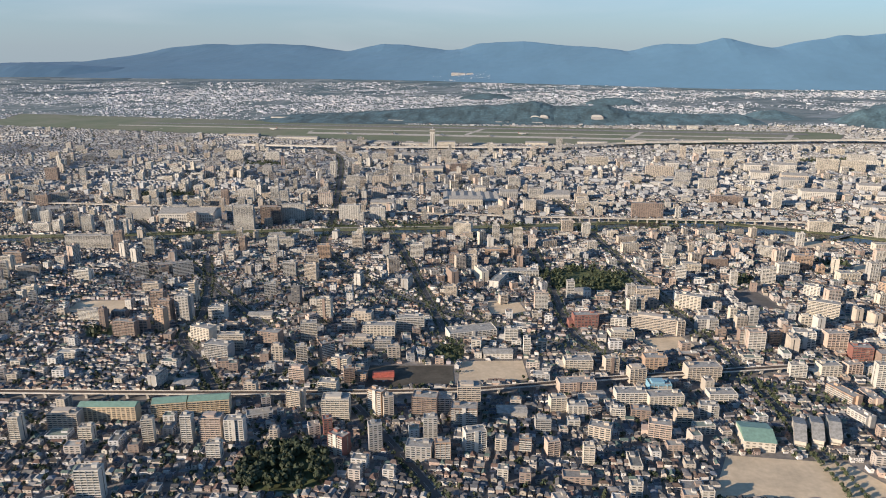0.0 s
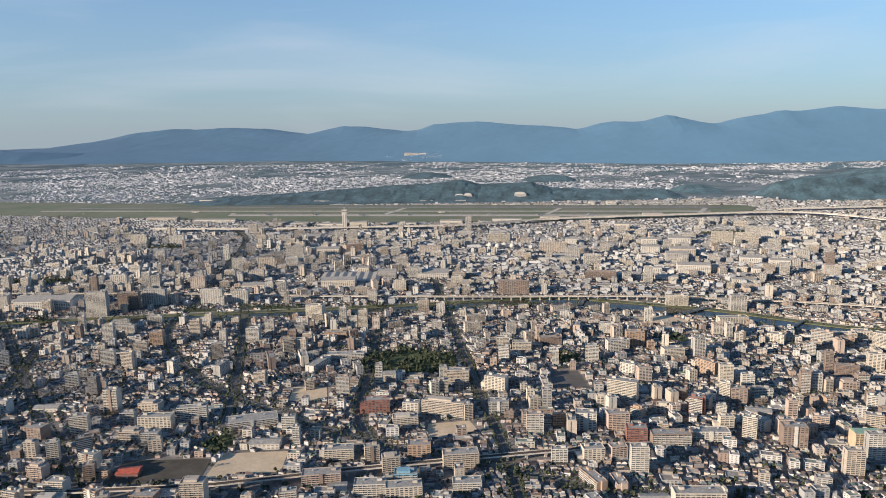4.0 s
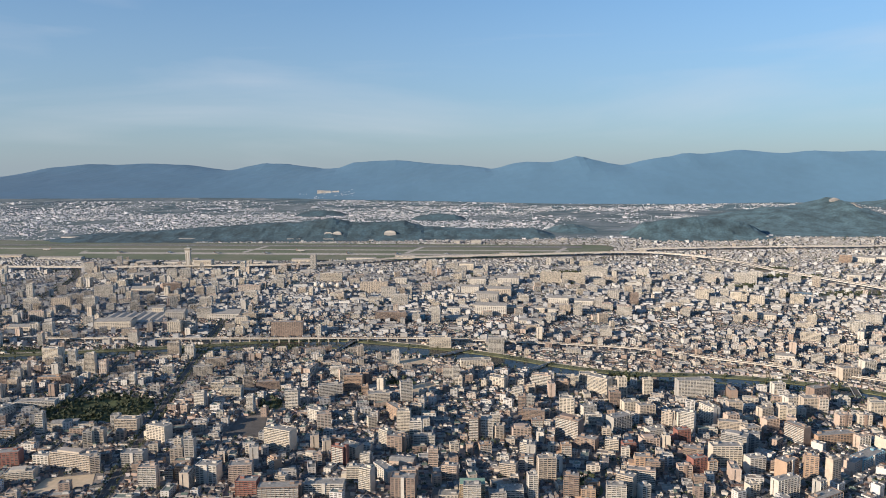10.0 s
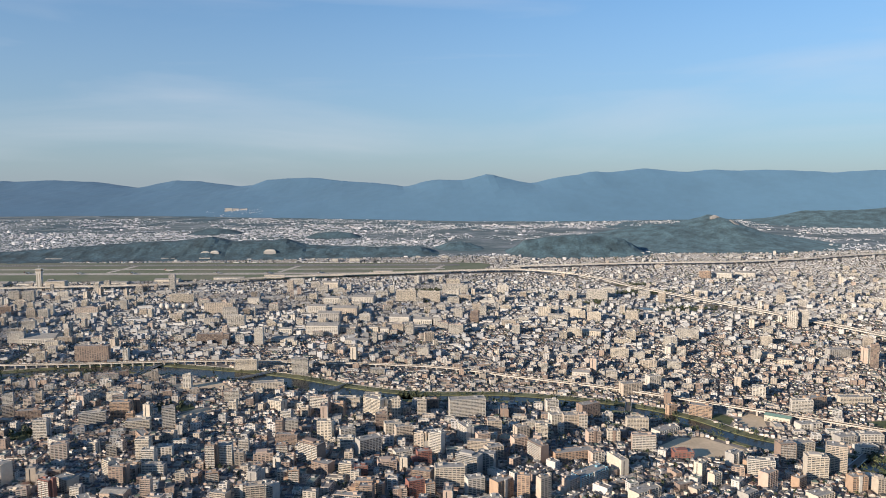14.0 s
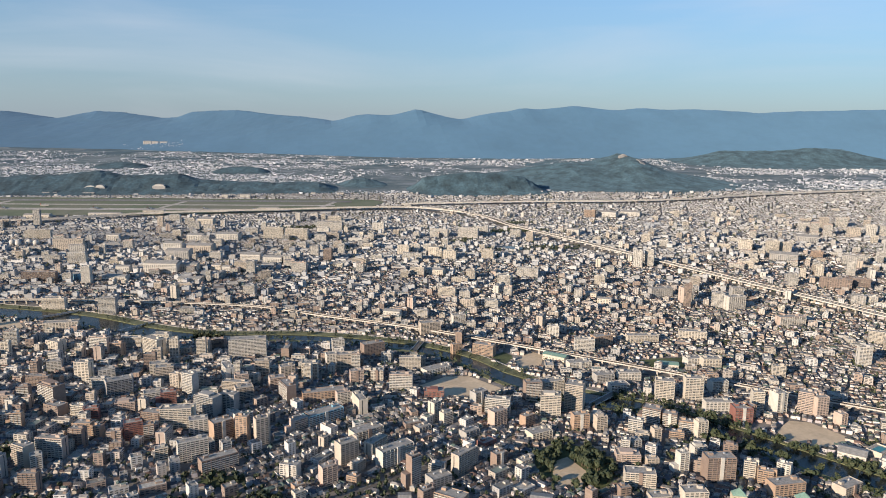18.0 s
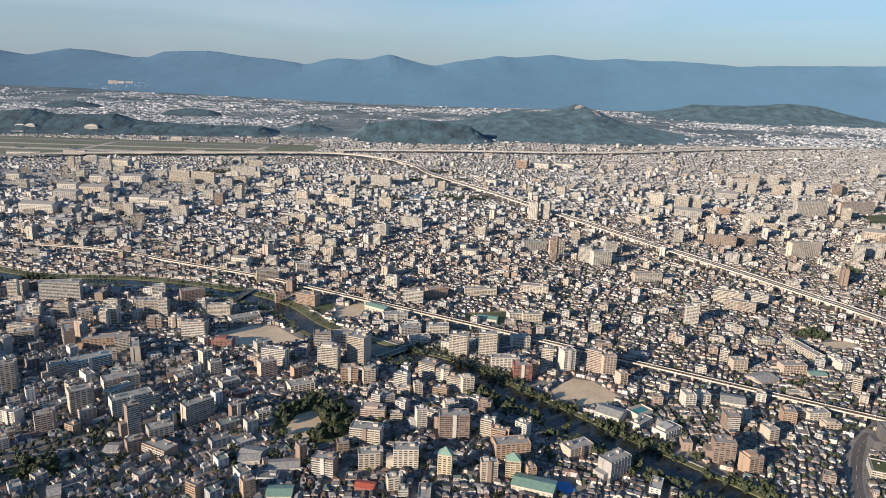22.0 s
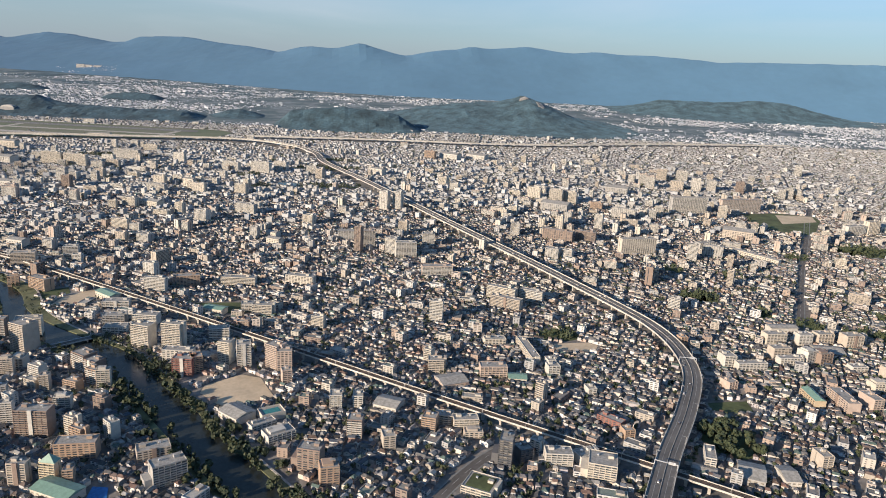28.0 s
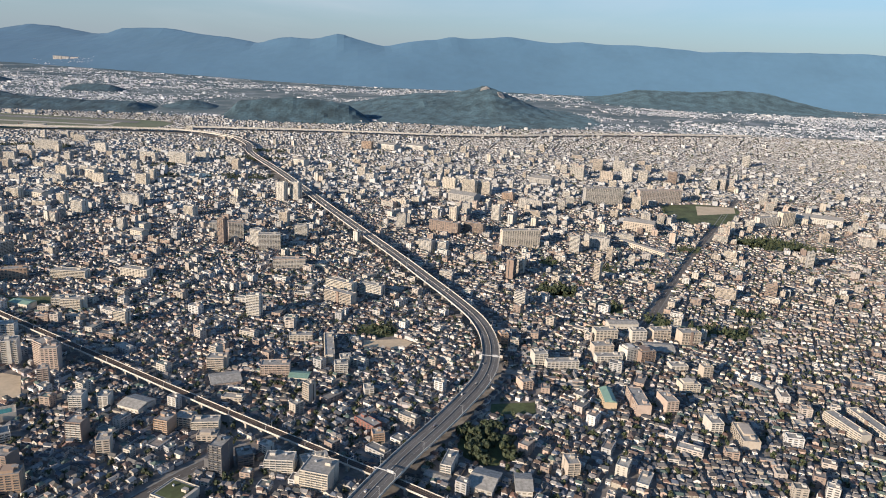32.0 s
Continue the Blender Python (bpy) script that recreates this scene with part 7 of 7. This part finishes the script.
for group, boost in ((near_plots, 1.0), (mid_plots, 2.4)):
    p = np.clip(share(group[:, 0], group[:, 1], LOW) * boost * 0.9, 0.035, 0.5)
    for x, y, t in group[rng.random(len(group)) < p]:
        k = int(rng.integers(len(LOWS) if y > 780 and x < 180 else len(LOWS) - 5))
        n, w, d = LOWS[k]
        t2 = t + (math.pi / 2 if rng.random() < 0.35 else 0)
        if free(x, y, w, d, t2):
            picked[k].append((x, y, t2, rng.uniform(0.9, 1.1)))
            take_polygon(rectangle(x, y, w, d, t2, 0.7))
s, far_s = Solid(), Solid()
for k, (n, w, d) in enumerate(LOWS):
    every = np.array(picked[k])
    for a, seen, s_ in ((every[every[:, 1] < 760], True, s), (every[every[:, 1] >= 760], False, far_s)):
        s_.many(flat_shape(n, w, d, seen), np.column_stack((a[:, 0], a[:, 1], rise(a[:, 0], a[:, 1]))), a[:, 2], np.column_stack((a[:, 3], a[:, 3], np.ones(len(a)))))
tagged(new("low_blocks", s.mesh("low_blocks", [flat_wall, flat_roof, glass])), "flat-roofed city buildings of two to five storeys", "buildings", kind="stuff")
tagged(new("distant_blocks", far_s.mesh("distant_blocks", [mid_wall, mid_roof, glass])), "grey flat-roofed buildings before the airfield", "buildings", kind="stuff")

# houses


def house_shape(kind, windows=True):
    """A house of about 4.6 by 4.2 m: walls 0, roof 1, glass 2."""
    w, d, h, r, e = 4.5, 4.1, 3.0, 1.05, 0.25
    s = Solid()
    b = [(-w / 2, -d / 2), (w / 2, -d / 2), (w / 2, d / 2), (-w / 2, d / 2)]
    o = [(-w / 2 - e, -d / 2 - e, h - 0.05), (w / 2 + e, -d / 2 - e, h - 0.05), (w / 2 + e, d / 2 + e, h - 0.05), (-w / 2 - e, d / 2 + e, h - 0.05)]
    walls = [(x, y, 0) for x, y in b] + [(x, y, h) for x, y in b]
    if kind == 0:      # gable
        s.add(walls + [(-w / 2, 0, h + r * 0.85), (w / 2, 0, h + r * 0.85)], [(0, 1, 5, 4), (2, 3, 7, 6), (1, 2, 6, 9, 5), (3, 0, 4, 8, 7)][:2] + [(1, 2, 6, 5), (3, 0, 4, 7), (5, 6, 9), (7, 4, 8)], 0)
        s.add(o + [(-w / 2 - e, 0, h + r), (w / 2 + e, 0, h + r)], [(0, 1, 5, 4), (2, 3, 4, 5)], 1)
    elif kind == 1:    # hip
        s.add(walls, [(0, 1, 5, 4), (1, 2, 6, 5), (2, 3, 7, 6), (3, 0, 4, 7)], 0)
        s.add(o + [(-w * 0.18, 0, h + r), (w * 0.18, 0, h + r)], [(0, 1, 5, 4), (2, 3, 4, 5), (1, 2, 5), (3, 0, 4)], 1)
    else:              # two roofs at different heights
        s.add(walls, [(0, 1, 5, 4), (1, 2, 6, 5), (2, 3, 7, 6), (3, 0, 4, 7)], 0)
        s.add(o + [(-w * 0.1, 0.3, h + r), (w * 0.25, 0.3, h + r)], [(0, 1, 5, 4), (2, 3, 4, 5), (1, 2, 5), (3, 0, 4)], 1)
        s.box(-w / 2 - 0.5, w * 0.05, -d / 2 - 0.9, -d / 2 + 0.2, 0, 1.5, 0, 1)
    if windows:
        for x0, x1, z0, z1 in ((-1.7, -0.5, 0.35, 1.15), (0.4, 1.7, 0.3, 1.15), (-1.6, -0.6, 1.8, 2.5), (0.5, 1.6, 1.8, 2.5)):
            s.add([(x0, -d / 2 - 0.04, z0), (x1, -d / 2 - 0.04, z0), (x1, -d / 2 - 0.04, z1), (x0, -d / 2 - 0.04, z1)], [(0, 1, 2, 3)], 2)
        for sg in (-1, 1):
            q_ = [(sg * (w / 2 + 0.04), -0.5, 1.7), (sg * (w / 2 + 0.04), 0.6, 1.7), (sg * (w / 2 + 0.04), 0.6, 2.3), (sg * (w / 2 + 0.04), -0.5, 2.3)]
            s.add(q_ if sg > 0 else q_[::-1], [(0, 1, 2, 3)], 2)
    return s


def open_plots(group, size):
    x, y, t = group.T
    ok = np.ones(len(group), bool)
    for u, v in ((0, 0), (-size, -size), (size, -size), (size, size), (-size, size)):
        ok &= ~taken[cells(x + u * np.cos(t) - v * np.sin(t), y + u * np.sin(t) + v * np.cos(t))]
    return group[ok]


homes = open_plots(near_plots, 1.2)
tree_spots = []
u = rng.random(len(homes))
garden = (np.hypot(homes[:, 0] - 105, (homes[:, 1] - 285) * 1.6) < 66) * 0.12      # an old quarter with many trees
garden = garden + np.exp(-((homes[:, 0] - 70) / 190) ** 2 - ((homes[:, 1] - 310) / 130) ** 2) * 0.16 + np.exp(-((homes[:, 0] + 720) / 190) ** 2 - ((homes[:, 1] - 380) / 190) ** 2) * 0.14
tree_spots.append(homes[u < np.where(homes[:, 0] > 420, 0.20, 0.15) + garden])
homes = homes[u > np.where(homes[:, 0] > 420, 0.21, 0.16) + garden]
close = ((homes[:, 1] < 262) & (np.abs(homes[:, 0] + 40) < 900)) | ((homes[:, 1] < 300) & (homes[:, 0] > 420) & (homes[:, 0] < 760))
named = homes[close][::max(1, int(close.sum() / 290))][:290]
key = {tuple(r) for r in np.round(named, 3)}
rest = np.array([r for r in homes if tuple(np.round(r, 3)) not in key])
s = Solid()
kinds = rng.integers(0, 3, len(rest))
quarter = rng.integers(0, 4, len(rest)) * math.pi / 2
size = rng.uniform((0.48, 0.48, 0.58), (0.80, 0.80, 0.90), (len(rest), 3))
size[:, 0] *= np.where(rng.random(len(rest)) < 0.28, rng.uniform(1.2, 1.75, len(rest)), 1.0)
for k, seen in ((0, True), (1, True), (2, True), (0, False), (1, False), (2, False)):
    m = (kinds == k) & ((rest[:, 1] < 330) == seen)
    s.many(house_shape(k, seen), np.column_stack((rest[m, 0], rest[m, 1], np.zeros(m.sum()))), rest[m, 2] + quarter[m] + rng.uniform(-0.12, 0.12, m.sum()), size[m])
tagged(new("houses", s.mesh("houses", [house_wall, house_roof, glass])), "close rows of small houses with dark tiled roofs", "houses", kind="stuff")

mid_homes = open_plots(mid_plots, 3.0)
mid_homes = mid_homes[np.max([hill_over(mid_homes[:, 0], mid_homes[:, 1], *h[1:]) for h in HILLS], 0) < 3]
u = rng.random(len(mid_homes))
tree_spots.append(mid_homes[u < 0.09])
mid_homes = mid_homes[u > 0.09]
s = Solid()
for k in range(3):
    a = mid_homes[k::3]
    n = len(a)
    s.many(house_shape(k, False), np.column_stack((a[:, 0] + rng.uniform(-1, 1, n), a[:, 1] + rng.uniform(-1, 1, n), rise(a[:, 0], a[:, 1]) - 0.1)), a[:, 2] + rng.integers(0, 4, n) * math.pi / 2, rng.uniform(0.8, 1.3, (n, 3)) * np.array((1, 1, 0.72)))
    s.many(house_shape((k + 1) % 3, False), np.column_stack((a[:, 0] + 3.2 * np.cos(a[:, 2]), a[:, 1] + 3.2 * np.sin(a[:, 2]), rise(a[:, 0], a[:, 1]) - 0.1))[::5], a[::5, 2], rng.uniform(0.55, 0.8, (len(a[::5]), 3)))
tagged(new("distant_houses", s.mesh("distant_houses", [mid_wall, mid_roof, glass])), "dense low houses before the airfield", "houses", kind="stuff")

# far suburbs beyond the airfield
n = 135000
fx, fy = rng.uniform(-3000, 3000, n), 1600 + 1600 * rng.random(n)
fx, fy = np.append(fx, rng.uniform(-860, -520, 900)), np.append(fy, rng.uniform(3290, 3420, 900))
n = len(fx)
ok = in_view(fx, fy, 100) & ~inside(AIRFIELD, fx, fy) & ((fy > 1655) | (fx < -300)) & (fy > 1560) & (fx > -1300 - fy * 0.6) & ((fy < 2750) | (rng.random(n) < 0.45))
ok &= rough(fx, fy, 190, 31) + 0.35 * rough(fx, fy, 30, 32) > rng.uniform(-0.35, 0.45, n)
for h in HILLS:
    ok &= hill_over(fx, fy, *h[1:]) < 3
fx, fy = fx[ok], fy[ok]
front = front_shape(fx, fy) + 0 * fx
mount = range_shape(fx, fy)
fz = np.maximum(rise(fx, fy), np.maximum(front, mount)) - 0.5
ok = ((front < 24) & (mount < 34)) | (np.hypot(fx + 670, (fy - 3370) * 1.1) < 200)     # and one estate higher up
fx, fy, fz = fx[ok], fy[ok], fz[ok]
s = Solid()
box = Solid().box(-0.5, 0.5, -0.5, 0.5, 0, 1, 0, 1)
n = len(fx)
t = rng.uniform(-0.5, 0.3, n)
big = rng.random(n) < 0.06
dims = np.where(big[:, None], np.column_stack((rng.uniform(5, 13, n), rng.uniform(4, 7, n), rng.uniform(2.5, 5.5, n))), rng.uniform((1.6, 1.8, 1.5), (3.4, 3.4, 2.6), (n, 3)))
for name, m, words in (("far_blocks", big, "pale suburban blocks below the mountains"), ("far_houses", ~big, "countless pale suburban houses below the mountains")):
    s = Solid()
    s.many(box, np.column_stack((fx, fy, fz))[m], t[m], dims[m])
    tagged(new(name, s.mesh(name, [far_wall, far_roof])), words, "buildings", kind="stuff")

# big flat halls and terminals along the airfield edge
for x, y, w, h, c, d in ((-792, 1425, 90, 5, "grey", 16), (-697, 1411, 60, 5, "white", 14), (-558, 1408, 70, 5, "white", 14), (-452, 1416, 46, 7, "cream", 16), (-337, 1434, 60, 5, "white", 12),
                         (-248, 1440, 40, 8, "cream", 12), (-118, 1453, 60, 5, "white", 14), (-29, 1466, 40, 6, "cream", 14), (-956, 1463, 90, 6, "white", 16), (-1081, 1490, 70, 6, "tan", 16)):
    hall(x, y, w, h, c, d=d, turn=-0.08, label="long %s airport hangar or terminal" % c).location[2] = rise(x, y)
for x, y, w, h in ((-515, 1672, 30, 6), (-432, 1666, 24, 6), (-760, 1690, 60, 7), (-900, 1712, 50, 7), (-132, 1603, 13, 8), (-88, 1600, 22, 9), (-1062, 1745, 60, 7), (123, 1640, 14, 6), (60, 1652, 10, 5)):
    hall(x, y, w, h, "white", d=10, turn=-0.08, label="white building at the far airfield edge").location[2] = rise(x, y + 5) - 0.5
for x, w, z in ((-288, 24, 35), (-436, 18, 33), (-415, 17, 34)):     # arched sports halls among the trees
    arena = tagged(new("arena"), "white arched sports hall on a wooded hill", "sports hall")
    arena.location = (x, 1700, z)
    bow = [(w / 2 * math.cos(a), 2.8 * math.sin(a)) for a in np.linspace(math.pi, 0, 13)]
    shell = Solid()
    shell.add([(u, v, h + 1) for v in (-7, 7) for u, h in bow], [(i, i + 1, i + 14, i + 13) for i in range(12)])
    shell.add([(u, -7, 0) for u, h in bow] + [(u, -7, h + 1) for u, h in bow], [(i, i + 1, i + 14, i + 13) for i in range(12)])
    part("roof", shell.mesh("roof", wall_mat["white"]), arena)
    part("plinth", Solid().box(-w / 2 - 2, w / 2 + 2, -9, 9, -12, 0).mesh("plinth", wall_mat["grey"]), arena)

# ---------------------------------------------------------------- houses built one by one
HOUSE_LOOK = (("white", (0.14, 0.14, 0.15), "dark grey"), ("cream", (0.20, 0.12, 0.09), "brown"), ("tan", (0.13, 0.15, 0.19), "blue-grey"), ("white", (0.30, 0.30, 0.29), "pale grey"), ("pink", (0.16, 0.15, 0.15), "grey"), ("brown", (0.11, 0.11, 0.12), "black"))
ready = []
for n, (wallc, roofc, word) in enumerate(HOUSE_LOOK):
    sv, f3, f4, m3, m4 = house_shape(n % 3, False).arrays()

    def only(mat_no):
        o = Solid()
        a, b = f3[m3 == mat_no], f4[m4 == mat_no]
        used = np.unique(np.concatenate((a.ravel(), b.ravel())))
        o.v, o.n = [sv[used]], len(used)
        o.f3, o.m3 = [np.searchsorted(used, a)], [np.zeros(len(a), int)]
        o.f4, o.m4 = [np.searchsorted(used, b)], [np.zeros(len(b), int)]
        return o
    top = tagged(new("house", only(0).mesh("house", wall_mat[wallc])), "small two-storey %s house with %s tiled roof" % (wallc, word), "house", "small houses")
    part("roof", only(1).mesh("roof", material("roof tiles " + word, [roofc], 0.6, stain=0.25, size=1.2)), top)
    for x0, x1, z0, z1 in ((-1.7, -0.5, 0.35, 1.15), (-1.6, -0.6, 1.8, 2.5), (0.5, 1.6, 1.8, 2.5)):
        part("window", Solid().box(x0, x1, -2.11, -2.05, z0, z1, bottom=True).mesh("window", glass), top)
    part("door", Solid().box(0.6, 1.2, -2.11, -2.05, 0, 1.05).mesh("door", bark), top)
    ready.append(top)
for n, (x, y, t) in enumerate(named):
    k = n % len(ready)
    m = Matrix.Translation((x, y, 0)) @ Matrix.Rotation(t + (n * 7 % 4) * math.pi / 2, 4, "Z")
    if n < len(ready):
        ready[k].matrix_world = m @ Matrix.Scale(0.74, 4)
    else:
        copy_thing(ready[k], m)

# ---------------------------------------------------------------- trees


def crown_shape(leaves, seed):
    """An uneven crown of leaf clumps, about 1 m in radius, base at 0.5."""
    r = np.random.default_rng(seed)
    s = Solid()
    lobes = r.uniform(-0.5, 0.5, (5, 3)) * np.array((1, 1, 0.7)) + np.array((0, 0, 1.3))
    for n in range(leaves):
        c = lobes[n % 5]
        d = r.normal(size=3)
        d /= np.linalg.norm(d)
        p = c + d * r.uniform(0.30, 0.60)
        a = np.cross(d, r.normal(size=3))
        a /= np.linalg.norm(a)
        b = np.cross(d, a)
        e = r.uniform(0.24, 0.40) * (1.0 if leaves > 30 else 1.3)
        s.add([p - a * e, p - b * e * 0.8 + d * 0.07, p + a * e, p + b * e * 0.8 + d * 0.05], [(0, 1, 2, 3)])
    return s


def trunk_shape():
    s = Solid()
    for (x0, y0, z0, r0), (x1, y1, z1, r1) in (((0, 0, 0, 0.12), (0, 0, 0.9, 0.08)), ((0, 0, 0.8, 0.06), (0.4, 0.1, 1.5, 0.02)), ((0, 0, 0.85, 0.06), (-0.3, 0.25, 1.5, 0.02)), ((0, 0, 0.8, 0.05), (-0.05, -0.4, 1.4, 0.02))):
        v = [(x0 + r0 * math.cos(a), y0 + r0 * math.sin(a), z0) for a in np.arange(5) * 1.2566] + [(x1 + r1 * math.cos(a), y1 + r1 * math.sin(a), z1) for a in np.arange(5) * 1.2566]
        s.add(v, [(k, (k + 1) % 5, (k + 1) % 5 + 5, k + 5) for k in range(5)])
    return s


spots = []
for (px_, py_), ra, rb in PARKS:
    n = int(ra * rb * 0.15)
    a, q = rng.uniform(0, 6.283, n), np.sqrt(rng.random(n))
    x, y = px_ + ra * q * np.cos(a), py_ + rb * q * np.sin(a)
    ok = np.ones(n, bool)
    for f in (*FIELDS.values(), *LAWNS.values()):
        ok &= ~inside(f, x, y)
    spots.append(np.column_stack((x, y, rng.uniform(1.8, 3.2, n)))[ok])
n_r, _ = sides(RIVER)
for side in (-1, 1):
    for rep in range(14):
        o = (rng.uniform(5.5 - 2.0 * low_reach, 14.5 + 3 * low_reach) + low_reach * (5 if side < 0 else 1.5) + 5.5 * broad) * side
        slip = rng.uniform(-4.2, 4.2, len(RIVER))
        wooded = rng.random(len(RIVER)) < np.where(RIVER[:, 1] < 425, np.clip(0.80 + 0.8 * rough(RIVER[:, 0], RIVER[:, 1], 26, 70 + side), 0.04, 0.95), 0.12)
        spots.append(np.column_stack((RIVER[:, 0] + n_r[:, 0] * o - n_r[:, 1] * slip, RIVER[:, 1] + n_r[:, 1] * o + n_r[:, 0] * slip, rng.uniform(1.2, 2.4 + 0.3 * low_reach)))[wooded])
for a in (*AVENUES[:3], *AVENUES[5:]):
    n_a, _ = sides(a)
    for side in (-3.7, 3.7):
        for back in (0.0, 4.0, 8.0):
            spots.append(np.column_stack((a[:, 0] + n_a[:, 0] * side + n_a[:, 1] * back, a[:, 1] + n_a[:, 1] * side - n_a[:, 0] * back, rng.uniform(1.2, 2.0, len(a)))))
for g_, grow in zip(tree_spots, (1.0, 1.6)):
    for rep in range(2):
        spots.append(np.column_stack((g_[:, 0] + rng.uniform(-2, 2, len(g_)), g_[:, 1] + rng.uniform(-2, 2, len(g_)), grow * rng.uniform(0.9, 1.7, len(g_)))))
trees = np.concatenate(spots)
trees = trees[~inside([(340, 387), (352, 350), (378, 318), (405, 340), (375, 387)], trees[:, 0], trees[:, 1])]
near = np.where((trees[:, 1] < 345) & in_view(trees[:, 0], trees[:, 1], -10) & (trees[:, 2] > 1.6))[0][:190]
kept = np.ones(len(trees), bool)
kept[near] = False
s = Solid()
for k in range(4):
    a = trees[kept][k::4]
    for c, leaves in ((a[a[:, 1] < 360], 30), (a[(a[:, 1] >= 360) & (a[:, 1] < 620)], 9), (a[a[:, 1] >= 620], 5)):
        s.many(crown_shape(leaves, 60 + k), np.column_stack((c[:, :2], rise(c[:, 0], c[:, 1]))), rng.uniform(0, 6.28, len(c)), c[:, 2][:, None] * rng.uniform(0.85, 1.15, (len(c), 3)))
    b = a[a[:, 2] > 1.7]
    s.many(trunk_shape(), np.column_stack((b[:, :2], rise(b[:, 0], b[:, 1]))), np.zeros(len(b)), b[:, 2][:, None] * np.ones((1, 3)))
tagged(new("trees", s.mesh("trees", leaf)), "dark green trees between houses and along the river", "trees", kind="stuff")
models = []
for k in range(4):
    top = tagged(new("tree"), "broad dark green leafy tree in a park", "tree", "park trees")
    part("trunk", trunk_shape().mesh("trunk", bark), top)
    part("crown", crown_shape(120, 90 + k).mesh("crown", leaf), top)
    models.append(top)
for n, (x, y, r) in enumerate(trees[near]):
    m = Matrix.Translation((x, y, 0)) @ Matrix.Rotation(n * 1.7, 4, "Z") @ Matrix.Scale(r, 4)
    if n < 4:
        models[n].matrix_world = m
    else:
        copy_thing(models[n % 4], Matrix.Translation((x, y, 0)) @ Matrix.Rotation(n * 1.7, 4, "Z"))

# ---------------------------------------------------------------- cars
car = tagged(new("car"), "small car driving on a city road", "car", "cars on the roads")
part("body", Solid().box(-1.1, 1.1, -0.45, 0.45, 0.14, 0.45, bottom=True).mesh("body", car_paint), car)
part("cabin", Solid().add([(-0.9, -0.43, 0.45), (0.55, -0.43, 0.45), (0.55, 0.43, 0.45), (-0.9, 0.43, 0.45), (-0.65, -0.36, 0.75), (0.2, -0.36, 0.75), (0.2, 0.36, 0.75), (-0.65, 0.36, 0.75)],
                          [(0, 1, 5, 4), (1, 2, 6, 5), (2, 3, 7, 6), (3, 0, 4, 7)]).mesh("cabin", glass), car)
part("roof", Solid().box(-0.66, 0.21, -0.37, 0.37, 0.75, 0.79, bottom=True).mesh("roof", car_paint), car)
for x in (-0.68, 0.68):
    for y in (-0.4, 0.4):
        part("wheel", Solid().box(x - 0.15, x + 0.15, y - 0.08, y + 0.08, 0.0, 0.3).mesh("wheel", rubber), car)
first = True
for n in range(22):
    s_ = ex_run[-1] - 20 - rng.uniform(0, 700)
    lane = (-3.8, -1.5, 1.5, 3.8)[int(rng.integers(4))]
    x, y, a = along(EXPRESS, ex_run, ex_d, s_, lane)
    m = Matrix.Translation((x, y, 7.54)) @ Matrix.Rotation(a + (math.pi if lane > 0 else 0), 4, "Z")
    if first:
        car.matrix_world, first = m, False
    else:
        copy_thing(car, m)
